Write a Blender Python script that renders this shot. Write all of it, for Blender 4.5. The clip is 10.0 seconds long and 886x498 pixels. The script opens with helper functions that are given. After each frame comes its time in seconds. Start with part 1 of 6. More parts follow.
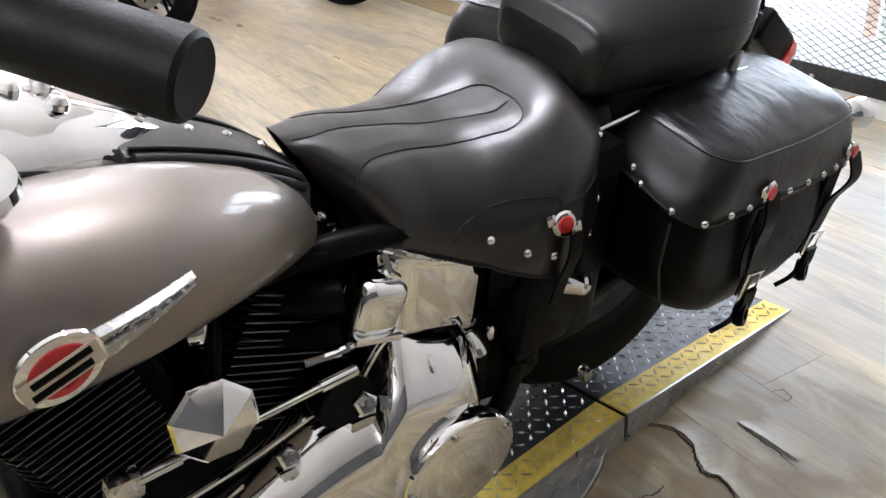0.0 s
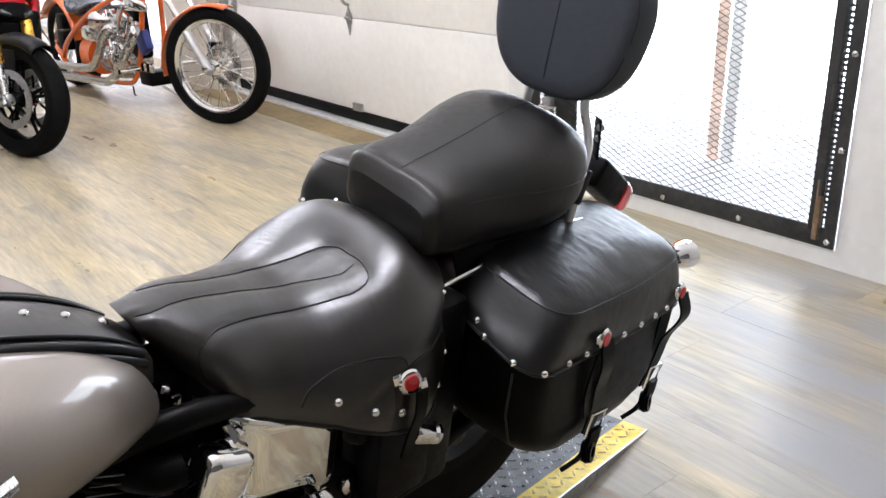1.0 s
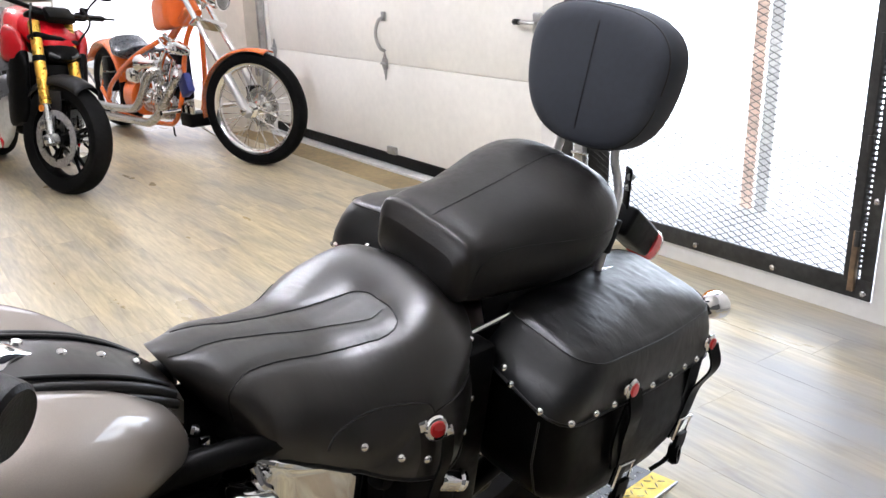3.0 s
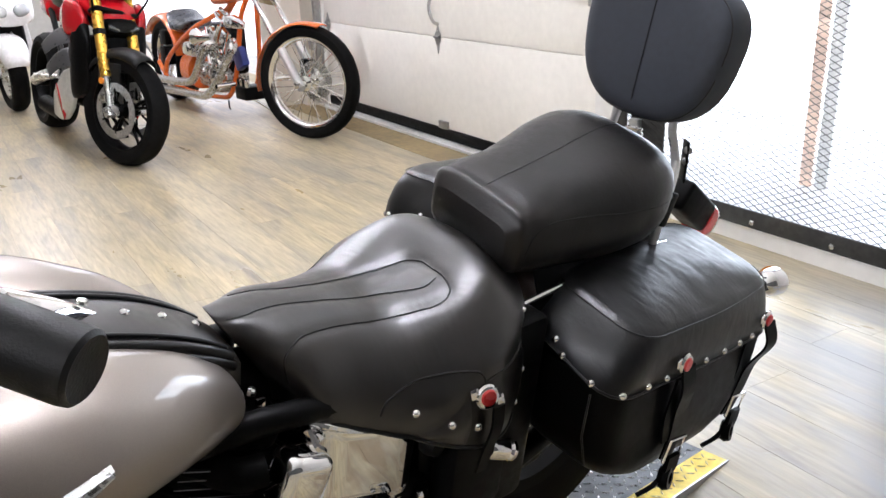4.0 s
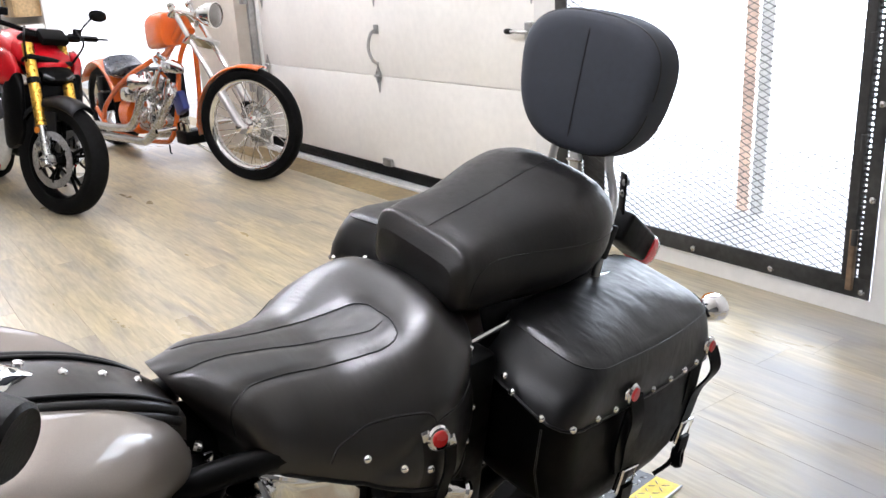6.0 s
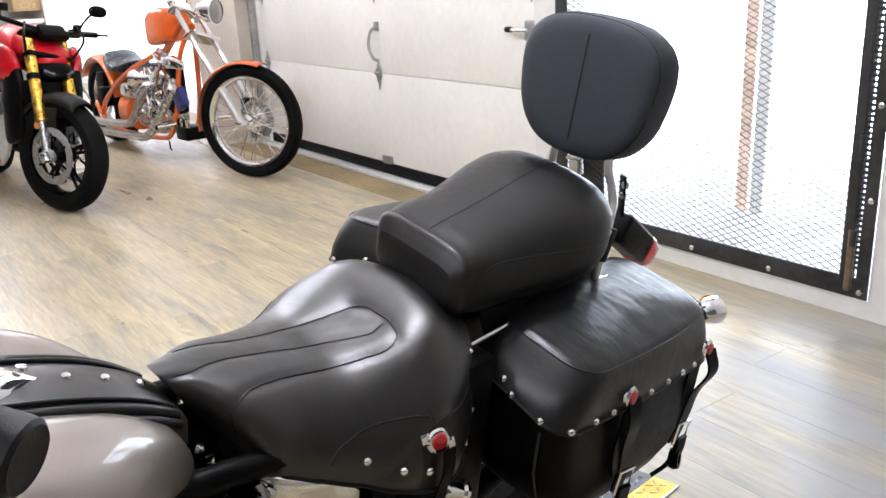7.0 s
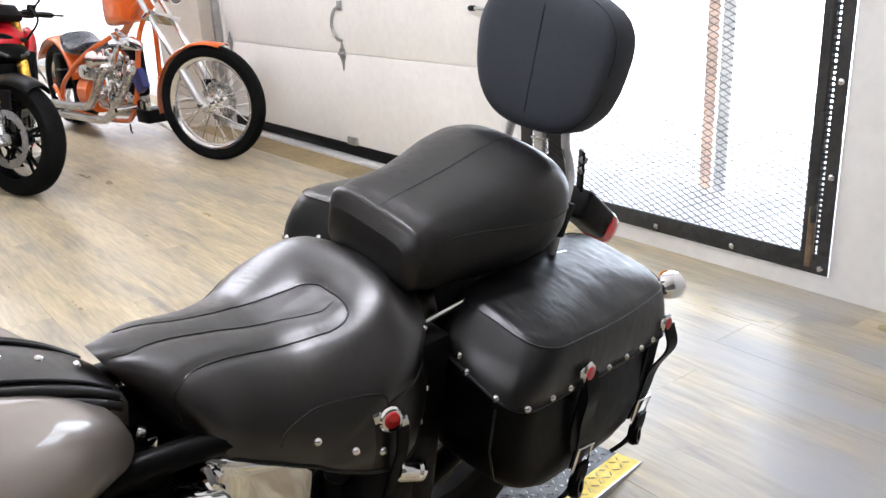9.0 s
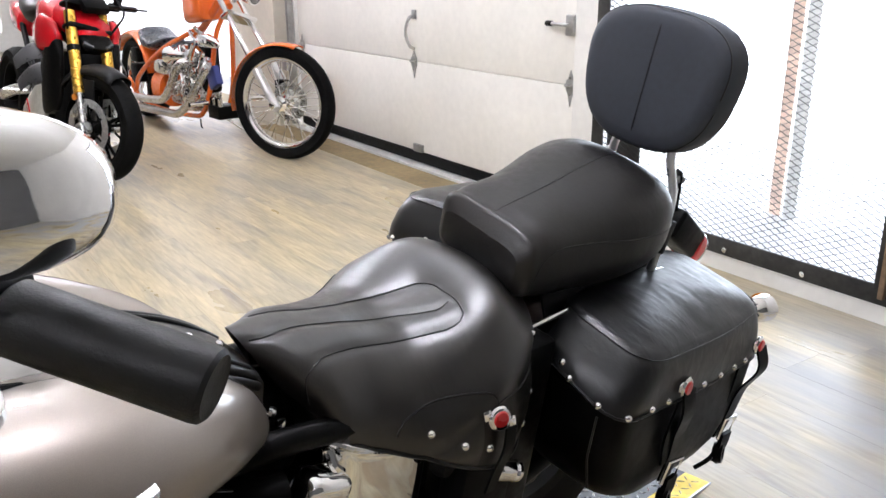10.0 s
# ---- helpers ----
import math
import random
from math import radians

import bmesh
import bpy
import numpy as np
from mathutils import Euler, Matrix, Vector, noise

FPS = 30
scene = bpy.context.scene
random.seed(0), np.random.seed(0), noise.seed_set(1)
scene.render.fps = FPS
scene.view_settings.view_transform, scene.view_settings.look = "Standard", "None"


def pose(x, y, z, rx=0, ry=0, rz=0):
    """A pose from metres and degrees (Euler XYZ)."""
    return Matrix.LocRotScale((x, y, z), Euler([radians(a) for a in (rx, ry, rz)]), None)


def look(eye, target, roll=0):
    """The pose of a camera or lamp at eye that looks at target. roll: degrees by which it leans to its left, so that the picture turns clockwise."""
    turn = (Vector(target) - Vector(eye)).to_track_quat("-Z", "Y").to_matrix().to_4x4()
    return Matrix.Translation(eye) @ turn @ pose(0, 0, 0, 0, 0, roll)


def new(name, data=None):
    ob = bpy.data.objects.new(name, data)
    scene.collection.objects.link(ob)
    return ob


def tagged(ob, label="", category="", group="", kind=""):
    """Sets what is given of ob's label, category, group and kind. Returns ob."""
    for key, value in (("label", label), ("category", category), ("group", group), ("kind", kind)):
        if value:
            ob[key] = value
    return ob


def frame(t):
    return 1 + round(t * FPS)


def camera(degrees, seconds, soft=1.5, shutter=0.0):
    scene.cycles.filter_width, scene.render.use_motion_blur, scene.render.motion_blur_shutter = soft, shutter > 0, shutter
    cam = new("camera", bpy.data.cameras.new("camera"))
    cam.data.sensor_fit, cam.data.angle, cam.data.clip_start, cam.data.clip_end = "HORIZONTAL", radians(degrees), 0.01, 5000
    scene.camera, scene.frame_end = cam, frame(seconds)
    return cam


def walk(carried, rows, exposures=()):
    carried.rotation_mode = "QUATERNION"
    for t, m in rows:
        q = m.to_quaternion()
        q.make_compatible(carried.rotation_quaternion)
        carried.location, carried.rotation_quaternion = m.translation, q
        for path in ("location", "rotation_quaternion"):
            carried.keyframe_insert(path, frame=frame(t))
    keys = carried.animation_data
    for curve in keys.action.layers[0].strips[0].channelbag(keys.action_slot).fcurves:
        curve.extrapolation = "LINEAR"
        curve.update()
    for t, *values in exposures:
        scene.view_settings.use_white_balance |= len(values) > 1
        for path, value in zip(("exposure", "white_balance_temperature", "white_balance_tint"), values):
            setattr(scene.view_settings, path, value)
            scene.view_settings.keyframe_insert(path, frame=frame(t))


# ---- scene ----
cam = camera(55.5, 10.0)
PATH = [
    (0, (0.692, -0.44, 1.006), (-0.865, 0.403, 0.076), -3.9),
    (0.5, (0.709, -0.425, 1.042), (-0.836, 0.506, 0.178), -2.5),
    (1, (0.728, -0.399, 1.084), (-0.76, 0.723, 0.36), -1.9),
    (1.5, (0.748, -0.395, 1.108), (-0.755, 0.78, 0.508), -1.3),
    (2, (0.747, -0.398, 1.108), (-0.771, 0.756, 0.506), -0.9),
    (2.5, (0.738, -0.396, 1.1), (-0.789, 0.741, 0.489), -1.5),
    (2.7, (0.737, -0.401, 1.097), (-0.811, 0.704, 0.479), -1.5),
    (3.8, (0.738, -0.402, 1.088), (-0.832, 0.643, 0.423), -2.1),
    (4, (0.737, -0.408, 1.086), (-0.872, 0.568, 0.408), -1.9),
    (4.5, (0.732, -0.401, 1.081), (-0.841, 0.614, 0.376), -1.8),
    (5, (0.741, -0.407, 1.097), (-0.858, 0.642, 0.511), -2.7),
    (5.5, (0.741, -0.411, 1.097), (-0.835, 0.667, 0.502), -2.5),
    (6, (0.742, -0.403, 1.095), (-0.82, 0.689, 0.49), -3.1),
    (6.2, (0.743, -0.402, 1.095), (-0.83, 0.678, 0.497), -2.9),
    (7.3, (0.746, -0.406, 1.11), (-0.807, 0.692, 0.493), -3.0),
    (7.5, (0.75, -0.396, 1.097), (-0.812, 0.706, 0.51), -3.1),
    (8, (0.749, -0.395, 1.101), (-0.794, 0.722, 0.49), -2.4),
    (8.5, (0.752, -0.379, 1.088), (-0.74, 0.786, 0.44), -3.0),
    (9, (0.742, -0.376, 1.088), (-0.766, 0.762, 0.433), -2.8),
    (9.5, (0.709, -0.4, 1.09), (-0.847, 0.678, 0.446), -1.6),
    (10, (0.719, -0.474, 1.097), (-0.854, 0.588, 0.467), -0.2),
]
walk(cam, [(t, look(eye, target, roll)) for t, eye, target, roll in PATH], exposures=[(0.0, 0.13, 6150, 17), (10.0, 0.13, 6150, 17)])

# ---- world, sun ----
world = bpy.data.worlds.new("sky")
scene.world = world
world.use_nodes = True
wn = world.node_tree.nodes
sky = wn.new("ShaderNodeTexSky")
sky.sky_type, sky.sun_disc = "NISHITA", False
sky.sun_elevation, sky.sun_rotation = radians(42), radians(100)
wn["Background"].inputs[1].default_value = 0.06
world.node_tree.links.new(sky.outputs[0], wn["Background"].inputs[0])
sun = new("sun", bpy.data.lights.new("sun", "SUN"))
sun.data.energy, sun.data.angle, sun.data.color = 5.0, radians(0.5), (1, 0.95, 0.88)
sun.matrix_world = look((7, 1.2, 7), (-1.0, 3.0, 0))
GLOW_GATE, GLOW_DOORWAY, GLOW_BULB = 8.5, 2.3, 660.0

# ---- mesh tools ----
def catmull(pts, n=8):
    """A smooth line through the points."""
    p = [Vector(q) for q in pts]
    p = [2 * p[0] - p[1]] + p + [2 * p[-1] - p[-2]]
    out = []
    for i in range(1, len(p) - 2):
        a, b, c, d = p[i - 1:i + 3]
        for k in range(n):
            t = k / n
            out.append(0.5 * (2 * b + (c - a) * t + (2 * a - 5 * b + 4 * c - d) * t * t + (3 * b - a - 3 * c + d) * t ** 3))
    return out + [p[-2]]


def spline(xs, ys):
    """A smooth function through the stations xs, ys."""
    xs, ys = np.array(xs, float), np.array(ys, float)
    m = np.gradient(ys, xs)

    def f(x):
        i = int(np.clip(np.searchsorted(xs, x) - 1, 0, len(xs) - 2))
        h = xs[i + 1] - xs[i]
        t = min(max((x - xs[i]) / h, 0), 1)
        return ((2 * t ** 3 - 3 * t * t + 1) * ys[i] + (t ** 3 - 2 * t * t + t) * h * m[i]
                + (3 * t * t - 2 * t ** 3) * ys[i + 1] + (t ** 3 - t * t) * h * m[i + 1])
    return f


def loft(rings, closed=True, caps=True, bm=None):
    bm = bm or bmesh.new()
    vs = [[bm.verts.new(p) for p in r] for r in rings]
    n = len(rings[0])
    for a, b in zip(vs, vs[1:]):
        for i in range(n if closed else n - 1):
            bm.faces.new((a[i], a[(i + 1) % n], b[(i + 1) % n], b[i]))
    if caps and closed:
        bm.faces.new(vs[0][::-1])
        bm.faces.new(vs[-1])
    bmesh.ops.recalc_face_normals(bm, faces=bm.faces)
    return bm


def tube(pts, r, n=10, bm=None, caps=True):
    """A round bar along the points; r is one radius or one for each point."""
    p = [Vector(q) for q in pts]
    rs = r if isinstance(r, (list, tuple)) else [r] * len(p)
    up, rings = None, []
    for i, q in enumerate(p):
        d = (p[min(i + 1, len(p) - 1)] - p[max(i - 1, 0)]).normalized()
        if up is None:
            up = Vector((0, 0, 1)) if abs(d.z) < 0.9 else Vector((1, 0, 0))
        x = d.cross(up).normalized()
        up = x.cross(d).normalized()
        rings.append([q + rs[i] * (math.cos(2 * math.pi * k / n) * x + math.sin(2 * math.pi * k / n) * up) for k in range(n)])
    return loft(rings, True, caps, bm)


def lathe(profile, n=32, axis=None, bm=None, hollow=False):
    """A body of revolution about z from (radius, height) pairs, or about the given matrix's z."""
    m = axis or Matrix()
    rings = [[m @ Vector((max(r, 1e-4) * math.cos(2 * math.pi * k / n), max(r, 1e-4) * math.sin(2 * math.pi * k / n), h)) for k in range(n)] for r, h in profile]
    if hollow:
        return loft(rings + rings[:1], True, False, bm)
    return loft(rings, True, True, bm)


def box(sx, sy, sz, m=None, bevel=0.0, seg=2, bm=None):
    b = bmesh.new()
    bmesh.ops.create_cube(b, size=1, matrix=Matrix.Diagonal((sx, sy, sz, 1)))
    if bevel:
        bmesh.ops.bevel(b, geom=b.edges[:], offset=bevel, segments=seg, profile=0.5, affect="EDGES")
    if m:
        b.transform(m)
    return merge(bm, b) if bm else b


def merge(bm, other):
    me = bpy.data.meshes.new("tmp")
    other.to_mesh(me)
    other.free()
    bm.from_mesh(me)
    bpy.data.meshes.remove(me)
    return bm


def aim(p, z, x=None):
    """The matrix at p whose z axis points along z."""
    z = Vector(z).normalized()
    x = Vector(x) if x else (Vector((0, 0, 1)) if abs(z.z) < 0.9 else Vector((1, 0, 0)))
    y = z.cross(x).normalized()
    x = y.cross(z)
    m = Matrix((x, y, z)).transposed().to_4x4()
    m.translation = p
    return m


def superring(cx, cy, a, b, e, z, n=40, m=None):
    out = []
    for k in range(n):
        t = 2 * math.pi * k / n
        c, s = math.cos(t), math.sin(t)
        p = Vector((cx + a * math.copysign(abs(c) ** (2 / e), c), cy + b * math.copysign(abs(s) ** (2 / e), s), z))
        out.append(m @ p if m else p)
    return out


def mesh_of(name, bm, material, smooth=True, angle=38):
    me = bpy.data.meshes.new(name)
    bm.normal_update()
    if smooth:
        for f in bm.faces:
            f.smooth = True
        for e in bm.edges:
            if len(e.link_faces) == 2 and e.calc_face_angle(0) > radians(angle):
                e.smooth = False
    bm.to_mesh(me)
    bm.free()
    me.materials.append(material)
    return me


def part(name, bm, material, parent, label="", smooth=True, angle=38):
    ob = new(name, mesh_of(name, bm, material, smooth, angle))
    ob.parent = parent
    return tagged(ob, label)


def snap(ob, p):
    """The place on a mesh nearest to p, and the outward direction there."""
    ok, q, n, i = ob.closest_point_on_mesh(Vector(p))
    return q, n


def thing(name, m, label, category, group="", kind=""):
    ob = new(name)
    ob.empty_display_size = 0.1
    ob.matrix_world = m
    return tagged(ob, label, category, group, kind)


def solid(name, bm, material, label, category="", kind="", smooth=True, group="", angle=38):
    ob = new(name, mesh_of(name, bm, material, smooth, angle))
    return tagged(ob, label, category, group, kind)


# ---- materials ----
def material(name, colour, rough=0.5, metal=0.0, grain=(40, 0.12), stain=(3, 0.15), bump=(200, 0.1), rough_var=0.1, coat=0.0, coat_rough=0.05, sheen=0.0, spec=0.5, piece=0.0, tint=None, alpha=None, wrinkle=None):
    """A surface with variation at two scales: grain and stain are (size, strength); bump too."""
    m = bpy.data.materials.new(name)
    m.use_nodes = True
    n, l = m.node_tree.nodes, m.node_tree.links
    b = n["Principled BSDF"]
    b.inputs["Metallic"].default_value, b.inputs["Roughness"].default_value = metal, rough
    b.inputs["Coat Weight"].default_value, b.inputs["Coat Roughness"].default_value = coat, coat_rough
    b.inputs["Specular IOR Level"].default_value = spec
    tc = n.new("ShaderNodeTexCoord")

    def noise_tex(scale, detail=4):
        t = n.new("ShaderNodeTexNoise")
        t.inputs["Scale"].default_value, t.inputs["Detail"].default_value = scale, detail
        l.new(tc.outputs["Object"], t.inputs["Vector"])
        return t.outputs["Fac"]

    def span(src, lo, hi):
        r = n.new("ShaderNodeMapRange")
        r.inputs["From Min"].default_value, r.inputs["From Max"].default_value = 0.3, 0.7
        r.inputs["To Min"].default_value, r.inputs["To Max"].default_value = lo, hi
        l.new(src, r.inputs["Value"])
        return r.outputs[0]

    def times(a, c):
        x = n.new("ShaderNodeMath")
        x.operation = "MULTIPLY"
        l.new(a, x.inputs[0])
        l.new(c, x.inputs[1])
        return x.outputs[0]
    g, s = noise_tex(grain[0], 6), noise_tex(stain[0], 3)
    value = times(span(g, 1 - grain[1], 1 + grain[1]), span(s, 1 - stain[1], 1 + stain[1]))
    if piece:
        oi = n.new("ShaderNodeObjectInfo")
        r = n.new("ShaderNodeMapRange")
        r.inputs["To Min"].default_value, r.inputs["To Max"].default_value = 1 - piece, 1 + piece
        l.new(oi.outputs["Random"], r.inputs["Value"])
        value = times(value, r.outputs[0])
    base = n.new("ShaderNodeMix")
    base.data_type = "RGBA"
    base.inputs["A"].default_value = (*colour, 1)
    base.inputs["B"].default_value = (*(tint or colour), 1)
    l.new(span(s, 0, 1), base.inputs["Factor"])
    mul = n.new("ShaderNodeVectorMath")
    mul.operation = "SCALE"
    l.new(base.outputs["Result"], mul.inputs[0])
    l.new(value, mul.inputs["Scale"])
    l.new(mul.outputs[0], b.inputs["Base Color"])
    l.new(span(g, max(rough - rough_var, 0.02), min(rough + rough_var, 1)), b.inputs["Roughness"])
    if bump[1]:
        bp = n.new("ShaderNodeBump")
        bp.inputs["Strength"].default_value, bp.inputs["Distance"].default_value = bump[1], 0.001
        l.new(noise_tex(bump[0], 5), bp.inputs["Height"])
        l.new(bp.outputs[0], b.inputs["Normal"])
        if wrinkle:
            # creases that run across the hide
            mp = n.new("ShaderNodeMapping")
            mp.inputs["Scale"].default_value, mp.inputs["Rotation"].default_value = wrinkle[1], (0, 0, 0.5)
            l.new(tc.outputs["Object"], mp.inputs["Vector"])
            t = n.new("ShaderNodeTexNoise")
            t.inputs["Scale"].default_value, t.inputs["Detail"].default_value, t.inputs["Distortion"].default_value = 1.0, 4, 0.7
            l.new(mp.outputs[0], t.inputs["Vector"])
            wide = n.new("ShaderNodeBump")
            wide.inputs["Strength"].default_value, wide.inputs["Distance"].default_value = wrinkle[0], 0.004
            l.new(times(t.outputs["Fac"], span(noise_tex(9, 2), 0.15, 1)), wide.inputs["Height"])
            l.new(wide.outputs[0], bp.inputs["Normal"])
    if sheen:
        b.inputs["Sheen Weight"].default_value = sheen
    return m


M_LEATHER = material("black_leather", (0.0055, 0.0042, 0.0035), 0.37, tint=(0.0065, 0.005, 0.004), grain=(90, 0.2), stain=(5, 0.25), bump=(900, 0.05), rough_var=0.05, spec=0.85, wrinkle=(0.09, (22, 75, 30)))
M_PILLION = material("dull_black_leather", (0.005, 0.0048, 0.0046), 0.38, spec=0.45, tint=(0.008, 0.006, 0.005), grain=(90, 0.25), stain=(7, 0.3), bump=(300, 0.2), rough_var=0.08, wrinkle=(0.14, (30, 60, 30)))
# one bag leather in two copies: shaded sides dimmed, lit lid kept shiny
M_BAG = material("black_bag_leather_dimmed", (0.002, 0.002, 0.002), 0.36, spec=0.06, grain=(60, 0.2), stain=(9, 0.3), bump=(300, 0.10), rough_var=0.06)
M_LID = material("black_lid_leather_sheen", (0.004, 0.004, 0.0045), 0.37, spec=0.46, grain=(60, 0.2), stain=(9, 0.3), bump=(500, 0.08), rough_var=0.06, wrinkle=(0.2, (30, 70, 30)))
M_VINYL = material("black_pad_vinyl", (0.036, 0.040, 0.050), 0.65, spec=0.3, grain=(90, 0.12), stain=(4, 0.05), bump=(500, 0.12))
M_SEAM = material("black_piping", (0.004, 0.004, 0.004), 0.4, spec=0.35)
M_CHROME = material("chrome", (0.86, 0.86, 0.86), 0.045, 1.0, grain=(30, 0.04), stain=(4, 0.05), bump=(0, 0), rough_var=0.02)
M_STEEL = material("brushed_steel", (0.55, 0.55, 0.54), 0.25, 1.0, grain=(120, 0.1), bump=(300, 0.1))
M_TANK = material("pewter_metallic_paint", (0.25, 0.215, 0.188), 0.42, 0.75, grain=(1500, 0.1), stain=(3, 0.04), bump=(0, 0), coat=1.0, coat_rough=0.05, rough_var=0.04)
M_BLACK = material("black_powdercoat", (0.002, 0.002, 0.002), 0.45, spec=0.1, grain=(60, 0.2), bump=(300, 0.15))
M_RUBBER = material("black_rubber", (0.006, 0.006, 0.006), 0.58, spec=0.05, grain=(50, 0.25), stain=(6, 0.3), bump=(180, 0.3))
M_GRIP = material("black_grip_rubber", (0.005, 0.005, 0.005), 0.5, spec=0.3, grain=(50, 0.2), bump=(600, 0.3))
M_RED = material("red_enamel", (0.55, 0.03, 0.03), 0.3)
M_REDLENS = material("red_lens", (0.75, 0.04, 0.05), 0.15, coat=1.0, bump=(0, 0))
M_AMBER = material("amber_lens", (0.75, 0.25, 0.03), 0.15, coat=1.0, bump=(0, 0))
M_ORANGE = material("orange_paint", (0.72, 0.13, 0.012), 0.25, coat=1.0, bump=(0, 0), grain=(300, 0.05), stain=(4, 0.05))
M_REDPAINT = material("red_paint", (0.50, 0.006, 0.012), 0.2, spec=0.25, coat=0.6, bump=(0, 0), grain=(300, 0.05))
M_GOLD = material("gold_anodised", (0.80, 0.47, 0.08), 0.3, 0.9)
M_WHITE = material("white_door_paint", (0.87, 0.85, 0.80), 0.4, grain=(25, 0.03), stain=(1.5, 0.05), bump=(250, 0.12))
M_DIM = material("dimmed_unseen_wall_paint", (0.12, 0.12, 0.12), 0.7, grain=(20, 0.06), stain=(1.2, 0.1), bump=(90, 0.25))
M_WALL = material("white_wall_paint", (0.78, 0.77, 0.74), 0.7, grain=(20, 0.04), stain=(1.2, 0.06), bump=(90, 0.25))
M_IRON = material("dark_gate_iron", (0.040, 0.039, 0.037), 0.6, 0.0, spec=0.2, grain=(50, 0.25), stain=(7, 0.3), bump=(200, 0.25))
M_RUST = material("rusty_brown_iron", (0.15, 0.10, 0.06), 0.6, 0.2, grain=(60, 0.3), stain=(9, 0.35))
M_PLATE = material("diamond_plate_aluminium", (0.42, 0.42, 0.41), 0.36, 0.9, grain=(40, 0.15), stain=(8, 0.2), bump=(200, 0.15))
M_BLKPLATE = material("black_painted_plate", (0.012, 0.0125, 0.015), 0.45, spec=0.5, grain=(60, 0.25), stain=(8, 0.3), tint=(0.03, 0.031, 0.036))
M_YELLOW = material("yellow_painted_plate", (0.74, 0.53, 0.05), 0.5, spec=0.25, grain=(60, 0.15), stain=(9, 0.2), tint=(0.76, 0.60, 0.14))

# ---- the room ----
WALL_Y, H = 2.105, 2.75
WEST = -13.0


def slab(x0, x1, y0, y1, z0, z1, bm=None, bevel=0.0):
    return box(x1 - x0, y1 - y0, z1 - z0, Matrix.Translation(((x0 + x1) / 2, (y0 + y1) / 2, (z0 + z1) / 2)), bevel, 2, bm)


def plank_material(name, a, b, c):
    """Wood-look vinyl: long streaks along the boards, each board shifted, fine grain and scuffs."""
    m = bpy.data.materials.new(name)
    m.use_nodes = True
    n, l = m.node_tree.nodes, m.node_tree.links
    bs = n["Principled BSDF"]
    geo, oi = n.new("ShaderNodeNewGeometry"), n.new("ShaderNodeObjectInfo")
    shift = n.new("ShaderNodeVectorMath")
    shift.operation = "SCALE"
    shift.inputs[0].default_value = (7.3, 3.1, 0)
    l.new(oi.outputs["Random"], shift.inputs["Scale"])
    add = n.new("ShaderNodeVectorMath")
    l.new(geo.outputs["Position"], add.inputs[0])
    l.new(shift.outputs[0], add.inputs[1])

    def tex(scale, detail, dist=0.0, src=add):
        mp = n.new("ShaderNodeVectorMath")
        mp.operation = "MULTIPLY"
        mp.inputs[1].default_value = scale
        l.new(src.outputs[0], mp.inputs[0])
        t = n.new("ShaderNodeTexNoise")
        t.inputs["Scale"].default_value, t.inputs["Detail"].default_value, t.inputs["Distortion"].default_value = 1.0, detail, dist
        l.new(mp.outputs[0], t.inputs["Vector"])
        return t.outputs["Fac"]
    streak, grain = tex((1.5, 9.0, 1.0), 7, 0.6), tex((7.0, 70.0, 1.0), 5, 0.5)
    wide = n.new("ShaderNodeVectorMath")
    l.new(geo.outputs["Position"], wide.inputs[0])
    scuff = tex((1.3, 2.6, 1.0), 6, 0.3, wide)
    ramp_node = n.new("ShaderNodeValToRGB")
    e = ramp_node.color_ramp.elements
    e[0].position, e[0].color = 0.28, (*c, 1)
    e[1].position, e[1].color = 0.72, (*a, 1)
    mid = ramp_node.color_ramp.elements.new(0.5)
    mid.color = (*b, 1)
    l.new(streak, ramp_node.inputs[0])
    g = n.new("ShaderNodeMapRange")
    g.inputs["From Min"].default_value, g.inputs["From Max"].default_value, g.inputs["To Min"].default_value, g.inputs["To Max"].default_value = 0.3, 0.7, 0.78, 1.18
    l.new(grain, g.inputs["Value"])
    pr = n.new("ShaderNodeMapRange")
    pr.inputs["To Min"].default_value, pr.inputs["To Max"].default_value = 0.92, 1.07
    l.new(oi.outputs["Random"], pr.inputs["Value"])
    mu = n.new("ShaderNodeMath")
    mu.operation = "MULTIPLY"
    l.new(g.outputs[0], mu.inputs[0])
    l.new(pr.outputs[0], mu.inputs[1])
    sc = n.new("ShaderNodeVectorMath")
    sc.operation = "SCALE"
    l.new(ramp_node.outputs[0], sc.inputs[0])
    l.new(mu.outputs[0], sc.inputs["Scale"])
    dirt_glare = n.new("ShaderNodeMix")
    dirt_glare.data_type = "RGBA"
    dirt_glare.inputs["B"].default_value = (0.355, 0.358, 0.36, 1)
    dm = n.new("ShaderNodeMapRange")
    dm.inputs["From Min"].default_value, dm.inputs["From Max"].default_value, dm.inputs["To Max"].default_value = 0.42, 0.80, 0.38
    l.new(scuff, dm.inputs["Value"])
    # boards towards the gate turn grey: scuffs plus daylight glare put into the colour
    sep = n.new("ShaderNodeSeparateXYZ")
    l.new(geo.outputs["Position"], sep.inputs[0])
    worn = n.new("ShaderNodeMapRange")
    worn.inputs["From Min"].default_value, worn.inputs["From Max"].default_value, worn.inputs["To Max"].default_value = -1.0, 0.1, 0.95
    l.new(sep.outputs["X"], worn.inputs["Value"])
    wn2 = n.new("ShaderNodeMath")
    wn2.operation, wn2.use_clamp = "MULTIPLY_ADD", True
    glare_y = n.new("ShaderNodeMapRange")
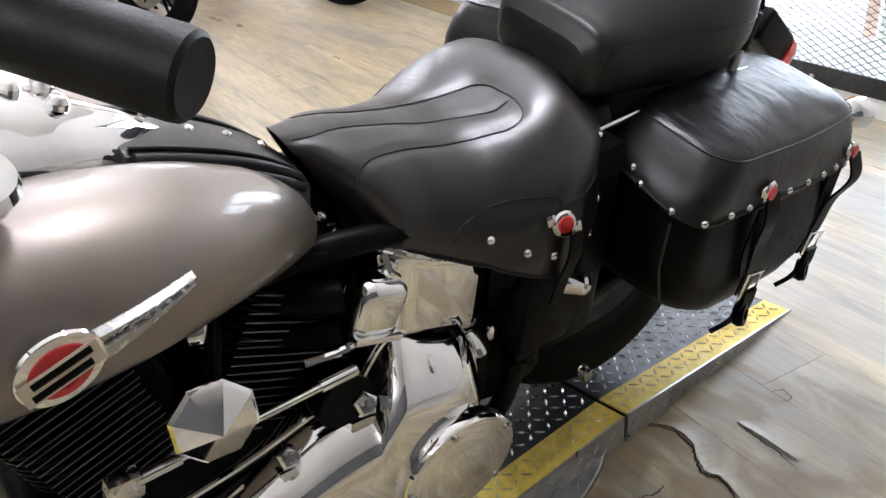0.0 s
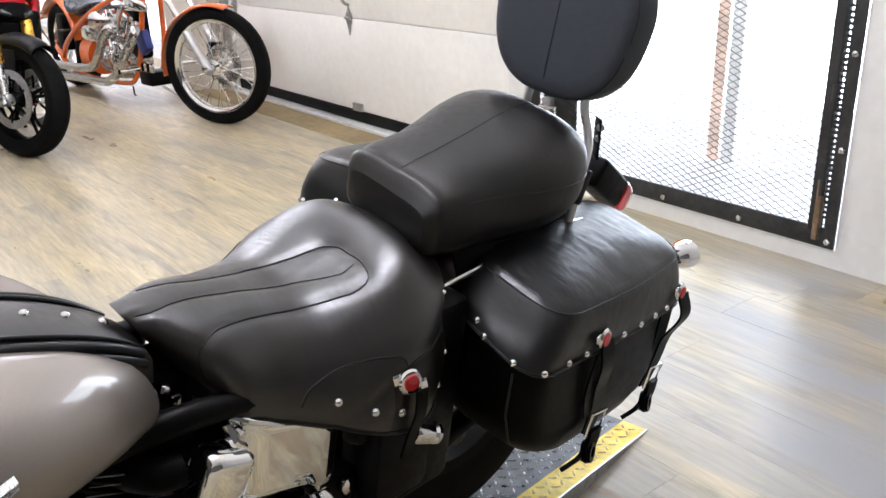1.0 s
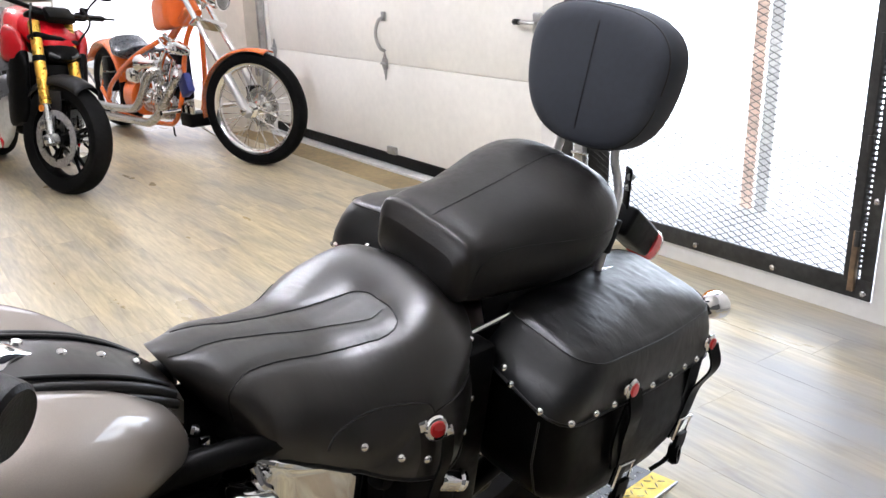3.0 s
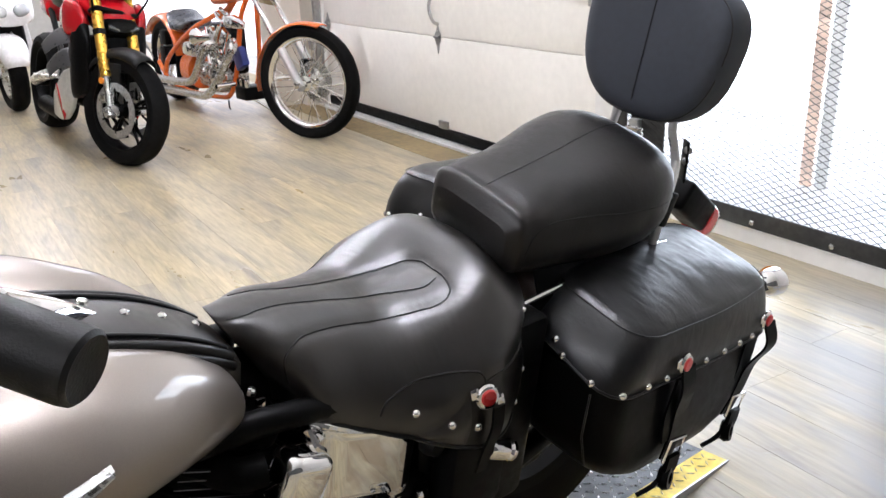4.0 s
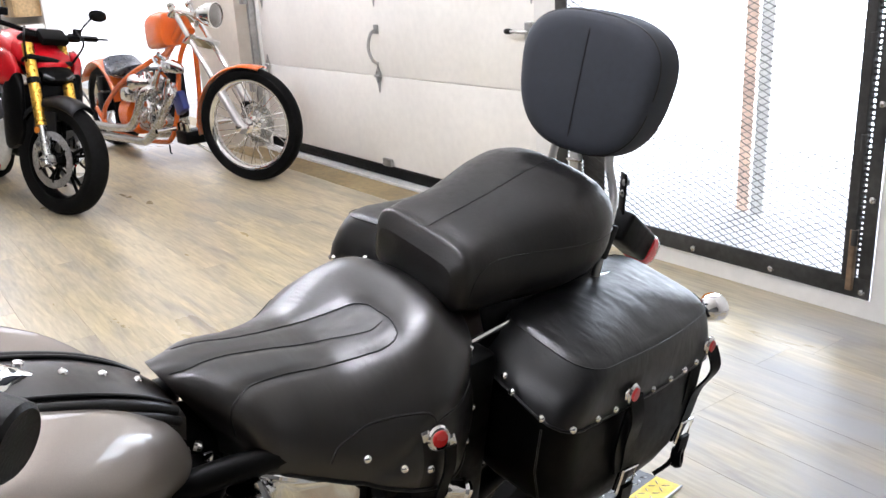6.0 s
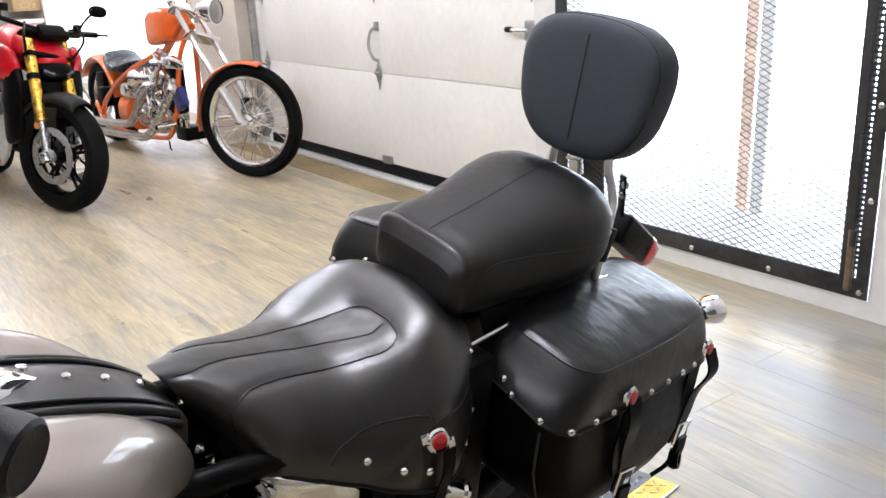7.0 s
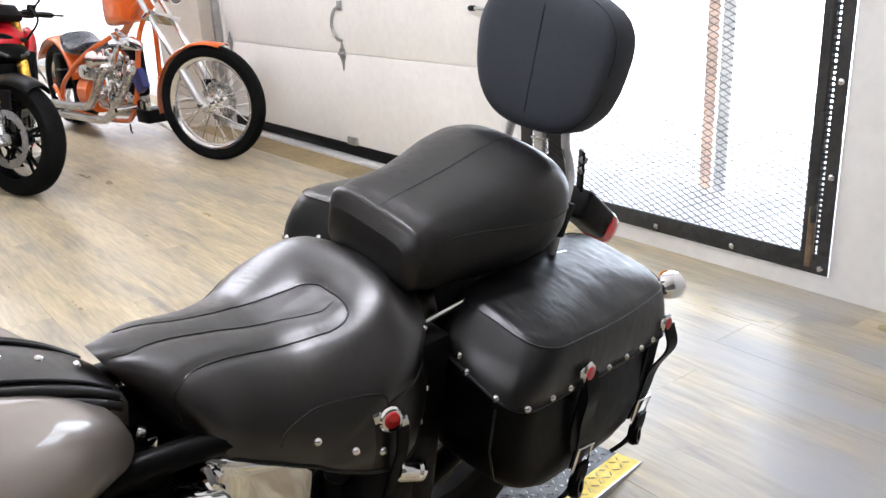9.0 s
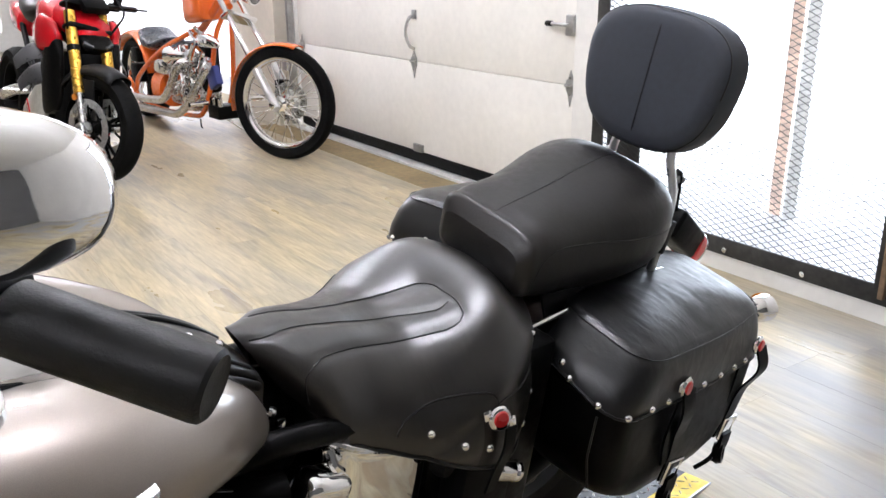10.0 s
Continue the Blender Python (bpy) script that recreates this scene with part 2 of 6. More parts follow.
    glare_y.inputs["From Min"].default_value, glare_y.inputs["From Max"].default_value, glare_y.inputs["To Min"].default_value = 0.5, 1.1, 0.12
    l.new(sep.outputs["Y"], glare_y.inputs["Value"])
    both = n.new("ShaderNodeMath")
    both.operation = "MULTIPLY"
    l.new(worn.outputs[0], both.inputs[0])
    l.new(glare_y.outputs[0], both.inputs[1])
    l.new(both.outputs[0], wn2.inputs[0])
    sm = n.new("ShaderNodeMapRange")
    sm.inputs["From Min"].default_value, sm.inputs["From Max"].default_value, sm.inputs["To Min"].default_value, sm.inputs["To Max"].default_value = 0.40, 0.60, 0.1, 1.25
    l.new(scuff, sm.inputs["Value"])
    l.new(sm.outputs[0], wn2.inputs[1])
    l.new(dm.outputs[0], wn2.inputs[2])
    l.new(wn2.outputs[0], dirt_glare.inputs["Factor"])
    l.new(sc.outputs[0], dirt_glare.inputs["A"])
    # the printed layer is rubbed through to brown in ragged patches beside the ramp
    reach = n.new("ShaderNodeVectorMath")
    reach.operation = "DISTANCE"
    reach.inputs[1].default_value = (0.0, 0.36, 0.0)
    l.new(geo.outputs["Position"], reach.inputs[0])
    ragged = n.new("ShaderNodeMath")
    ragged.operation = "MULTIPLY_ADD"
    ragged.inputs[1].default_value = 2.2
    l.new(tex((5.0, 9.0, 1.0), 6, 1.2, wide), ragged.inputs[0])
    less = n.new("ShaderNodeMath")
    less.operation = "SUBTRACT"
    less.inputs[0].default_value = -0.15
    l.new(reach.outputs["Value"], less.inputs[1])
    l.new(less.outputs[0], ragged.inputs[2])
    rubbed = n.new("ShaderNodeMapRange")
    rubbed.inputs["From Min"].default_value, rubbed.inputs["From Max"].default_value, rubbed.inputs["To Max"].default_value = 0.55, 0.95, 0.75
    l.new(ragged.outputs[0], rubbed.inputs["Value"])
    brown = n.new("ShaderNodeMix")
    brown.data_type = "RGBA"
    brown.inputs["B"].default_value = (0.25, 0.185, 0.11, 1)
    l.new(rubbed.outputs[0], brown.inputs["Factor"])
    l.new(dirt_glare.outputs["Result"], brown.inputs["A"])
    l.new(brown.outputs["Result"], bs.inputs["Base Color"])
    rr = n.new("ShaderNodeMapRange")
    rr.inputs["From Min"].default_value, rr.inputs["From Max"].default_value, rr.inputs["To Min"].default_value, rr.inputs["To Max"].default_value = 0.3, 0.75, 0.24, 0.48
    l.new(scuff, rr.inputs["Value"])
    l.new(rr.outputs[0], bs.inputs["Roughness"])
    bs.inputs["Specular IOR Level"].default_value = 0.35
    bp = n.new("ShaderNodeBump")
    bp.inputs["Strength"].default_value, bp.inputs["Distance"].default_value = 0.12, 0.001
    l.new(grain, bp.inputs["Height"])
    l.new(bp.outputs[0], bs.inputs["Normal"])
    return m


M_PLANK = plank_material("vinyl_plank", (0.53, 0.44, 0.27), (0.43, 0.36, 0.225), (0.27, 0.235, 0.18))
M_JOINT = material("dark_floor_joint", (0.34, 0.28, 0.18), 0.7)
M_APRON = material("brown_concrete_apron", (0.27, 0.205, 0.105), 0.8, grain=(30, 0.2), stain=(2.5, 0.25), bump=(80, 0.3))
M_COLUMN = material("beige_column_paint", (0.58, 0.54, 0.46), 0.6, grain=(20, 0.05), stain=(1.5, 0.1))
M_GALV = material("galvanised_steel", (0.42, 0.42, 0.41), 0.42, 0.8, grain=(50, 0.15), stain=(7, 0.2))
M_SEAL = material("black_rubber_seal", (0.006, 0.006, 0.006), 0.6, spec=0.1)
floor = solid("floor", slab(WEST, 3.5, -6.2, 2.3, -0.1, -0.003), M_JOINT, "scuffed wood-look vinyl plank showroom floor", "floor", "structure", False)
solid("ceiling", slab(WEST, 3.5, -6.2, 2.3, H, H + 0.1), material("white_ceiling_paint", (0.88, 0.88, 0.87), 0.8, grain=(20, 0.03), stain=(1.2, 0.04), bump=(90, 0.2)), "plain white showroom ceiling", "ceiling", "structure", False)

bm = slab(-2.07, -1.93, WALL_Y, WALL_Y + 0.16, 0, H)
slab(-0.51, 1.0, WALL_Y, WALL_Y + 0.16, 0, H, bm)
slab(1.0, 3.5, WALL_Y, WALL_Y + 0.16, 0, H, bm)
slab(-1.93, -0.51, WALL_Y, WALL_Y + 0.16, 0, 0.062, bm)
slab(-1.93, -0.51, WALL_Y, WALL_Y + 0.16, 2.16, H, bm)
slab(-5.10, -2.07, WALL_Y, WALL_Y + 0.16, 2.42, H, bm)
slab(-5.10, -4.96, WALL_Y, WALL_Y + 0.16, 0, 2.42, bm)
slab(WEST, -5.95, WALL_Y, WALL_Y + 0.16, 2.55, H, bm)
slab(WEST, -11.85, WALL_Y, WALL_Y + 0.16, 0, 2.55, bm)
solid("wall_north", bm, M_WALL, "white painted wall round the overhead door and the gate", "wall", "structure", False)
solid("column", slab(-5.95, -5.10, WALL_Y - 0.10, WALL_Y + 0.16, 0, H), M_COLUMN, "beige painted wall pier beside the overhead door", "column", "structure", False)
# the unseen east and south walls are darkened so leather flanks mirror less light
solid("wall_east", slab(3.5, 3.6, -6.2, 2.3, 0, H), M_DIM, "plain unseen side wall, grey to dim reflections", "wall", "structure", False)
solid("wall_west", slab(WEST - 0.1, WEST, -6.2, 2.3, 0, H), M_WALL, "plain white end wall", "wall", "structure", False)
solid("wall_south", slab(WEST, 3.5, -6.3, -6.2, 0, H), M_DIM, "plain unseen back wall, grey to dim reflections", "wall", "structure", False)


# storage on the wall past the doorway: an oak cabinet over a white shelf
cabinet = thing("wall_cabinet", Matrix.Translation((-12.35, WALL_Y, 0.93)), "pale oak wall cabinet beside the open doorway", "cabinet")
M_OAK = material("pale_oak_veneer", (0.52, 0.36, 0.18), 0.5, grain=(30, 0.2), stain=(4, 0.15))
part("body", box(0.80, 0.32, 0.90, Matrix.Translation((0, -0.161, 0.45)), 0.006), M_OAK, cabinet)
for s in (1, -1):
    leaf = part("cabinet_door", box(0.392, 0.02, 0.88, Matrix.Translation((s * 0.199, -0.333, 0.45)), 0.004), M_OAK, cabinet)
    part("handle", tube([(s * 0.04, -0.365, 0.16), (s * 0.04, -0.365, 0.30)], 0.007, 8), M_STEEL, leaf, "steel bar handle")
shelf = thing("wall_shelf", Matrix.Translation((-12.40, WALL_Y, 0.80)), "thick white shelf fixed to the wall under the oak cabinet", "shelf")
part("board", box(1.05, 0.34, 0.06, Matrix.Translation((0, -0.171, 0)), 0.006), M_WHITE, shelf)
for s in (1, -1):
    part("bracket", box(0.03, 0.26, 0.16, Matrix.Translation((s * 0.42, -0.132, -0.11)), 0.005), M_GALV, shelf)


# daylight outside: a plain glowing backdrop behind each opening
def glow(name, strength, colour=(1, 1, 1)):
    m = bpy.data.materials.new(name)
    m.use_nodes = True
    n = m.node_tree.nodes
    e = n.new("ShaderNodeEmission")
    e.inputs[0].default_value, e.inputs[1].default_value = (*colour, 1), strength
    m.node_tree.links.new(e.outputs[0], n["Material Output"].inputs[0])
    return m


solid("backdrop", slab(-4.8, 4.2, 4.4, 4.42, -0.3, 3.6), glow("bright_daylight", GLOW_GATE, (0.84, 0.94, 1)), "overexposed white daylight beyond the gate", "backdrop", "structure", False)
solid("backdrop", slab(-16.0, -5.4, 2.9, 2.92, -0.1, 3.4), glow("bright_doorway_light", GLOW_DOORWAY, (0.97, 0.98, 1)), "overexposed white daylight in the open doorway", "backdrop", "structure", False)
solid("ground", slab(-400, 400, 2.3, 800, -0.12, -0.02), material("pale_concrete", (0.5, 0.5, 0.48), 0.8), "pale concrete outside the gate", "ground", "structure", False)


# unseen ceiling lamps; the y 0.3 row extends two glints on the tank
def bulb(x, y):
    t = thing("pendant_lamp", Matrix.Translation((x, y, H)), "small bare globe bulb switched on, unseen ceiling lamp that lights the room", "pendant lamp", "pendant lamps")
    part("ceiling_rose", lathe([(0.045, 0.0), (0.045, -0.012), (0.03, -0.02), (0.006, -0.024)], 16), M_WHITE, t)
    part("cord", tube([(0, 0, -0.02), (0, 0, -0.30)], 0.003, 6), M_WHITE, t)
    part("socket", lathe([(0.006, -0.28), (0.018, -0.29), (0.020, -0.33), (0.016, -0.335)], 14), M_WHITE, t)
    part("bulb", lathe([(0.5 * 0.096 * math.sin(math.pi * k / 10) + 0.001, -0.335 - 0.048 + 0.048 * math.cos(math.pi * k / 10)) for k in range(11)], 16), M_BULB, t, "glowing bulb")


M_BULB = glow("lamp_bulb", GLOW_BULB, (0.95, 0.96, 0.97))
# the two at y -2.3 are added fill to brighten ceiling and chrome
for x, y in ((-8.4, 0.3), (-6.4, 0.3), (-4.4, 0.3), (-2.4, 0.3), (-0.4, 0.3), (-0.4, -2.3), (1.6, -2.3)):
    bulb(x, y)

# ---- overhead door ----
DX0, DX1, DY = -4.96, -2.07, WALL_Y + 0.015
door = thing("door_1", Matrix.Translation((0, DY, 0)), "closed white sectional overhead door with steel hinges", "door", "", "structure")
seams = [0.088, 0.603, 1.075, 1.545, 2.015, 2.44]
for z0, z1 in zip(seams, seams[1:]):
    b = box(DX1 - DX0, 0.045, z1 - z0 - 0.0025, Matrix.Translation(((DX0 + DX1) / 2, 0.03, (z0 + z1) / 2)), 0.004, 2)
    part("panel", b, M_WHITE, door)
part("bottom_seal", box(DX1 - DX0, 0.05, 0.065, Matrix.Translation(((DX0 + DX1) / 2, 0.028, 0.055)), 0.01), M_SEAL, door, "black rubber bottom seal")
HX = -3.412


def hinge(x, z, w=0.055, h=0.15):
    b = bmesh.new()
    pts = [(0, h * 0.45), (w * 0.28, h * 0.2), (w * 0.5, 0.02), (w * 0.5, -0.02), (w * 0.28, -h * 0.25), (0, -h * 0.62), (-w * 0.28, -h * 0.25), (-w * 0.5, -0.02), (-w * 0.5, 0.02), (-w * 0.28, h * 0.2)]
    quad_pts = [Vector((x + px, 0.004, z + pz)) for px, pz in pts]
    f = b.faces.new([b.verts.new(q) for q in quad_pts])
    r = bmesh.ops.extrude_face_region(b, geom=[f])
    bmesh.ops.translate(b, verts=[v for v in r["geom"] if isinstance(v, bmesh.types.BMVert)], vec=(0, -0.005, 0))
    bmesh.ops.recalc_face_normals(b, faces=b.faces)
    hp = part("hinge", b, M_GALV, door, "pointed galvanised hinge plate", smooth=False)
    part("knuckle", tube([(x - w * 0.5, -0.006, z), (x + w * 0.5, -0.006, z)], 0.008, 10), M_GALV, hp)
    for dz in (0.032, -0.045):
        part("bolt", lathe([(0.006, 0), (0.005, 0.004), (0, 0.005)], 8, aim((x, -0.001, z + dz), (0, -1, 0))), M_STEEL, hp)


for z in seams[1:-1]:
    for x in (HX, DX0 + 0.07, DX1 - 0.035):
        hinge(x, z)
hd = part("pull_handle", tube(catmull([(HX + 0.004, 0.0, 0.855), (HX + 0.002, -0.03, 0.84), (HX - 0.012, -0.042, 0.79), (HX - 0.012, -0.042, 0.74), (HX + 0.006, -0.03, 0.69), (HX + 0.006, 0.0, 0.672)], 6), 0.009, 10), M_GALV, door, "bent steel pull handle")
part("foot", box(0.045, 0.006, 0.05, Matrix.Translation((HX + 0.004, 0.002, 0.86)), 0.002), M_GALV, hd)
part("bottom_bracket", box(0.09, 0.02, 0.045, Matrix.Translation((HX + 0.045, -0.005, 0.112)), 0.004), M_GALV, door, "small steel lift bracket")
lock = part("side_lock", box(0.05, 0.03, 0.09, Matrix.Translation((DX1 - 0.03, -0.012, 0.865)), 0.006), M_GALV, door, "steel side lock with a black knob")
part("latch_bar", tube([(DX1 - 0.17, -0.03, 0.868), (DX1 - 0.03, -0.03, 0.865)], 0.008, 8), M_GALV, lock)
part("knob", lathe([(0.012, 0), (0.013, 0.03), (0.008, 0.04), (0, 0.042)], 12, aim((DX1 - 0.14, -0.03, 0.868), (-1, 0, 0))), M_BLACK, lock, "black knob")
track = thing("door_track", Matrix.Translation((0, DY, 0)), "galvanised vertical door track beside the overhead door", "door track", "", "structure")
part("rail", box(0.026, 0.045, 2.42, pose(DX0 - 0.018, -0.045, 1.24), 0.004), M_GALV, track)
part("angle", box(0.006, 0.05, 2.42, pose(DX0 - 0.040, -0.040, 1.24), 0.002), M_GALV, track)
for z in (0.45, 1.05, 1.7):
    part("bracket", box(0.07, 0.03, 0.07, Matrix.Translation((DX0 - 0.03, -0.09, z)), 0.006), M_GALV, track)
solid("threshold", slab(DX0, DX1 - 0.02, WALL_Y - 0.035, WALL_Y + 0.10, -0.002, 0.018, None, 0.005), material("pale_metal_threshold", (0.75, 0.75, 0.74), 0.4, 0.2), "pale metal threshold strip under the door", "threshold", "structure", False)
solid("apron", slab(-5.2, -2.2, WALL_Y - 0.24, WALL_Y - 0.036, -0.002, 0.002), M_APRON, "worn brown concrete strip before the door", "apron", "structure", False)

# ---- mesh gate ----
GX0, GX1, GZ0, GZ1 = -1.930, -0.512, 0.066, 2.15
gate = thing("mesh_gate", Matrix.Translation((0, WALL_Y, 0)), "dark iron security gate of expanded metal mesh, bolted to the wall", "gate")
FW = 0.066
for nm, x0, x1, z0, z1 in (("frame_bar", GX0, GX1, GZ0, GZ0 + FW), ("frame_bar", GX0, GX1, GZ1 - FW, GZ1), ("frame_bar", GX0, GX0 + FW, GZ0 + FW, GZ1 - FW), ("frame_bar", GX1 - 0.040, GX1, GZ0 + FW, GZ1 - FW)):
    part(nm, box(x1 - x0, 0.008, z1 - z0, Matrix.Translation(((x0 + x1) / 2, -0.006, (z0 + z1) / 2)), 0.0015), M_IRON, gate)
part("hinge_stile", box(0.034, 0.035, GZ1 - GZ0 - FW, Matrix.Translation((GX1 - 0.073, -0.004, (GZ0 + GZ1) / 2 + 0.02)), 0.003), M_IRON, gate, "dark hinge stile")
part("rusty_strip", box(0.020, 0.02, 0.20, Matrix.Translation((GX1 - 0.062, -0.016, 0.19)), 0.003), M_RUST, gate, "rusty brown hinge stile")
b = bmesh.new()
for k in range(112):
    box(0.019, 0.006, 0.0085, Matrix.Translation((GX1 - 0.048, -0.004, GZ0 + 0.10 + 0.0172 * k)), 0, 2, b)
part("mesh_edge", b, M_IRON, gate, "cut mesh edge in the hinge gap", smooth=False)
for k in range(7):
    part("gate_hinge", tube([(GX1 - 0.058, -0.02, 0.24 + 0.30 * k), (GX1 - 0.058, -0.02, 0.29 + 0.30 * k)], 0.010, 8), M_IRON, gate)
for x in (-1.187, -0.859, -0.536, -1.52, -1.86):
    part("bolt", lathe([(0.0105, 0), (0.010, 0.004), (0.006, 0.007), (0, 0.008)], 14, aim((x, -0.010, 0.088), (0, -1, 0))), M_STEEL, gate, "silver bolt head")
for z in (0.39, 0.683, 0.985, 1.29, 1.60, 1.90):
    part("bolt", lathe([(0.0105, 0), (0.010, 0.004), (0.006, 0.007), (0, 0.008)], 14, aim((-0.530, -0.010, z), (0, -1, 0))), M_STEEL, gate, "silver bolt head")
latch = part("latch", box(0.05, 0.03, 0.11, Matrix.Translation((-1.80, -0.02, 0.33)), 0.004), M_GALV, gate, "steel slide latch")
part("latch_bolt", tube([(-1.83, -0.04, 0.35), (-1.74, -0.04, 0.35), (-1.74, -0.04, 0.29)], 0.008, 8), M_STEEL, latch)
part("lock_plate", box(0.19, 0.006, 0.30, Matrix.Translation((-1.765, 0.018, 0.30)), 0.001), M_IRON, gate, "dark lock plate behind the mesh")
# expanded metal: rows of zigzag strands
MX0, MX1, MZ0, MZ1 = GX0 + 0.045, GX1 - 0.036, GZ0 + 0.03, GZ1 - 0.03
PX, PZ, SW = 0.051, 0.0118, 0.0019
verts, faces = [], []
nx = int((MX1 - MX0) / (PX / 2))
for j in range(int((MZ1 - MZ0) / PZ) + 1):
    start = len(verts)
    for i in range(nx + 1):
        x = MX0 + i * PX / 2
        z = MZ0 + j * PZ + (PZ / 2 if (i + j) % 2 else -PZ / 2) * 0.96
        y = 0.004 + (0.0025 if (i + j) % 2 else -0.0025)
        verts += [(x, y - 0.0014, z - SW * 0.5), (x, y + 0.0014, z - SW * 0.2), (x, y + 0.0014, z + SW * 0.7), (x, y - 0.0014, z + SW * 0.5)]
    for i in range(nx):
        a = start + 4 * i
        for k in range(4):
            faces.append((a + k, a + (k + 1) % 4, a + 4 + (k + 1) % 4, a + 4 + k))
me = bpy.data.meshes.new("mesh_panel")
me.from_pydata(verts, [], faces)
me.materials.append(M_IRON)
panel = new("mesh_panel", me)
panel.parent = gate
tagged(panel, "expanded metal mesh panel", kind="stuff")

# what stands behind the mesh: door jamb, low sill
M_JAMB = material("pale_door_jamb", (0.88, 0.87, 0.85), 0.5)
# the orange is lightened to carry the daylight glare in its colour
M_TAPE = material("glare_paled_orange_paint", (0.88, 0.66, 0.54), 0.6, stain=(12, 0.2))
solid("door_jamb", slab(-1.262, -1.205, 2.550, 2.562, 0.0, 2.3), M_JAMB, "pale outer door jamb behind the mesh gate", "door jamb", "structure", False)
solid("orange_post", slab(-1.330, -1.276, 2.550, 2.562, 0.0, 2.3), M_TAPE, "orange painted post behind the mesh gate, paled for daylight glare", "post", "structure", False)
b = bmesh.new()
loft([[Vector((x, 2.268, -0.01)), Vector((x, 2.268, 0.055)), Vector((x, 2.549, 0.125)), Vector((x, 2.96, 0.17)), Vector((x, 2.96, -0.01))] for x in (-2.2, -0.3)], True, True, b)
solid("sill", b, material("pale_concrete_sill", (0.72, 0.72, 0.71), 0.7, stain=(5, 0.2)), "pale sloping concrete step outside the gate", "sill", "structure", False)

# ---- the cruiser on its ramp; its own axes are left, rear, up ----
BIKE = Matrix(((0.973, -0.1696, 0.1565, -0.2609), (0.1527, 0.9817, 0.1141, -0.0207), (-0.173, -0.0872, 0.9811, 0.0), (0, 0, 0, 1)))
bike = thing("cruiser_motorcycle", BIKE, "pewter cruiser motorcycle with black studded leather seats and saddlebags", "motorcycle")

# fuel tank halves
tk = [-0.86, -0.75, -0.60, -0.48, -0.38, -0.30, -0.258, -0.246]
ta, tb = spline(tk, [0.04, 0.085, 0.092, 0.092, 0.077, 0.047, 0.026, 0.010]), spline(tk, [0.05, 0.085, 0.081, 0.073, 0.057, 0.041, 0.021, 0.006])
tv, tw = spline(tk, [0.10, 0.108, 0.121, 0.115, 0.100, 0.080, 0.060, 0.055]), spline(tk, [0.72, 0.710, 0.691, 0.691, 0.686, 0.665, 0.642, 0.632])


def tank_skin(u, angle, out=0.0):
    """A point on the left tank half's skin; the angle goes from outward to up."""
    c, s = math.cos(angle), math.sin(angle)
    e = 2 / 2.12
    return Vector((tv(u) + (ta(u) + out) * math.copysign(abs(c) ** e, c), u, tw(u) + (tb(u) + out) * math.copysign(abs(s) ** e, s)))


for side in (1, -1):
    rings = []
    for i in range(41):
        u = -0.86 + 0.614 * (1 - math.cos(math.pi * i / 40)) / 2
        rings.append([Vector((side * p.x, p.y, p.z)) for p in (tank_skin(u, 2 * math.pi * k / 44) for k in range(44))])
    half = part("tank_half", loft(rings), M_TANK, bike, "pewter metallic fuel tank half")
    if side == 1:
        part("tank_bolt", lathe([(0.007, -0.004), (0.008, 0.0), (0.006, 0.004), (0.0, 0.006)], 12, aim((0.05, -0.231, 0.632), (0.6, 0.7, -0.1))), M_CHROME, half, "chrome tank mount bolt")
        part("bracket", box(0.006, 0.012, 0.04, Matrix.Translation((0.055, -0.222, 0.605)), 0.002), M_CHROME, half, "chrome tank bracket")

# badge on the tank: oval plate, red field, dark bars and a swept wing
badge = part("tank_badge", lathe([(0.030, -0.004), (0.034, 0.0), (0.033, 0.003), (0.030, 0.004), (0.0, 0.0045)], 36,
                                 aim((0.2225, -0.549, 0.695), (1, 0.08, 0.0), (0, 1, 0.35)) @ Matrix.Diagonal((0.95, 0.82, 1, 1))), M_CHROME, bike, "oval chrome tank badge with a red field and a swept wing")
part("red_field", lathe([(0.024, 0.0042), (0.0235, 0.0056), (0.0, 0.006)], 32, aim((0.2225, -0.549, 0.695), (1, 0.08, 0.0), (0, 1, 0.35)) @ Matrix.Diagonal((0.95, 0.85, 1, 1))), M_RED, badge, "red enamel field")
part("cream_band", box(0.058, 0.021, 0.0012, aim((0.2294, -0.549, 0.695), (1, 0.08, 0.0), (0, 1, 0.35)), 0.0005), material("cream_enamel", (0.62, 0.55, 0.42), 0.35), badge, "cream band across the badge")
for dz in (0.0052, -0.0052):
    part("dark_bar", box(0.044, 0.0062, 0.0016, aim((0.2301, -0.549, 0.695 + dz), (1, 0.08, 0.0), (0, 1, 0.35)), 0.0006), M_BLACK, badge, "dark bar across the badge")
rings = []
for i in range(9):
    f = i / 8
    u, w, h = -0.524 + 0.084 * f, 0.693 + 0.022 * f, 0.0145 - 0.0105 * f
    v = tv(u) + ta(u) * (1 - abs((w - tw(u)) / tb(u)) ** 2.35) ** (1 / 2.35) + 0.003
    rings.append([Vector((v + d, u, w + z)) for d, z in ((-0.006, -h), (0.003, -h * 0.8), (0.001, -h * 0.1), (0.004, 0), (0.001, h * 0.1), (0.003, h * 0.8), (-0.006, h))])
part("wing", loft(rings), M_STEEL, badge, "fluted chrome wing", angle=25)

# leather strip and chrome console between the tank halves
strip_u = [-0.43, -0.40, -0.35, -0.30, -0.262, -0.245]
strip_w = spline(strip_u, [0.748, 0.742, 0.730, 0.711, 0.690, 0.676])
rings = []
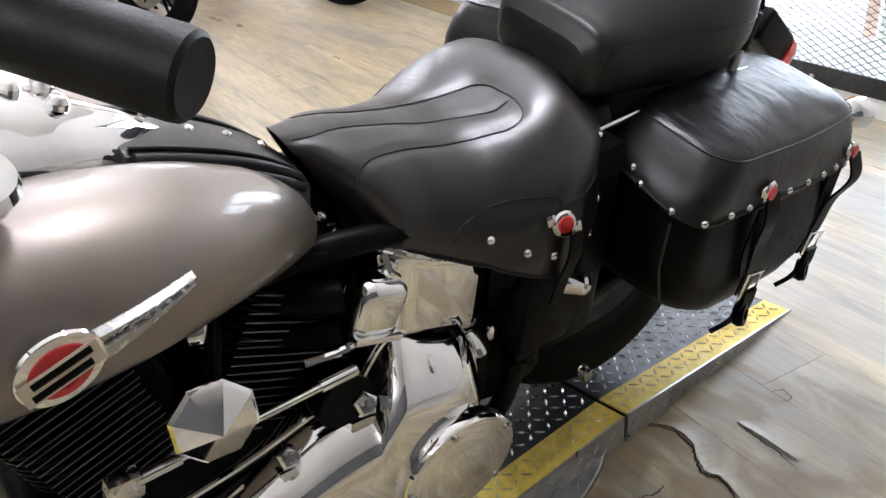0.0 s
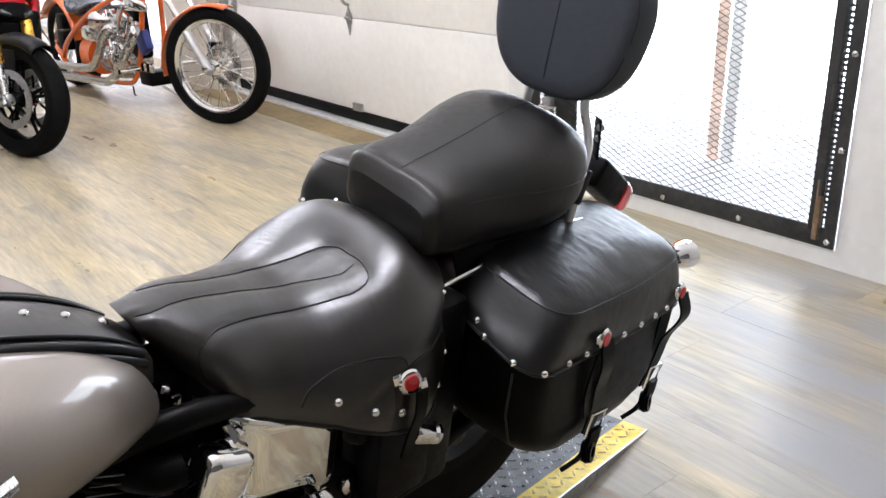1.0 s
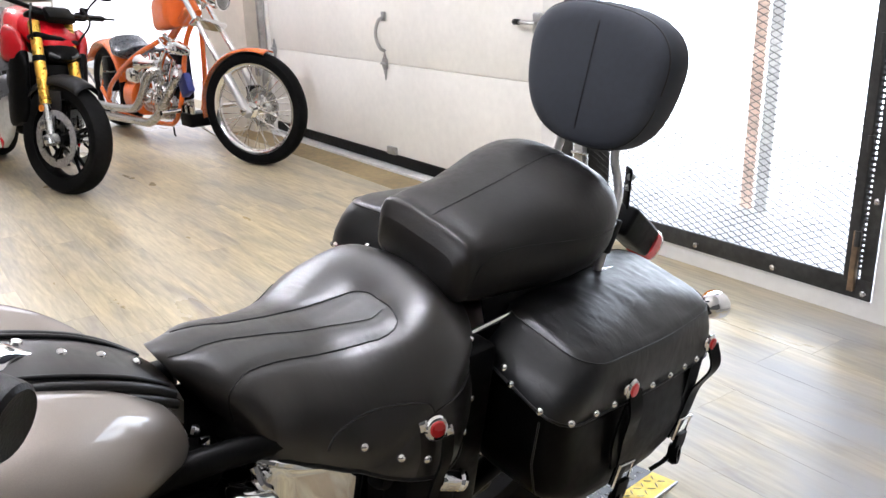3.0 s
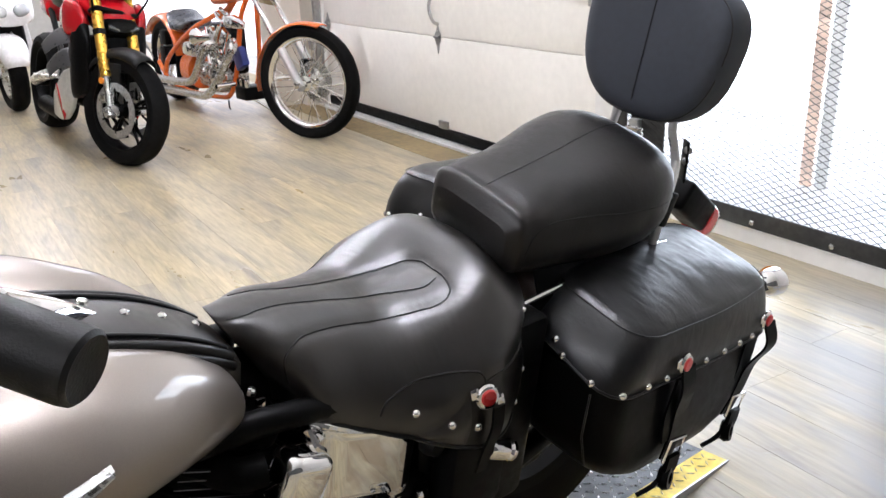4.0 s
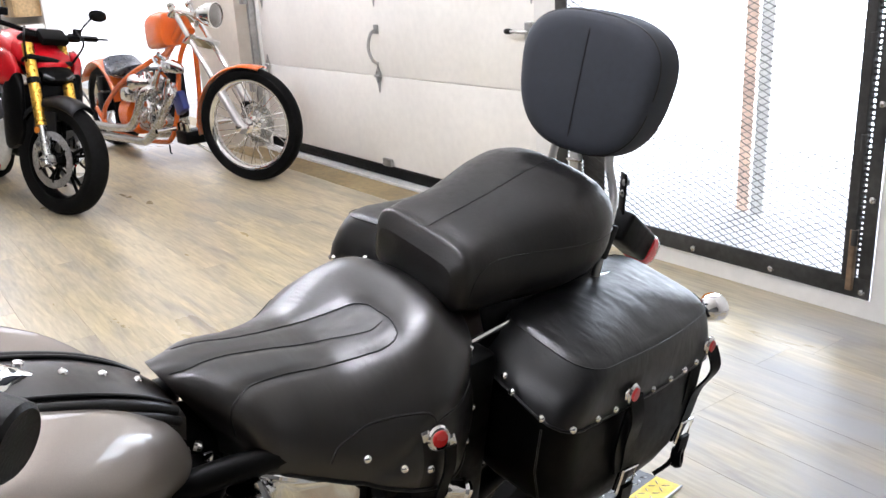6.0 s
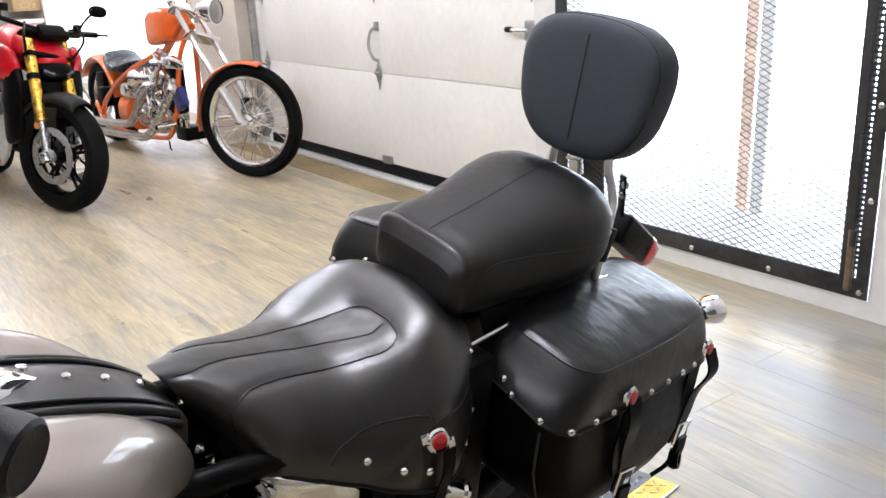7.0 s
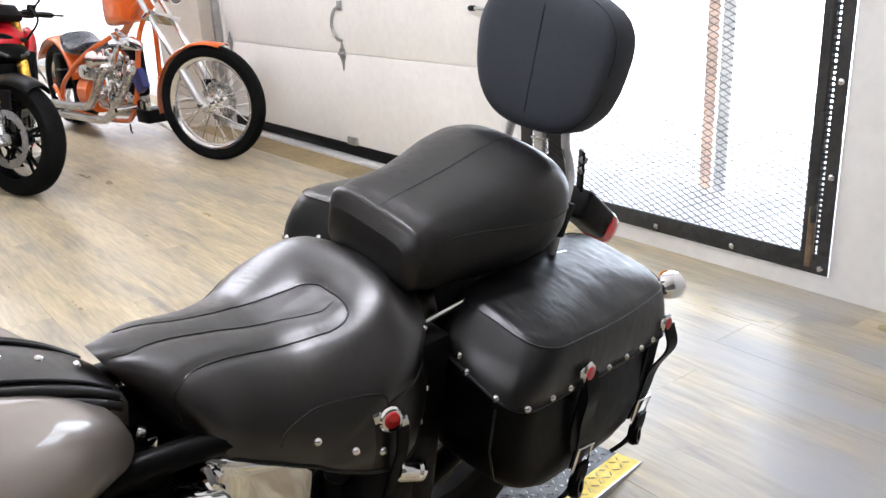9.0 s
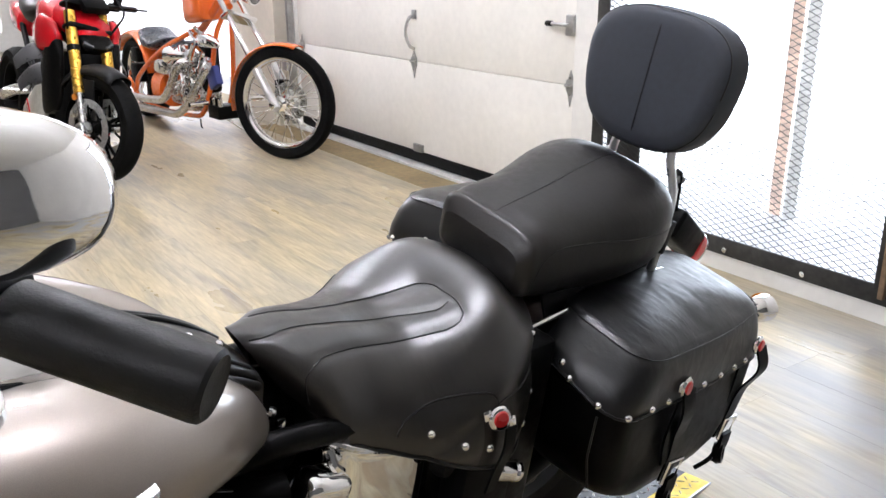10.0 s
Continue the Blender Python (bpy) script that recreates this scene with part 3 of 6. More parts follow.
for i in range(17):
    u = -0.43 + 0.185 * i / 16
    rings.append([Vector((0.048 * a, u, strip_w(u) + 0.006 - 0.009 * abs(a) ** 3)) for a in (-1, -0.9, -0.7, -0.4, 0, 0.4, 0.7, 0.9, 1)]
                 + [Vector((0.050, u, strip_w(u) - 0.03)), Vector((-0.050, u, strip_w(u) - 0.03))])
strip = part("tank_strip", loft(rings), M_LEATHER, bike, "studded black leather strip along the tank")
for side in (1, -1):
    # padded rolls along the strip's edge, resting on the tank
    for off, r, drop in ((0.043, 0.0026, -0.001), (0.055, 0.0062, 0.005), (0.066, 0.0052, 0.012)):
        k = [1.0, 1.0, 1.0, 0.93, 0.80]
        part("piping", tube(catmull([(side * off * f, u, strip_w(u) + 0.002 - drop) for u, f in zip((-0.425, -0.38, -0.33, -0.29, -0.256), k)], 6), r, 10), M_SEAM, strip, "black padded roll")


def stud(p, n, r, parent, name="stud"):
    return part(name, lathe([(r * 1.02, -0.002), (r, 0.001), (r * 0.75, r * 0.5), (r * 0.35, r * 0.72), (0.0, r * 0.78)], 14, aim(p, n)), M_CHROME, parent, "domed chrome stud")


for u in (-0.351, -0.312, -0.274):
    stud((0, u, strip_w(u) + 0.006), (0, 0.3, 1), 0.0052, strip)
rings = []
cu = [-0.80, -0.74, -0.66, -0.58, -0.50, -0.44, -0.40, -0.378]
c_hw, c_w = spline(cu, [0.05, 0.085, 0.092, 0.082, 0.064, 0.045, 0.026, 0.005]), spline(cu, [0.80, 0.826, 0.832, 0.822, 0.797, 0.775, 0.757, 0.743])
for i in range(25):
    u = -0.80 + 0.422 * i / 24
    rings.append([Vector((c_hw(u) * a, u, c_w(u) - (0.03 + 0.01 * (u < -0.5)) * abs(a) ** 2.6)) for a in [k / 8 for k in range(-8, 9)]] + [Vector((c_hw(u), u, c_w(u) - 0.07)), Vector((-c_hw(u), u, c_w(u) - 0.07))])
console = part("dash_console", loft(rings), M_CHROME, bike, "chrome teardrop dash console")
part("gasket", tube(catmull([(c_hw(u) + 0.004, u, c_w(u) - 0.045) for u in (-0.78, -0.7, -0.6, -0.5, -0.44, -0.40)], 6), 0.005, 8), M_RUBBER, console, "black rubber gasket")
part("tip_screw", lathe([(0.006, 0), (0.005, 0.003), (0, 0.004)], 12, aim((0, -0.392, 0.757), (0, 0.2, 1))), M_CHROME, console)
for v, u in ((0.018, -0.47), (-0.022, -0.47), (0.0, -0.50)):
    part("switch_knob", lathe([(0.009, 0), (0.010, 0.006), (0.007, 0.011), (0, 0.012)], 14, aim((v, u, c_w(u) - 0.002), (0, 0.2, 1))), M_CHROME, console, "small chrome dash knob")
part("ignition_switch", lathe([(0.026, 0), (0.026, 0.010), (0.020, 0.016), (0.0, 0.018)], 24, aim((0, -0.56, c_w(-0.56) - 0.003), (0, 0.15, 1))), M_CHROME, console, "round chrome switch")
part("speedometer", lathe([(0.060, 0), (0.060, 0.014), (0.053, 0.018), (0.05, 0.012), (0.0, 0.012)], 32, aim((0, -0.68, c_w(-0.68) - 0.004), (0, 0.25, 1))), M_CHROME, console, "round chrome-ringed speedometer")
for side in (1, -1):
    part("fuel_cap", lathe([(0.034, -0.004), (0.037, 0.004), (0.034, 0.012), (0.022, 0.017), (0.0, 0.018)], 28, aim((side * 0.143, -0.572, 0.796), (side * 0.25, 0.05, 1))), M_CHROME, bike, "round chrome fuel cap")

# rider seat: a narrow nose running back into a dished bucket with a raised horseshoe rim, and a skirt below the rear seam
su = [-0.262, -0.24, -0.20, -0.12, -0.04, 0.02, 0.08, 0.13, 0.16]
s_top = spline(su, [0.716, 0.7146, 0.7085, 0.6995, 0.686, 0.699, 0.7235, 0.7222, 0.7259])
s_edge = spline(su, [0.634, 0.632, 0.628, 0.596, 0.588, 0.640, 0.653, 0.690, 0.715])
s_bot = spline([-0.262, -0.250, -0.20, -0.12, -0.04, 0.02, 0.08, 0.11, 0.13, 0.155], [0.625, 0.618, 0.610, 0.596, 0.566, 0.548, 0.541, 0.546, 0.558, 0.590])
s_wide = spline([-0.262, -0.250, -0.20, -0.12, -0.04, 0.02], [0.037, 0.048, 0.0966, 0.1255, 0.1595, 0.1685])
s_round = spline(su, [2.29, 2.26, 2.4, 2.38, 2.47, 2.8, 3.03, 2.95, 2.95])
s_full = spline(su, [1.81, 1.79, 1.77, 1.8, 2.03, 2.25, 2.48, 2.36, 2.46])
BU, BA, BN, LEAN = 0.02, 0.1405, 2.2, 0.042


def seat_plan(s, rho):
    """Plan point: s runs 0..1 down the left side and 1..2 over the rear to the centre line."""
    if s <= 1:
        u = -0.262 + (BU + 0.262) * s
        return u, s_wide(u) * rho
    a = (s - 1) * math.pi / 2
    return BU + BA * rho * abs(math.sin(a)) ** (2 / BN), s_wide(BU) * rho * abs(math.cos(a)) ** (2 / BN)


def seat_point(s, rho, side, seams=()):
    """A point on the seat's skin; past rho 1 the skirt hangs to the lower edge."""
    r = min(rho, 1.0)
    u, v = seat_plan(s, r)
    edge = s_edge(seat_plan(s, 1.0)[0])
    rim = 0.0243 * math.exp(-((r - 0.62) / (0.75 if r < 0.62 else 0.2)) ** 2) / (1 + math.exp(-(u + 0.045) / 0.028))
    w = edge + (s_top(u) + rim - edge) * max(0.0, 1 - r ** s_round(u)) ** (1 / s_full(u))
    # gathers in the leather where the bucket's wall meets the panel
    g = math.exp(-((v - 0.093) / 0.024) ** 2 - ((u - 0.005) / 0.05) ** 2)
    w += g * 0.0011 * math.sin(u * 620 + v * 260 + 7 * noise.noise(Vector((u * 22, side * v * 22, 7.0)))) * (0.5 + 1.4 * noise.noise(Vector((u * 45, side * v * 45, 2.0))))
    w += 0.0012 * noise.noise(Vector((u * 14, side * v * 14, 4.0))) * (1 - r ** 4)
    u += 0.72 * max(s_top(u) - w, 0) * min(max(1 - s / 0.35, 0), 1)
    if rho > 1:
        k = rho - 1
        out = 0.012 * math.sin(min(k * 1.35, 1) * math.pi / 2) - 0.012 * max(0, k - 0.6)
        n = Vector((v, u)) - Vector((0.0, min(u, BU)))
        n = Vector((1, 0)) if n.length < 1e-6 else n.normalized()
        fade = min(1, max(0, s - 0.7) / 0.2)
        v, u = v + n.x * out * fade, u + n.y * out * fade
        w += (min(s_bot(u) + LEAN * v * 0.35, w - 0.004) - w) * k ** 1.15
    p = Vector((side * v - 0.0045, u, w - LEAN * side * v))
    for line in seams:
        # the stitching pulls the hide in
        d = min((p - q).length_squared for q in line)
        p.z -= 0.0022 * math.exp(-d / 0.0065 ** 2)
    return p


def seam_line(stations, n=6):
    return catmull([seat_point(s, abs(r), 1 if r > 0 else -1) for s, r in stations], n)


panel_seam = seam_line([(0.13, 0.98), (0.15, 0.89), (0.18, 0.79), (0.225, 0.69), (0.303, 0.55), (0.404, 0.48), (0.517, 0.44), (0.629, 0.41), (0.742, 0.40), (0.854, 0.455), (0.91, 0.50), (0.966, 0.51), (1.02, 0.475), (1.08, 0.41), (1.18, 0.31), (1.36, 0.19), (1.80, 0.12),
                        (1.38, -0.08), (0.966, -0.105), (0.899, -0.14), (0.798, -0.20), (0.697, -0.25), (0.551, -0.255), (0.416, -0.28), (0.292, -0.345), (0.15, -0.42)])
ridge_seam = seam_line([(0.045, 0.38), (0.124, 0.26), (0.225, 0.10), (0.337, 0.055), (0.461, 0.065), (0.596, 0.065), (0.72, 0.07), (0.80, 0.11), (0.854, 0.175), (0.933, 0.275), (0.966, 0.30), (1.08, 0.285)])
skirt_seams = [[(0.555, 0.985), (0.575, 0.955), (0.60, 0.93), (0.645, 0.895), (0.69, 0.865), (0.755, 0.847), (0.86, 0.885), (0.96, 0.965), (0.992, 0.995)]]
skirt_seams = [[(q, side * r) for q, r in skirt_seams[0]] for side in (1, -1)]
ss = [i / 100 for i in range(101)] + [1 + (i + 1) / 50 for i in range(50)]
rr = [i / 26 for i in range(25)] + [0.945, 0.965, 0.98, 0.992, 1.0] + [1 + k for k in (0.04, 0.1, 0.18, 0.28, 0.4, 0.52, 0.64, 0.76, 0.88, 1.0)]
b = bmesh.new()
for side in (1, -1):
    grid = [[b.verts.new(seat_point(s, r, side, (panel_seam, ridge_seam))) for r in rr] for s in ss]
    for i in range(len(ss) - 1):
        for j in range(len(rr) - 1):
            f = b.faces.new((grid[i][j], grid[i + 1][j], grid[i + 1][j + 1], grid[i][j + 1]))
            # the skirt below the rear seam takes duller leather to imitate shade there
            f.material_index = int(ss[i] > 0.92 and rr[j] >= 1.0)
bmesh.ops.remove_doubles(b, verts=b.verts, dist=0.0004)
bmesh.ops.recalc_face_normals(b, faces=b.faces)
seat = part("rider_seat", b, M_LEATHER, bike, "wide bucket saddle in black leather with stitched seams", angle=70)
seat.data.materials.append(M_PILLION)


def seam(points, parent, r=0.0011):
    """A raised line of stitching laid on the parent's skin."""
    part("seam", tube([snap(parent, q)[0] + Vector((0, 0, 0.0002)) for q in points], r, 6), M_SEAM, parent)


seam(panel_seam, seat, 0.0012)
seam(ridge_seam, seat, 0.0010)
for side, line in zip((1, -1), skirt_seams):
    seam(seam_line(line) + [seat_point(s, 1.0, side) for s in [1.0 + 0.02 * i for i in range(51)]], seat, 0.0016)
    part("lower_piping", tube([seat_point(s, 2.0, side) for s in ss[6::2]], 0.003, 6), M_SEAM, seat)
for v, u, w in ((0.153, -0.070, 0.607), (0.160, -0.022, 0.584), (0.174, 0.011, 0.577), (0.150, 0.108, 0.566), (0.147, 0.120, 0.612), (0.147, 0.120, 0.658), (0.130, 0.122, 0.695)):
    q, n = snap(seat, (v, u, w))
    stud(q, n, 0.0056 if u < 0.08 else 0.0047, seat)


def concho(p, n, parent, size=0.016):
    m = aim(p, n, (0, 0, 1))
    c = part("concho", lathe([(size, -0.002), (size * 1.05, 0.001), (size * 0.9, 0.004), (size * 0.72, 0.0045)], 20, m), M_CHROME, parent, "chrome concho with a red centre")
    for s in (1, -1):
        part("ear", box(size * 0.9, size * 0.75, 0.004, m @ pose(size * 0.35 * s, size * 1.15 * s, 0.0, 0, 0, 15), 0.0015), M_CHROME, c)
    part("centre", lathe([(size * 0.72, 0.004), (size * 0.6, 0.0068), (0.0, 0.0075)], 18, m), M_RED, c, "red enamel centre")
    return c


q, n = snap(seat, (0.186, 0.017, 0.621))
concho(q + n * 0.002, n, seat, 0.0155)


def strap(points, width, parent, thick=0.0035, across=(0, 1, 0), name="strap"):
    pts = catmull(points, 8)
    a = Vector(across).normalized() * width / 2
    rings = []
    for i, p in enumerate(pts):
        d = (pts[min(i + 1, len(pts) - 1)] - pts[max(i - 1, 0)]).normalized()
        n = d.cross(a).normalized() * thick / 2
        rings.append([p - a - n, p + a - n, p + a + n, p - a + n])
    return part(name, loft(rings), M_BAG, parent, "narrow black leather strap")


strap([(0.190, 0.022, 0.615), (0.190, 0.026, 0.58), (0.180, 0.030, 0.54), (0.172, 0.034, 0.50)], 0.018, seat)

# passenger seat
pu = [0.112, 0.120, 0.14, 0.20, 0.26, 0.32, 0.37, 0.41, 0.44, 0.458]
p_hw = spline(pu, [0.072, 0.084, 0.090, 0.101, 0.114, 0.126, 0.126, 0.112, 0.085, 0.05])
p_top = spline(pu, [0.786, 0.804, 0.813, 0.830, 0.847, 0.866, 0.877, 0.873, 0.856, 0.825])
p_bot = spline(pu, [0.735, 0.724, 0.718, 0.710, 0.710, 0.718, 0.728, 0.742, 0.758, 0.775])
ROLL = 0.10


def pillion_skin(u, w, s=1, out=0.0):
    c, h = (p_top(u) + p_bot(u)) / 2, (p_top(u) - p_bot(u)) / 2
    e = 2.8 + 2.2 * max(0, 1 - (u - 0.112) / 0.10)
    v = s * (p_hw(u) * (1 - min(abs((w - c) / h), 1) ** e) ** (1 / e) + out)
    return Vector((v, u, w - ROLL * v))


rings = []
for i in range(49):
    u = 0.112 + 0.346 * (1 - math.cos(math.pi * i / 48)) / 2
    c, h = (p_top(u) + p_bot(u)) / 2, (p_top(u) - p_bot(u)) / 2
    rings.append([Vector((p.x, u, p.y - ROLL * p.x)) for p in superring(0, c, p_hw(u), h, 2.8 + 2.2 * max(0, 1 - (u - 0.112) / 0.10), 0, 52)])
pillion = part("passenger_seat", loft(rings), M_PILLION, bike, "black leather pillion pad with stitched seams", angle=60)
part("seam", tube([Vector((0, u, p_top(u) + 0.0001)) for u in np.linspace(0.125, 0.45, 30)], 0.0007, 6), M_SEAM, pillion)
for s in (1, -1):
    pts = catmull([pillion_skin(u, w, s, 0.0003) for u, w in ((0.135, 0.735), (0.138, 0.765), (0.148, 0.786), (0.175, 0.798), (0.23, 0.803), (0.30, 0.808), (0.36, 0.812), (0.41, 0.812), (0.44, 0.808))], 6)
    part("seam", tube(pts, 0.0012, 6), M_SEAM, pillion)
    part("front_seam", tube([Vector((s * 0.05, 0.124 + 0.0, 0.80 - ROLL * s * 0.05)), Vector((s * 0.052, 0.118, 0.765 - ROLL * s * 0.05)), Vector((s * 0.05, 0.122, 0.73 - ROLL * s * 0.05))], 0.001, 6), M_SEAM, pillion)
part("mount_plate", box(0.08, 0.04, 0.006, pose(-0.01, 0.146, 0.726, 15), 0.002), M_BLACK, pillion)
part("mount_screw", box(0.016, 0.010, 0.006, pose(-0.020, 0.128, 0.742, 15), 0.002), M_STEEL, pillion)
part("mount_screw", lathe([(0.004, 0), (0.0035, 0.003), (0, 0.004)], 10, aim((0.002, 0.126, 0.738), (0, -0.4, 1))), M_CHROME, pillion)

# backrest
M_SATIN = material("satin_metal", (0.70, 0.70, 0.70), 0.35, 0.7, grain=(40, 0.06))
BR = pose(-0.011, 0.432, 0.992, -1.5, 0, 0)
rings = []
for d, s in ((0.0, 0.45), (0.0006, 0.74), (0.0025, 0.86), (0.006, 0.925), (0.011, 0.96), (0.0145, 0.968), (0.019, 0.985), (0.034, 1.0), (0.056, 1.0), (0.066, 0.975), (0.073, 0.92), (0.076, 0.8)):
    rings.append([BR @ Vector((p.x * (1 + 1.1 * p.y), d, p.y)) for p in superring(0, 0, 0.127 * s, 0.109 * s, 2.7, 0, 56)])
back = part("backrest_pad", loft(rings), M_VINYL, bike, "padded dark vinyl backrest with a stitched centre seam")
part("edge_seam", tube([BR @ Vector((p.x * (1 + 1.1 * p.y), 0.0145, p.y)) for p in superring(0, 0, 0.127 * 0.966, 0.109 * 0.966, 2.7, 0, 57)], 0.0016, 6), M_SEAM, back)
part("seam", tube([BR @ Vector((0, 0.0005 + 0.012 * max(0, (abs(z) - 0.072) / 0.031) ** 2, z)) for z in np.linspace(-0.103, 0.103, 24)], 0.0014, 6), M_SEAM, back)
for s in (1, -1):
    part("sissy_bar", tube(catmull([(s * 0.050, 0.474, 0.95), (s * 0.052, 0.461, 0.888), (s * 0.062, 0.468, 0.85), (s * 0.072, 0.466, 0.826), (s * 0.085, 0.445, 0.80), (s * 0.095, 0.425, 0.765), (s * 0.098, 0.415, 0.71)], 6), 0.0070, 12), M_SATIN, bike, "bent satin metal sissy bar upright")
    part("side_plate", box(0.006, 0.022, 0.055, pose(s * 0.103, 0.424, 0.775, -16), 0.003), M_BLACK, bike, "black backrest side plate")
part("cross_bar", tube([(-0.06, 0.485, 0.925), (0.06, 0.485, 0.925)], 0.007, 10), M_CHROME, bike)

# rear fender, struts, tail lamp, signals
rings = []
for i in range(29):
    t = radians(150 - 170 * i / 28)
    r, hw = 0.365, 0.088
    rings.append([Vector((hw * math.sin(a), 0.36 + (r - 0.05 * (1 - math.cos(a))) * math.cos(t) * 0.98, 0.385 + (r - 0.06 * (1 - math.cos(a))) * math.sin(t))) for a in [radians(d) for d in range(-90, 91, 12)]])
fender = part("rear_fender", loft(rings, closed=False, caps=False), M_TANK, bike, "pewter metallic rear fender")
fender.modifiers.new("thick", "SOLIDIFY").thickness = 0.004
for s in (1, -1):
    part("fender_strut", tube(catmull([(s * 0.098, 0.10, 0.672), (s * 0.102, 0.20, 0.692), (s * 0.102, 0.33, 0.708), (s * 0.10, 0.45, 0.715), (s * 0.10, 0.56, 0.69), (s * 0.10, 0.64, 0.66)], 6), 0.0045, 10), M_CHROME, bike, "chrome fender strut rail")
    part("pillion_skirt", box(0.004, 0.27, 0.056, pose(s * 0.083, 0.302, 0.716, 3, -24 * s), 0.0015), M_BAG, bike, "black leather skirt under the pillion pad")
    part("fender_rail", box(0.012, 0.34, 0.03, pose(s * 0.097, 0.28, 0.675, 4), 0.004), M_BLACK, bike, "black fender support")
tail = part("tail_lamp", box(0.052, 0.118, 0.056, pose(-0.006, 0.672, 0.708, -31), 0.008, 3), M_BLACK, bike, "tail lamp with black housing and red lens")
part("lens", loft([superring(0, 0, 0.029 * q, 0.031 * q, 3.0, z, 28, aim((-0.006, 0.718, 0.680), (0, 0.857, -0.515), (1, 0, 0))) for z, q in ((0.0, 1.0), (0.012, 1.04), (0.030, 0.98), (0.042, 0.78), (0.048, 0.45), (0.050, 0.05))]), M_REDLENS, tail, "rounded red lens")
part("top_reflector", box(0.012, 0.060, 0.003, pose(0.006, 0.700, 0.7235, -31), 0.001), material("pale_red_reflector", (0.85, 0.42, 0.42), 0.2), tail, "pale red window")
bracket = part("lamp_bracket", box(0.026, 0.005, 0.105, pose(-0.012, 0.636, 0.775, 8, 0, -35), 0.003), M_BLACK, bike, "black bracket plate")
part("bracket_bolt", lathe([(0.007, 0), (0.006, 0.004), (0, 0.005)], 12, aim((-0.008, 0.630, 0.792), (0.55, -0.8, 0.1))), M_STEEL, bracket)
part("bracket_eye", lathe([(0.006, 0), (0.0075, 0.002), (0.005, 0.004)], 14, aim((-0.008, 0.628, 0.812), (0.55, -0.8, 0.1))), M_GALV, bracket)
part("signal_bar", tube(catmull([(-0.20, 0.645, 0.645), (-0.12, 0.645, 0.635), (0, 0.64, 0.635), (0.12, 0.645, 0.635), (0.20, 0.645, 0.645)], 6), 0.007, 10), M_CHROME, bike, "chrome turn signal bar")
for s in (1, -1):
    sig = part("turn_signal", lathe([(0.005, -0.042), (0.015, -0.035), (0.022, -0.018), (0.024, 0.0), (0.0, 0.001)], 24, aim((s * 0.202, 0.640, 0.656), (0, 1, -0.05))), M_CHROME, bike, "bullet turn signal with chrome shell")
    part("lens", lathe([(0.0235, 0.0), (0.022, 0.006), (0.014, 0.011), (0.0, 0.013)], 24, aim((s * 0.196, 0.641, 0.655), (0, 1, -0.05))), M_AMBER, sig, "amber lens")


# saddlebags
def bag_outer(u, w=0.69):
    k = min(max((0.69 - w) / 0.07, 0.0), 1.0)
    return 0.249 - 0.004 * k - (0.46 - 0.26 * k) * max(0.0, u - 0.33) ** 2


def bag_inner(u):
    return 0.090 - 0.125 * (u - 0.15)


def bag_ring(side, lift, w, front, rear, grow=0.0, radius=0.045, shrink=1.0, rise=0.0, tilt=0.0):
    """A rounded outline of the bag at height w; rise lifts its inner front corner, tilt its inner side."""
    hu, mid = (rear - front) / 2 + grow, (front + rear) / 2
    path = []
    for cu, cs, a0 in ((1, 1, 0), (-1, 1, 90), (-1, -1, 180), (1, -1, 270)):
        path += [(cu, cs, radians(a0 + 90 * k / 8)) for k in range(9)]
    flat = []
    for cu, cs, a in path:
        flat.append((mid + shrink * (cu * (hu - radius) + radius * math.cos(a)), cs, math.sin(a)))
    dense = []
    for (u0, c0, s0), (u1, c1, s1) in zip(flat, flat[1:] + flat[:1]):
        n = max(1, int(abs(u1 - u0) / 0.012)) if c0 == c1 and abs(u1 - u0) > 0.02 else (10 if c0 != c1 else (max(1, int(abs(u1 - u0) / 0.012)))) 
        for i in range(n):
            f = i / n
            dense.append((u0 + (u1 - u0) * f, c0 + (c1 - c0) * f, s0 + (s1 - s0) * f))
    out = []
    for u, cs, sn in dense:
        lo, hi = bag_inner(u) - grow, bag_outer(u, w) + grow
        half, c = (hi - lo) / 2, (hi + lo) / 2
        v = c + shrink * (cs * (half - radius) + radius * sn)
        out.append(Vector((side * v, u, w + lift + tilt * (0.25 - v) + rise * max(0.0, 0.26 - v) * max(0.0, 1 - (u - front) / 0.12))))
    return out


def even_ring(ring, n=72):
    """The same closed outline with n points at even steps."""
    acc = [0.0]
    for a, b in zip(ring, ring[1:] + ring[:1]):
        acc.append(acc[-1] + (b - a).length)
    out, j = [], 0
    for i in range(n):
        d = acc[-1] * i / n
        while acc[j + 1] < d:
            j += 1
        a, b = ring[j], ring[(j + 1) % len(ring)]
        out.append(a.lerp(b, (d - acc[j]) / max(acc[j + 1] - acc[j], 1e-9)))
    return out


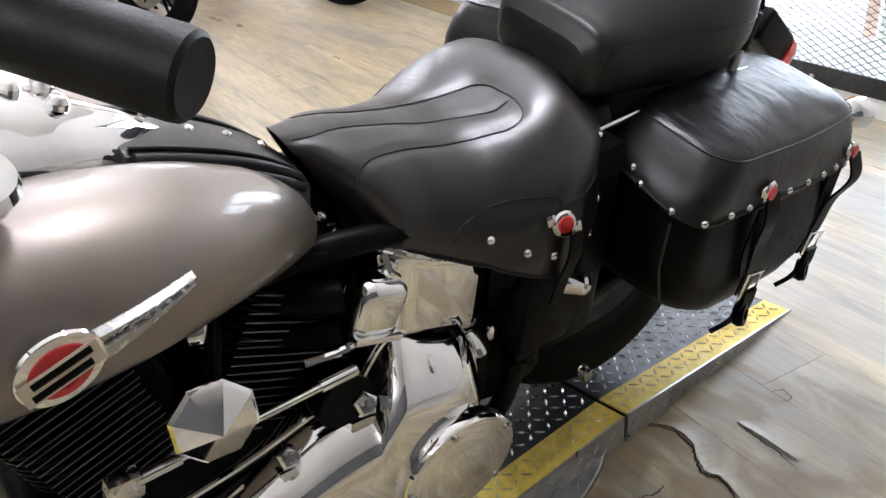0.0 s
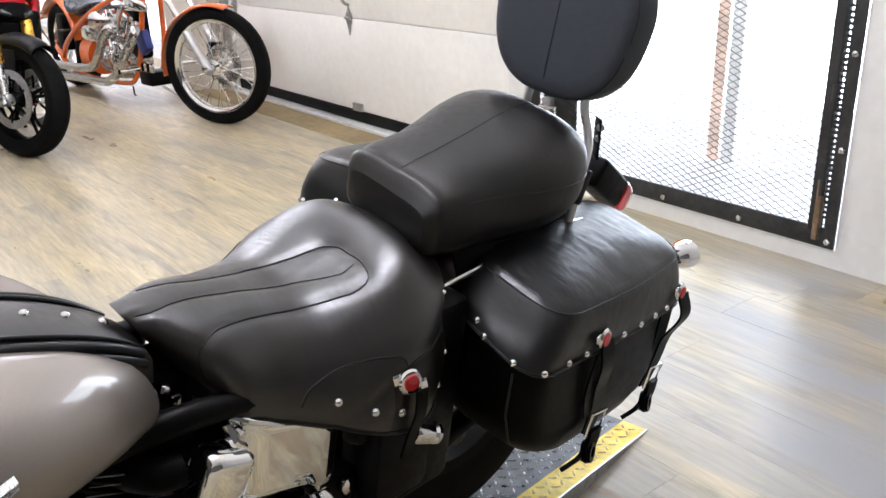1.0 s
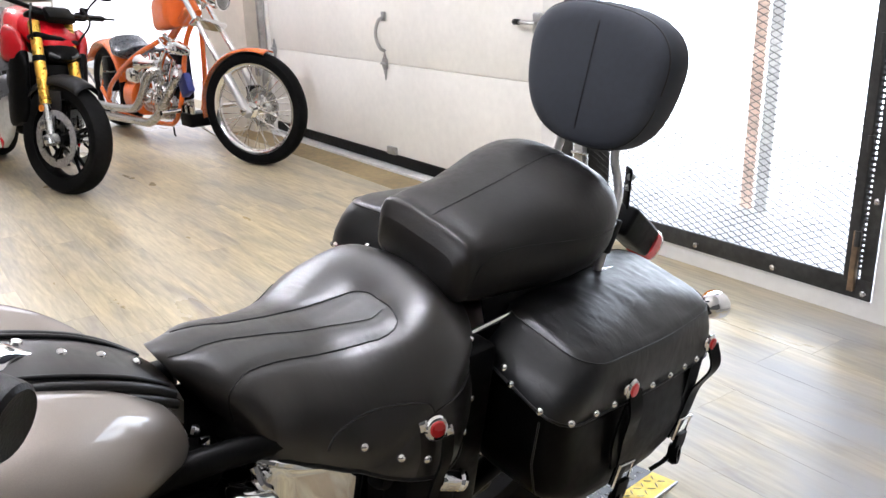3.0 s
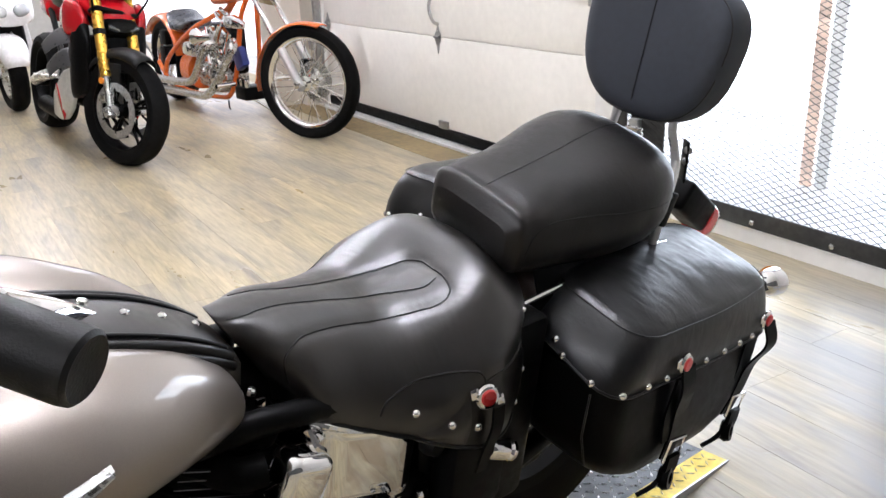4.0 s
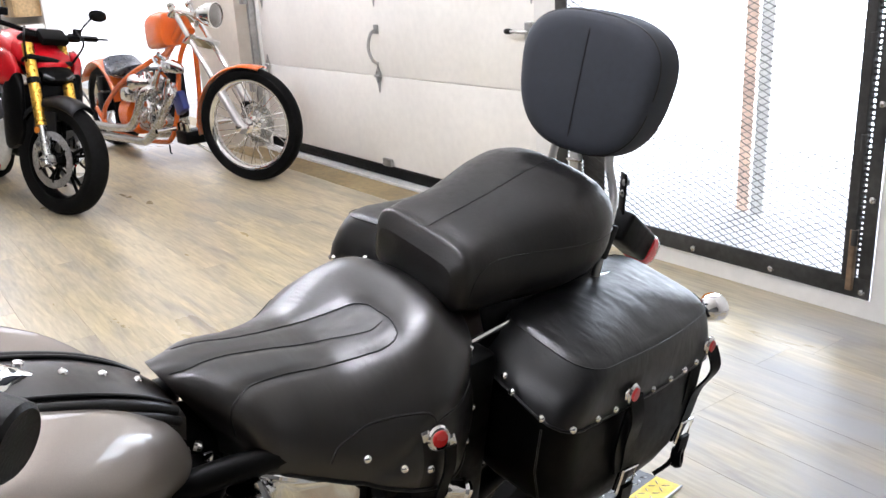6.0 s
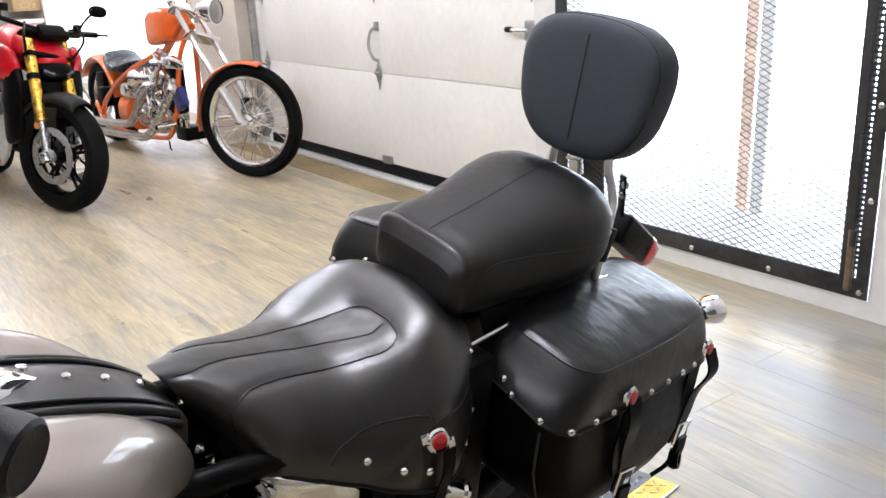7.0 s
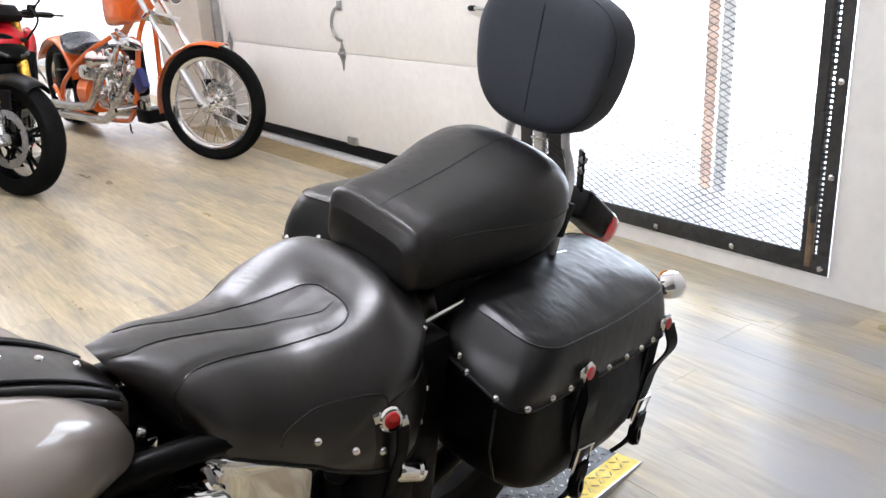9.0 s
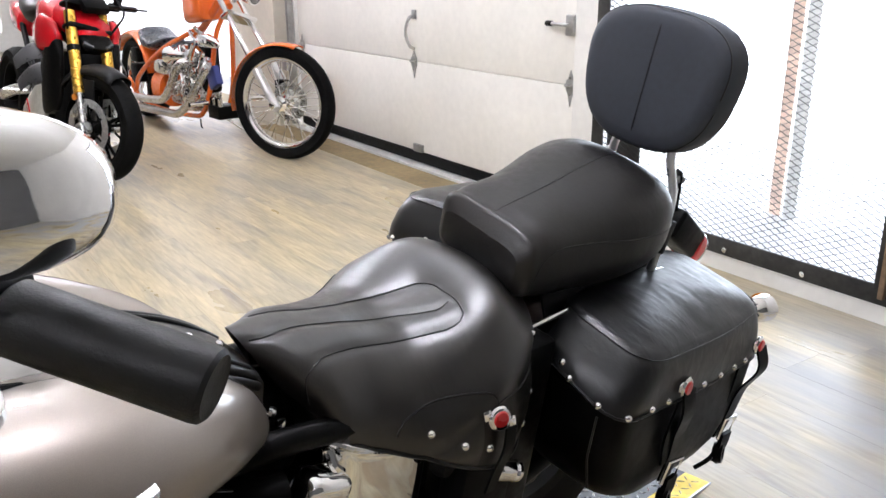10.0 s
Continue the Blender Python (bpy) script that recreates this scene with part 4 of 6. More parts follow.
def bag(side, lift):
    rows = ((0.420, 0.31, 0.50, -0.034), (0.4225, 0.285, 0.52, -0.020), (0.432, 0.25, 0.54, -0.008), (0.455, 0.215, 0.556, 0.0), (0.485, 0.190, 0.566, 0.004), (0.52, 0.176, 0.572, 0.004), (0.56, 0.170, 0.575, 0.002), (0.615, 0.168, 0.575, -0.002))
    body = part("saddlebag", loft([even_ring(bag_ring(side, lift, *r)) for r in rows]), M_BAG, bike, "black leather saddlebag with studs and buckled straps", angle=50)
    F, R = 0.168, 0.577
    rows = ((0.604, 0.0, 1.0, 0.25), (0.600, 0.006, 1.0, 0.25), (0.604, 0.010, 1.0, 0.25), (0.63, 0.010, 1.0, 0.15), (0.655, 0.007, 1.0, 0.05), (0.672, 0.003, 1.0, 0), (0.679, 0.0, 1.0, 0), (0.684, -0.004, 1.0, 0), (0.687, -0.009, 1.0, 0),
            ) + tuple((0.704 - 0.017 * (i / 40) ** 2.4, -0.009, i / 40, 0) for i in range(39, 0, -1))
    back = spline([0.60, 0.615, 0.63, 0.655, 0.672, 0.684, 0.71], [f * (1.0 if side > 0 else 0.45) for f in (0.0, 0.0, 0.005, 0.018, 0.030, 0.038, 0.038)])
    rings = [even_ring(bag_ring(side, lift, w, F + back(w), R, g, 0.045, sh, ri, 0.13 * min(max((w - 0.63) / 0.05, 0), 1))) for w, g, sh, ri in rows]
    for i, r in enumerate(rings[7:]):
        for q in r:
            k = min(1, (i + 0.5) / 3)
            # soft cross ripples and a few dents in the lid
            q.z += k * (0.0036 * noise.noise(Vector((q.x * 11, q.y * 16, 3.0))) + 0.0005 * noise.noise(Vector((q.x * 12 + q.y * 10, q.y * 62, 9.0))) + 0.0006 * noise.noise(Vector((q.x * 40, q.y * 90, 5.0))))
    lid = part("lid", loft(rings), M_LID, body, "black leather bag lid with sheen raised over the sides", angle=50)
    ring = even_ring(bag_ring(side, lift, 0.6815, F + back(0.6815), R, 0.0, 0.045, 1.0, 0.0, 0.13))
    part("lid_seam", tube([q for q in ring] + ring[:1], 0.0009, 6, caps=False), M_SEAM, body)
    ring = even_ring(bag_ring(side, lift, 0.606, F, R, 0.0105, 0.045, 1.0, 0.25))
    part("lid_seam", tube(ring + ring[:1], 0.0022, 6, caps=False), M_SEAM, body)
    part("front_seam", tube([(side * 0.222, 0.158, 0.605 + lift), (side * 0.224, 0.160, 0.54 + lift), (side * 0.222, 0.187, 0.48 + lift)], 0.0016, 6), M_SEAM, body)
    spots = [(0.143, 0.157, 0.646), (0.166, 0.160, 0.632), (0.211, 0.166, 0.619), (0.242, 0.190, 0.611)]
    spots += [(0.256, u, 0.612) for u in (0.235, 0.277, 0.325, 0.374, 0.425, 0.472, 0.514)]
    for v, u, w in spots:
        d = Vector(((v - 0.17) / 0.085 ** 2, (u - 0.37) / 0.2 ** 2, 0)).normalized()
        d = Vector((side * d.x, d.y, 0))
        ok, q, n, i = lid.ray_cast(Vector((side * v, u, w + lift)) + d * 0.08, -d)
        stud(q, n, 0.0055, body)
    for u, v, dv in ((0.305, 0.260, 0.0), (0.548, 0.247, -0.004)):
        concho((side * v, u, 0.630 + lift), (side, 0.1, 0.05), body, 0.015)
        k = 1 if u < 0.4 else -1
        strap([(side * (v + 0.004), u + 0.004, 0.628 + lift), (side * (v + 0.010 + 0.004 * (k < 0)), u + 0.012, 0.590 + lift), (side * (v + 0.002 + dv), u + 0.026 * (k > 0) + 0.004 * (k < 0), 0.545 + lift),
               (side * (v - 0.002 + dv), u + 0.038 * (k > 0), 0.50 + lift), (side * (v - 0.006 + dv), u + 0.040 * (k > 0) - 0.010 * (k < 0), 0.455 + lift)], 0.030, body)
        strap([(side * (v - 0.004), u + 0.02 * k, 0.60 + lift), (side * (v - 0.003 + dv), u + 0.012 * k, 0.54 + lift), (side * (v - 0.004 + dv), u + 0.028 * k, 0.49 + lift)], 0.034, body, name="under_strap")
        c = Vector((side * (v + 0.004 + dv), u + 0.038 * (k > 0) - 0.008 * (k < 0), 0.476 + lift))
        loop = [c + Vector((0, y, z)) for y, z in ((-0.021, -0.016), (0.017, -0.021), (0.022, 0.015), (-0.016, 0.020), (-0.021, -0.016))]
        part("buckle", tube(loop, 0.0027, 8), M_CHROME, body, "square chrome buckle")
        strap([c + Vector((side * 0.002, 0.0, -0.01)), c + Vector((side * 0.004, -0.006, -0.035)), c + Vector((side * 0.0, -0.018, -0.055)), c + Vector((side * -0.008, -0.040, -0.068))], 0.028, body, 0.007, name="strap_end")
        part("keeper", lathe([(0.016, -0.008), (0.019, 0.0), (0.016, 0.008), (0.009, 0.008), (0.009, -0.008)], 16, aim(c + Vector((side * 0.004, -0.008, -0.046)), (side, 0.3, 0.2))), M_BAG, body, "black leather keeper loop")
    return body


bag(1, 0.0)
bag(-1, 0.058)


# wheels
def disc_wheel(u, w, r, width, off=-0.06):
    lean = (1, 0, 0.13)
    ty = part("tyre", lathe([(r * 0.66, -width * 0.42), (r * 0.80, -width * 0.50), (r * 0.93, -width * 0.46), (r * 0.985, -width * 0.28), (r, 0), (r * 0.985, width * 0.28), (r * 0.93, width * 0.46), (r * 0.80, width * 0.50), (r * 0.66, width * 0.42)], 56, aim((off, u, w), lean), hollow=True), M_RUBBER, bike, "black rubber tyre")
    # rim and hub are black instead of chrome, imitating shadow round the rear wheel
    part("rim", lathe([(r * 0.60, -width * 0.40), (r * 0.67, -width * 0.43), (r * 0.67, width * 0.43), (r * 0.60, width * 0.40)], 48, aim((off, u, w), lean), hollow=True), M_BLACK, ty, "black wheel rim")
    part("hub", lathe([(0.045, -width * 0.7), (0.05, -width * 0.5), (0.035, 0), (0.05, width * 0.5), (0.045, width * 0.7)], 24, aim((off, u, w), lean)), M_BLACK, ty)
    first = None
    for k in range(16):
        m = aim((off, u, w), lean) @ pose(0, 0, 0, 0, 0, 22.5 * k)
        b = tube([m @ Vector((0.04, 0, 0.03 * (-1) ** k)), m @ Vector((r * 0.62, 0, 0))], 0.003, 6)
        part("spoke", b, M_STEEL, ty)


disc_wheel(0.37, 0.41, 0.305, 0.13)
disc_wheel(-1.28, 0.275, 0.318, 0.13)

M_FIN = material("dull_fin_edge", (0.22, 0.22, 0.22), 0.4, 1.0)
# engine: crankcase, cylinders with fins, heads, pushrods
part("crankcase", box(0.20, 0.42, 0.17, pose(0, -0.36, 0.33, 0, 0, 0), 0.03, 3), M_BLACK, bike, "black engine crankcase")
for name, foot, tilt in (("rear", (0.0, -0.335, 0.40), -20), ("front", (0.0, -0.455, 0.40), 24)):
    cm = pose(*foot, tilt, 0, 0)
    cyl = part("cylinder", lathe([(0.058, 0.0), (0.058, 0.19)], 32, cm), M_BLACK, bike, "black finned engine cylinder")
    for k in range(17):
        z = 0.010 + 0.0107 * k
        hw, hl = 0.088 + 0.004 * (k > 10), 0.082 + 0.005 * (k > 10)
        fin = loft([superring(0, 0, hw, hl, 3.2, z, 36, cm), superring(0, 0, hw, hl, 3.2, z + 0.0032, 36, cm)])
        part("fin", fin, M_BLACK, cyl)
        if True:
            part("fin_edge", tube([cm @ Vector(p) for p in [(hw * 1.0, y, z + 0.0016) for y in np.linspace(-hl * 0.72, hl * 0.72, 5)]], 0.0006, 5), M_FIN, cyl, "polished fin edge")
    part("rocker_box", box(0.15, 0.13, 0.05, cm @ Matrix.Translation((0, 0, 0.215)), 0.015, 3), M_BLACK, cyl, "black rocker box")
    part("head_bolt", lathe([(0.007, 0), (0.007, 0.006), (0, 0.007)], 6, aim(cm @ Vector((0.088, 0.03, 0.19)), (1, 0, 0.3))), M_CHROME, cyl)

# horn with its faceted chrome cover
m = aim((0.172, -0.416, 0.535), (1, -0.16, 0.20), (0, 0.25, 1)) @ Matrix.Scale(0.87, 4)
horn = part("horn_cover", lathe([(0.030, -0.028), (0.041, -0.017), (0.048, -0.004), (0.049, 0.0), (0.045, 0.004), (0.0, 0.030)], 8, m), M_CHROME, bike, "faceted octagonal chrome horn cover", angle=12)
part("horn_bracket", tube(catmull([(0.14, -0.40, 0.56), (0.11, -0.385, 0.61), (0.08, -0.375, 0.63)], 6), 0.007, 8), M_BLACK, bike, "black horn bracket")
part("horn_nut", lathe([(0.016, 0), (0.016, 0.014), (0.010, 0.018), (0, 0.018)], 6, aim((0.105, -0.40, 0.588), (1, 0, 0.4))), M_CHROME, bike)

# gear rod and clevises
part("shift_rod", tube([(0.150, -0.485, 0.480), (0.150, -0.253, 0.502)], 0.004, 10), M_CHROME, bike, "thin chrome gear rod")
for u, w in ((-0.463, 0.482), (-0.268, 0.5005)):
    part("rod_end", tube([(0.150, u - 0.022, w - 0.002), (0.150, u + 0.022, w + 0.002)], 0.0065, 10), M_CHROME, bike, "chrome rod end")
part("shift_lever", box(0.02, 0.035, 0.03, pose(0.146, -0.493, 0.474), 0.006), M_STEEL, bike)
part("oil_line", tube(catmull([(0.12, -0.29, 0.508), (0.13, -0.255, 0.516), (0.125, -0.215, 0.522), (0.10, -0.18, 0.53)], 6), 0.005, 8), M_CHROME, bike, "chrome oil line")

# primary case: long inner cover, tall rear bulge, round derby cover
outline = [(-0.62, 0.30), (-0.60, 0.345), (-0.50, 0.358), (-0.36, 0.386), (-0.27, 0.416), (-0.212, 0.428), (-0.196, 0.455), (-0.178, 0.482), (-0.155, 0.489), (-0.080, 0.474), (-0.055, 0.455),
           (-0.036, 0.42), (-0.018, 0.37), (-0.016, 0.32), (-0.035, 0.275), (-0.08, 0.245), (-0.16, 0.235), (-0.40, 0.215), (-0.58, 0.225)]
smooth_line = catmull([Vector((u, w, 0)) for u, w in outline + outline[:1]], 4)[:-1]
cx, cw = -0.28, 0.33
rings = []
for v, s in ((0.07, 1.0), (0.108, 1.0), (0.117, 0.975), (0.135, 0.89), (0.153, 0.79), (0.167, 0.69), (0.176, 0.58), (0.180, 0.45), (0.181, 0.2)):
    rings.append([Vector((v, cx + (q.x - cx) * (1 - (1 - s) * 0.5), cw + (q.y - cw) * s)) for q in smooth_line])
primary = part("primary_cover", loft(rings), M_CHROME, bike, "chrome primary drive cover", angle=40)
part("inner_rim", tube([Vector((0.108, q.x, q.y)) for q in smooth_line] + [Vector((0.108, smooth_line[0].x, smooth_line[0].y))], 0.004, 8, caps=False), M_CHROME, primary)
dm = aim((0.180, -0.102, 0.308), (1, -0.03, -0.05), (0, 0, 1))
derby = part("derby_cover", lathe([(0.084, -0.008), (0.086, 0.008), (0.083, 0.014), (0.074, 0.017), (0.070, 0.0165), (0.066, 0.0175), (0.046, 0.019), (0.043, 0.0185), (0.040, 0.0195), (0.0, 0.0200)], 48, dm), M_CHROME, primary, "round chrome derby cover")
for k in range(5):
    q = dm @ pose(0, 0, 0, 0, 0, 72 * k + 20) @ Vector((0.077, 0, 0.015))
    part("derby_screw", lathe([(0.005, 0), (0.005, 0.003), (0, 0.0035)], 12, aim(q, dm.col[2].to_3d())), M_STEEL, derby)
for u, w in ((-0.135, 0.455), (-0.055, 0.447)):
    part("cover_lug", box(0.036, 0.013, 0.018, pose(0.136, u, w, 8, 38, 0), 0.004, 2), M_CHROME, primary, "chrome cover lug")
for u, w in ((-0.226, 0.438), (-0.322, 0.412)):
    lug = part("lug_bolt", lathe([(0.015, -0.01), (0.015, 0.004), (0.011, 0.007), (0.0, 0.007)], 5, aim((0.145, u, w + 0.002), (0.8, -0.1, 0.6))), M_CHROME, primary, "star-shaped chrome cover bolt")
    part("socket_head", lathe([(0.007, 0.0), (0.007, 0.009), (0, 0.009)], 12, aim((0.150, u, w + 0.006), (0.8, -0.1, 0.6))), M_STEEL, lug)
part("side_bolt", lathe([(0.011, 0), (0.013, 0.004), (0.012, 0.012), (0.006, 0.015), (0, 0.015)], 16, aim((0.10, 0.000, 0.425), (1, 0.2, 0.1))), M_CHROME, bike, "chrome bolt head")
for k in range(7):
    part("starter_fin", loft([superring(0, 0, 0.035, 0.035, 2, 0, 20, aim((0.06 + 0.012 * k, -0.245, 0.445), (1, 0, 0))), superring(0, 0, 0.035, 0.035, 2, 0.005, 20, aim((0.06 + 0.012 * k, -0.245, 0.445), (1, 0, 0)))]), M_BLACK, bike)

# oil tank and chrome side cover
rings = []
for w, s in ((0.455, 0.88), (0.460, 0.95), (0.468, 0.96), (0.476, 0.965), (0.53, 0.955), (0.56, 0.945), (0.578, 0.94), (0.586, 0.90)):
    rings.append([Vector((p.x, -0.095 + p.y, w - 0.22 * (p.y) * 0.8)) for p in superring(0, 0, 0.118 * s, 0.098 * s, 4.5, 0, 48)])
oil = part("oil_tank", loft(rings), M_CHROME, bike, "chrome wrap-around oil tank")
part("tank_rim", tube(catmull([(0.100, -0.185, 0.608), (0.112, -0.15, 0.594), (0.116, -0.09, 0.574), (0.114, -0.03, 0.556), (0.10, 0.0, 0.548)], 6), 0.005, 8), M_CHROME, oil)
part("side_clip", tube(catmull([(0.108, -0.192, 0.606), (0.120, -0.19, 0.590), (0.122, -0.18, 0.578), (0.128, -0.20, 0.566)], 6), 0.006, 8), M_CHROME, oil, "chrome mounting clip")
part("rubber_mount", lathe([(0.016, -0.01), (0.018, 0.0), (0.014, 0.012), (0, 0.013)], 14, aim((0.125, -0.012, 0.530), (1, 0.2, 0))), M_RUBBER, oil)
cover = part("side_cover", box(0.05, 0.062, 0.065, pose(0.118, -0.207, 0.556, -14), 0.014, 3), M_CHROME, bike, "chrome box-shaped side cover")
part("cover_lip", box(0.056, 0.066, 0.010, pose(0.120, -0.214, 0.526, -14), 0.004, 2), M_CHROME, cover)
part("hose", tube(catmull([(0.11, -0.245, 0.575), (0.10, -0.275, 0.572), (0.06, -0.30, 0.57)], 6), 0.019, 12), M_RUBBER, bike, "thick black hose")
part("hose", tube(catmull([(0.115, -0.245, 0.530), (0.10, -0.275, 0.525), (0.07, -0.30, 0.52)], 6), 0.014, 12), M_RUBBER, bike)

# frame and rear running gear
for s in (1, -1):
    part("frame_tube", tube(catmull([(s * 0.04, -0.75, 0.70), (s * 0.07, -0.40, 0.61), (s * 0.09, -0.22, 0.62), (s * 0.10, 0.0, 0.60), (s * 0.105, 0.08, 0.56), (s * 0.10, 0.10, 0.44), (s * 0.09, 0.08, 0.33)], 6), 0.016, 10), M_BLACK, bike, "black frame tube")
    part("swingarm", tube(catmull([(s * 0.10, 0.05, 0.36), (s * 0.105 - 0.02, 0.20, 0.385), (s * 0.10 - 0.03, 0.35, 0.41)], 6), 0.020, 10), M_BLACK, bike, "black swingarm")
    part("lower_rail", tube(catmull([(s * 0.06, -0.80, 0.30), (s * 0.10, -0.65, 0.20), (s * 0.10, -0.30, 0.185), (s * 0.10, 0.02, 0.23), (s * 0.10, 0.08, 0.34)], 6), 0.016, 10), M_BLACK, bike, "black lower frame rail")
part("backbone", tube(catmull([(0, -0.75, 0.66), (0, -0.45, 0.635), (0, -0.25, 0.615), (0.0, -0.10, 0.59), (0, 0.05, 0.56)], 6), 0.042, 14), M_BLACK, bike, "black frame backbone")
part("transmission", box(0.20, 0.20, 0.20, pose(0, -0.06, 0.36), 0.03, 3), M_BLACK, bike, "black gearbox housing")
part("belt_guard", box(0.03, 0.22, 0.05, pose(0.06, 0.19, 0.355, 6), 0.01, 2), M_BLACK, bike, "black belt guard")
part("inner_fender", box(0.19, 0.12, 0.40, pose(0, 0.06, 0.47, 8), 0.02, 2), M_BLACK, bike, "black inner fender panel")
part("shock_can", lathe([(0.013, 0), (0.016, 0.006), (0.016, 0.032), (0.012, 0.036), (0.016, 0.04), (0.016, 0.046), (0, 0.046)], 18, aim((0.142, 0.075, 0.500), (0.1, 0.9, -0.35))), M_CHROME, bike, "ribbed chrome canister")
part("lower_clip", box(0.02, 0.016, 0.022, pose(0.115, 0.23, 0.255, 20), 0.004), M_STEEL, bike)
# black boxes added to fill gaps that should read as deep shade
part("side_panel", box(0.06, 0.10, 0.30, pose(0.112, 0.112, 0.53, 4), 0.012, 2), M_BLACK, bike, "black filler box standing in for shade behind the seat")
part("frame_cover", box(0.05, 0.10, 0.14, pose(0.12, 0.07, 0.46, 4), 0.012, 2), M_BLACK, bike, "black filler box standing in for shade at the frame")
part("side_panel", box(0.05, 0.09, 0.24, pose(-0.095, 0.115, 0.56, 4), 0.012, 2), M_BLACK, bike, "black filler box standing in for shade behind the seat")
part("footboard", box(0.09, 0.26, 0.014, pose(0.22, -0.60, 0.25, 4), 0.005), M_RUBBER, bike, "black rubber footboard")

# handlebar, left grip, clutch perch, mirror, forks
bar = part("handlebar", tube(catmull([(-0.40, -0.555, 0.974), (-0.30, -0.64, 0.988), (-0.20, -0.76, 1.01), (-0.09, -0.84, 0.96), (0, -0.85, 0.93), (0.09, -0.84, 0.96), (0.20, -0.76, 1.01), (0.285, -0.655, 0.990), (0.36, -0.585, 0.979)], 6), 0.0125, 14), M_CHROME, bike, "bent chrome handlebar")
for s in (1, -1):
    a, b2 = Vector((s * 0.345, -0.5955, 0.980)), Vector((s * 0.423, -0.5375, 0.9707))
    d = (b2 - a).normalized()
    L = (b2 - a).length
    part("grip", lathe([(0.0150, 0.0), (0.0178, 0.003), (0.0178, L - 0.006), (0.0172, L - 0.002), (0.0150, L), (0.0120, L - 0.001), (0.0, L - 0.001)], 32, aim(a, d)), M_GRIP, bar, "smooth black rubber grip")
    part("switch_housing", box(0.045, 0.045, 0.045, aim(a - d * 0.022 + Vector((0, 0, -0.003)), d), 0.010, 3), M_BLACK, bar, "black switch housing")
    if s < 0:
        part("lever", tube(catmull([a + Vector((0, -0.03, -0.005)), a + d * 0.05 + Vector((s * 0.01, -0.055, -0.012)), a + d * 0.13 + Vector((s * 0.02, -0.075, -0.02))], 6), 0.005, 8), M_CHROME, bar, "chrome hand lever")
    part("mirror_stem", tube(catmull([a - d * 0.03 + Vector((0, -0.02, 0.015)), a - d * 0.03 + Vector((0, -0.04, 0.04)), a + Vector((-s * 0.005, -0.015, 0.055))], 6), 0.0045, 8), M_CHROME, bar, "chrome mirror stem")
MR = aim((0.358, -0.628, 1.044), (0.88, -0.05, 0.40), (-0.4, 0.05, 0.9))
rings = [superring(0, 0, 0.036 * s, 0.072 * s, 2.5, z, 36, MR) for z, s in ((-0.012, 0.96), (-0.010, 1.0), (0.0, 0.99), (0.010, 0.9), (0.017, 0.7), (0.021, 0.4), (0.022, 0.05))]
mirror = part("mirror", loft(rings), M_CHROME, bar, "rounded chrome mirror back")
for s in (1, -1):
    part("fork_leg", tube([(s * 0.095, -1.28, 0.28), (s * 0.095, -0.83, 0.93)], 0.027, 16), M_CHROME, bike, "chrome fork leg")
part("head_lamp", lathe([(0.02, -0.11), (0.07, -0.09), (0.092, -0.03), (0.095, 0.0), (0.0, 0.01)], 28, aim((0, -1.06, 0.86), (0, -1, 0))), M_CHROME, bike, "chrome head lamp")
rings = []
for i in range(17):
    t = radians(200 - 190 * i / 16)
    rings.append([Vector((0.082 * math.sin(a), -1.28 - (0.355 - 0.05 * (1 - math.cos(a))) * math.cos(t), 0.275 + (0.355 - 0.06 * (1 - math.cos(a))) * math.sin(t))) for a in [radians(d) for d in range(-90, 91, 18)]])
ff = part("front_fender", loft(rings, closed=False, caps=False), M_TANK, bike, "pewter metallic front fender")
ff.modifiers.new("thick", "SOLIDIFY").thickness = 0.004

# ---- wheel ramp and turntable base, in diamond plate ----
RD, RN = Vector((-0.214, 0.977, 0)).normalized(), Vector((0.977, 0.214, 0)).normalized()
rm = Matrix((RN, RD, Vector((0, 0, 1)))).transposed().to_4x4()
rm.translation = Vector((-0.171, 0.363, 0.0)) - RN * 0.155
ramp = thing("wheel_ramp", rm, "low diamond-plate wheel ramp, black with yellow edges and bare aluminium sides", "ramp")
PH, RL = 0.06, 0.585
M_TIP_BLACK = material("worn_black_treads", (0.55, 0.55, 0.56), 0.28, 0.85, grain=(120, 0.5), stain=(14, 0.6))
M_TIP_YELLOW = material("worn_yellow_treads", (0.66, 0.54, 0.20), 0.4, grain=(120, 0.3), stain=(14, 0.3), tint=(0.72, 0.66, 0.42))


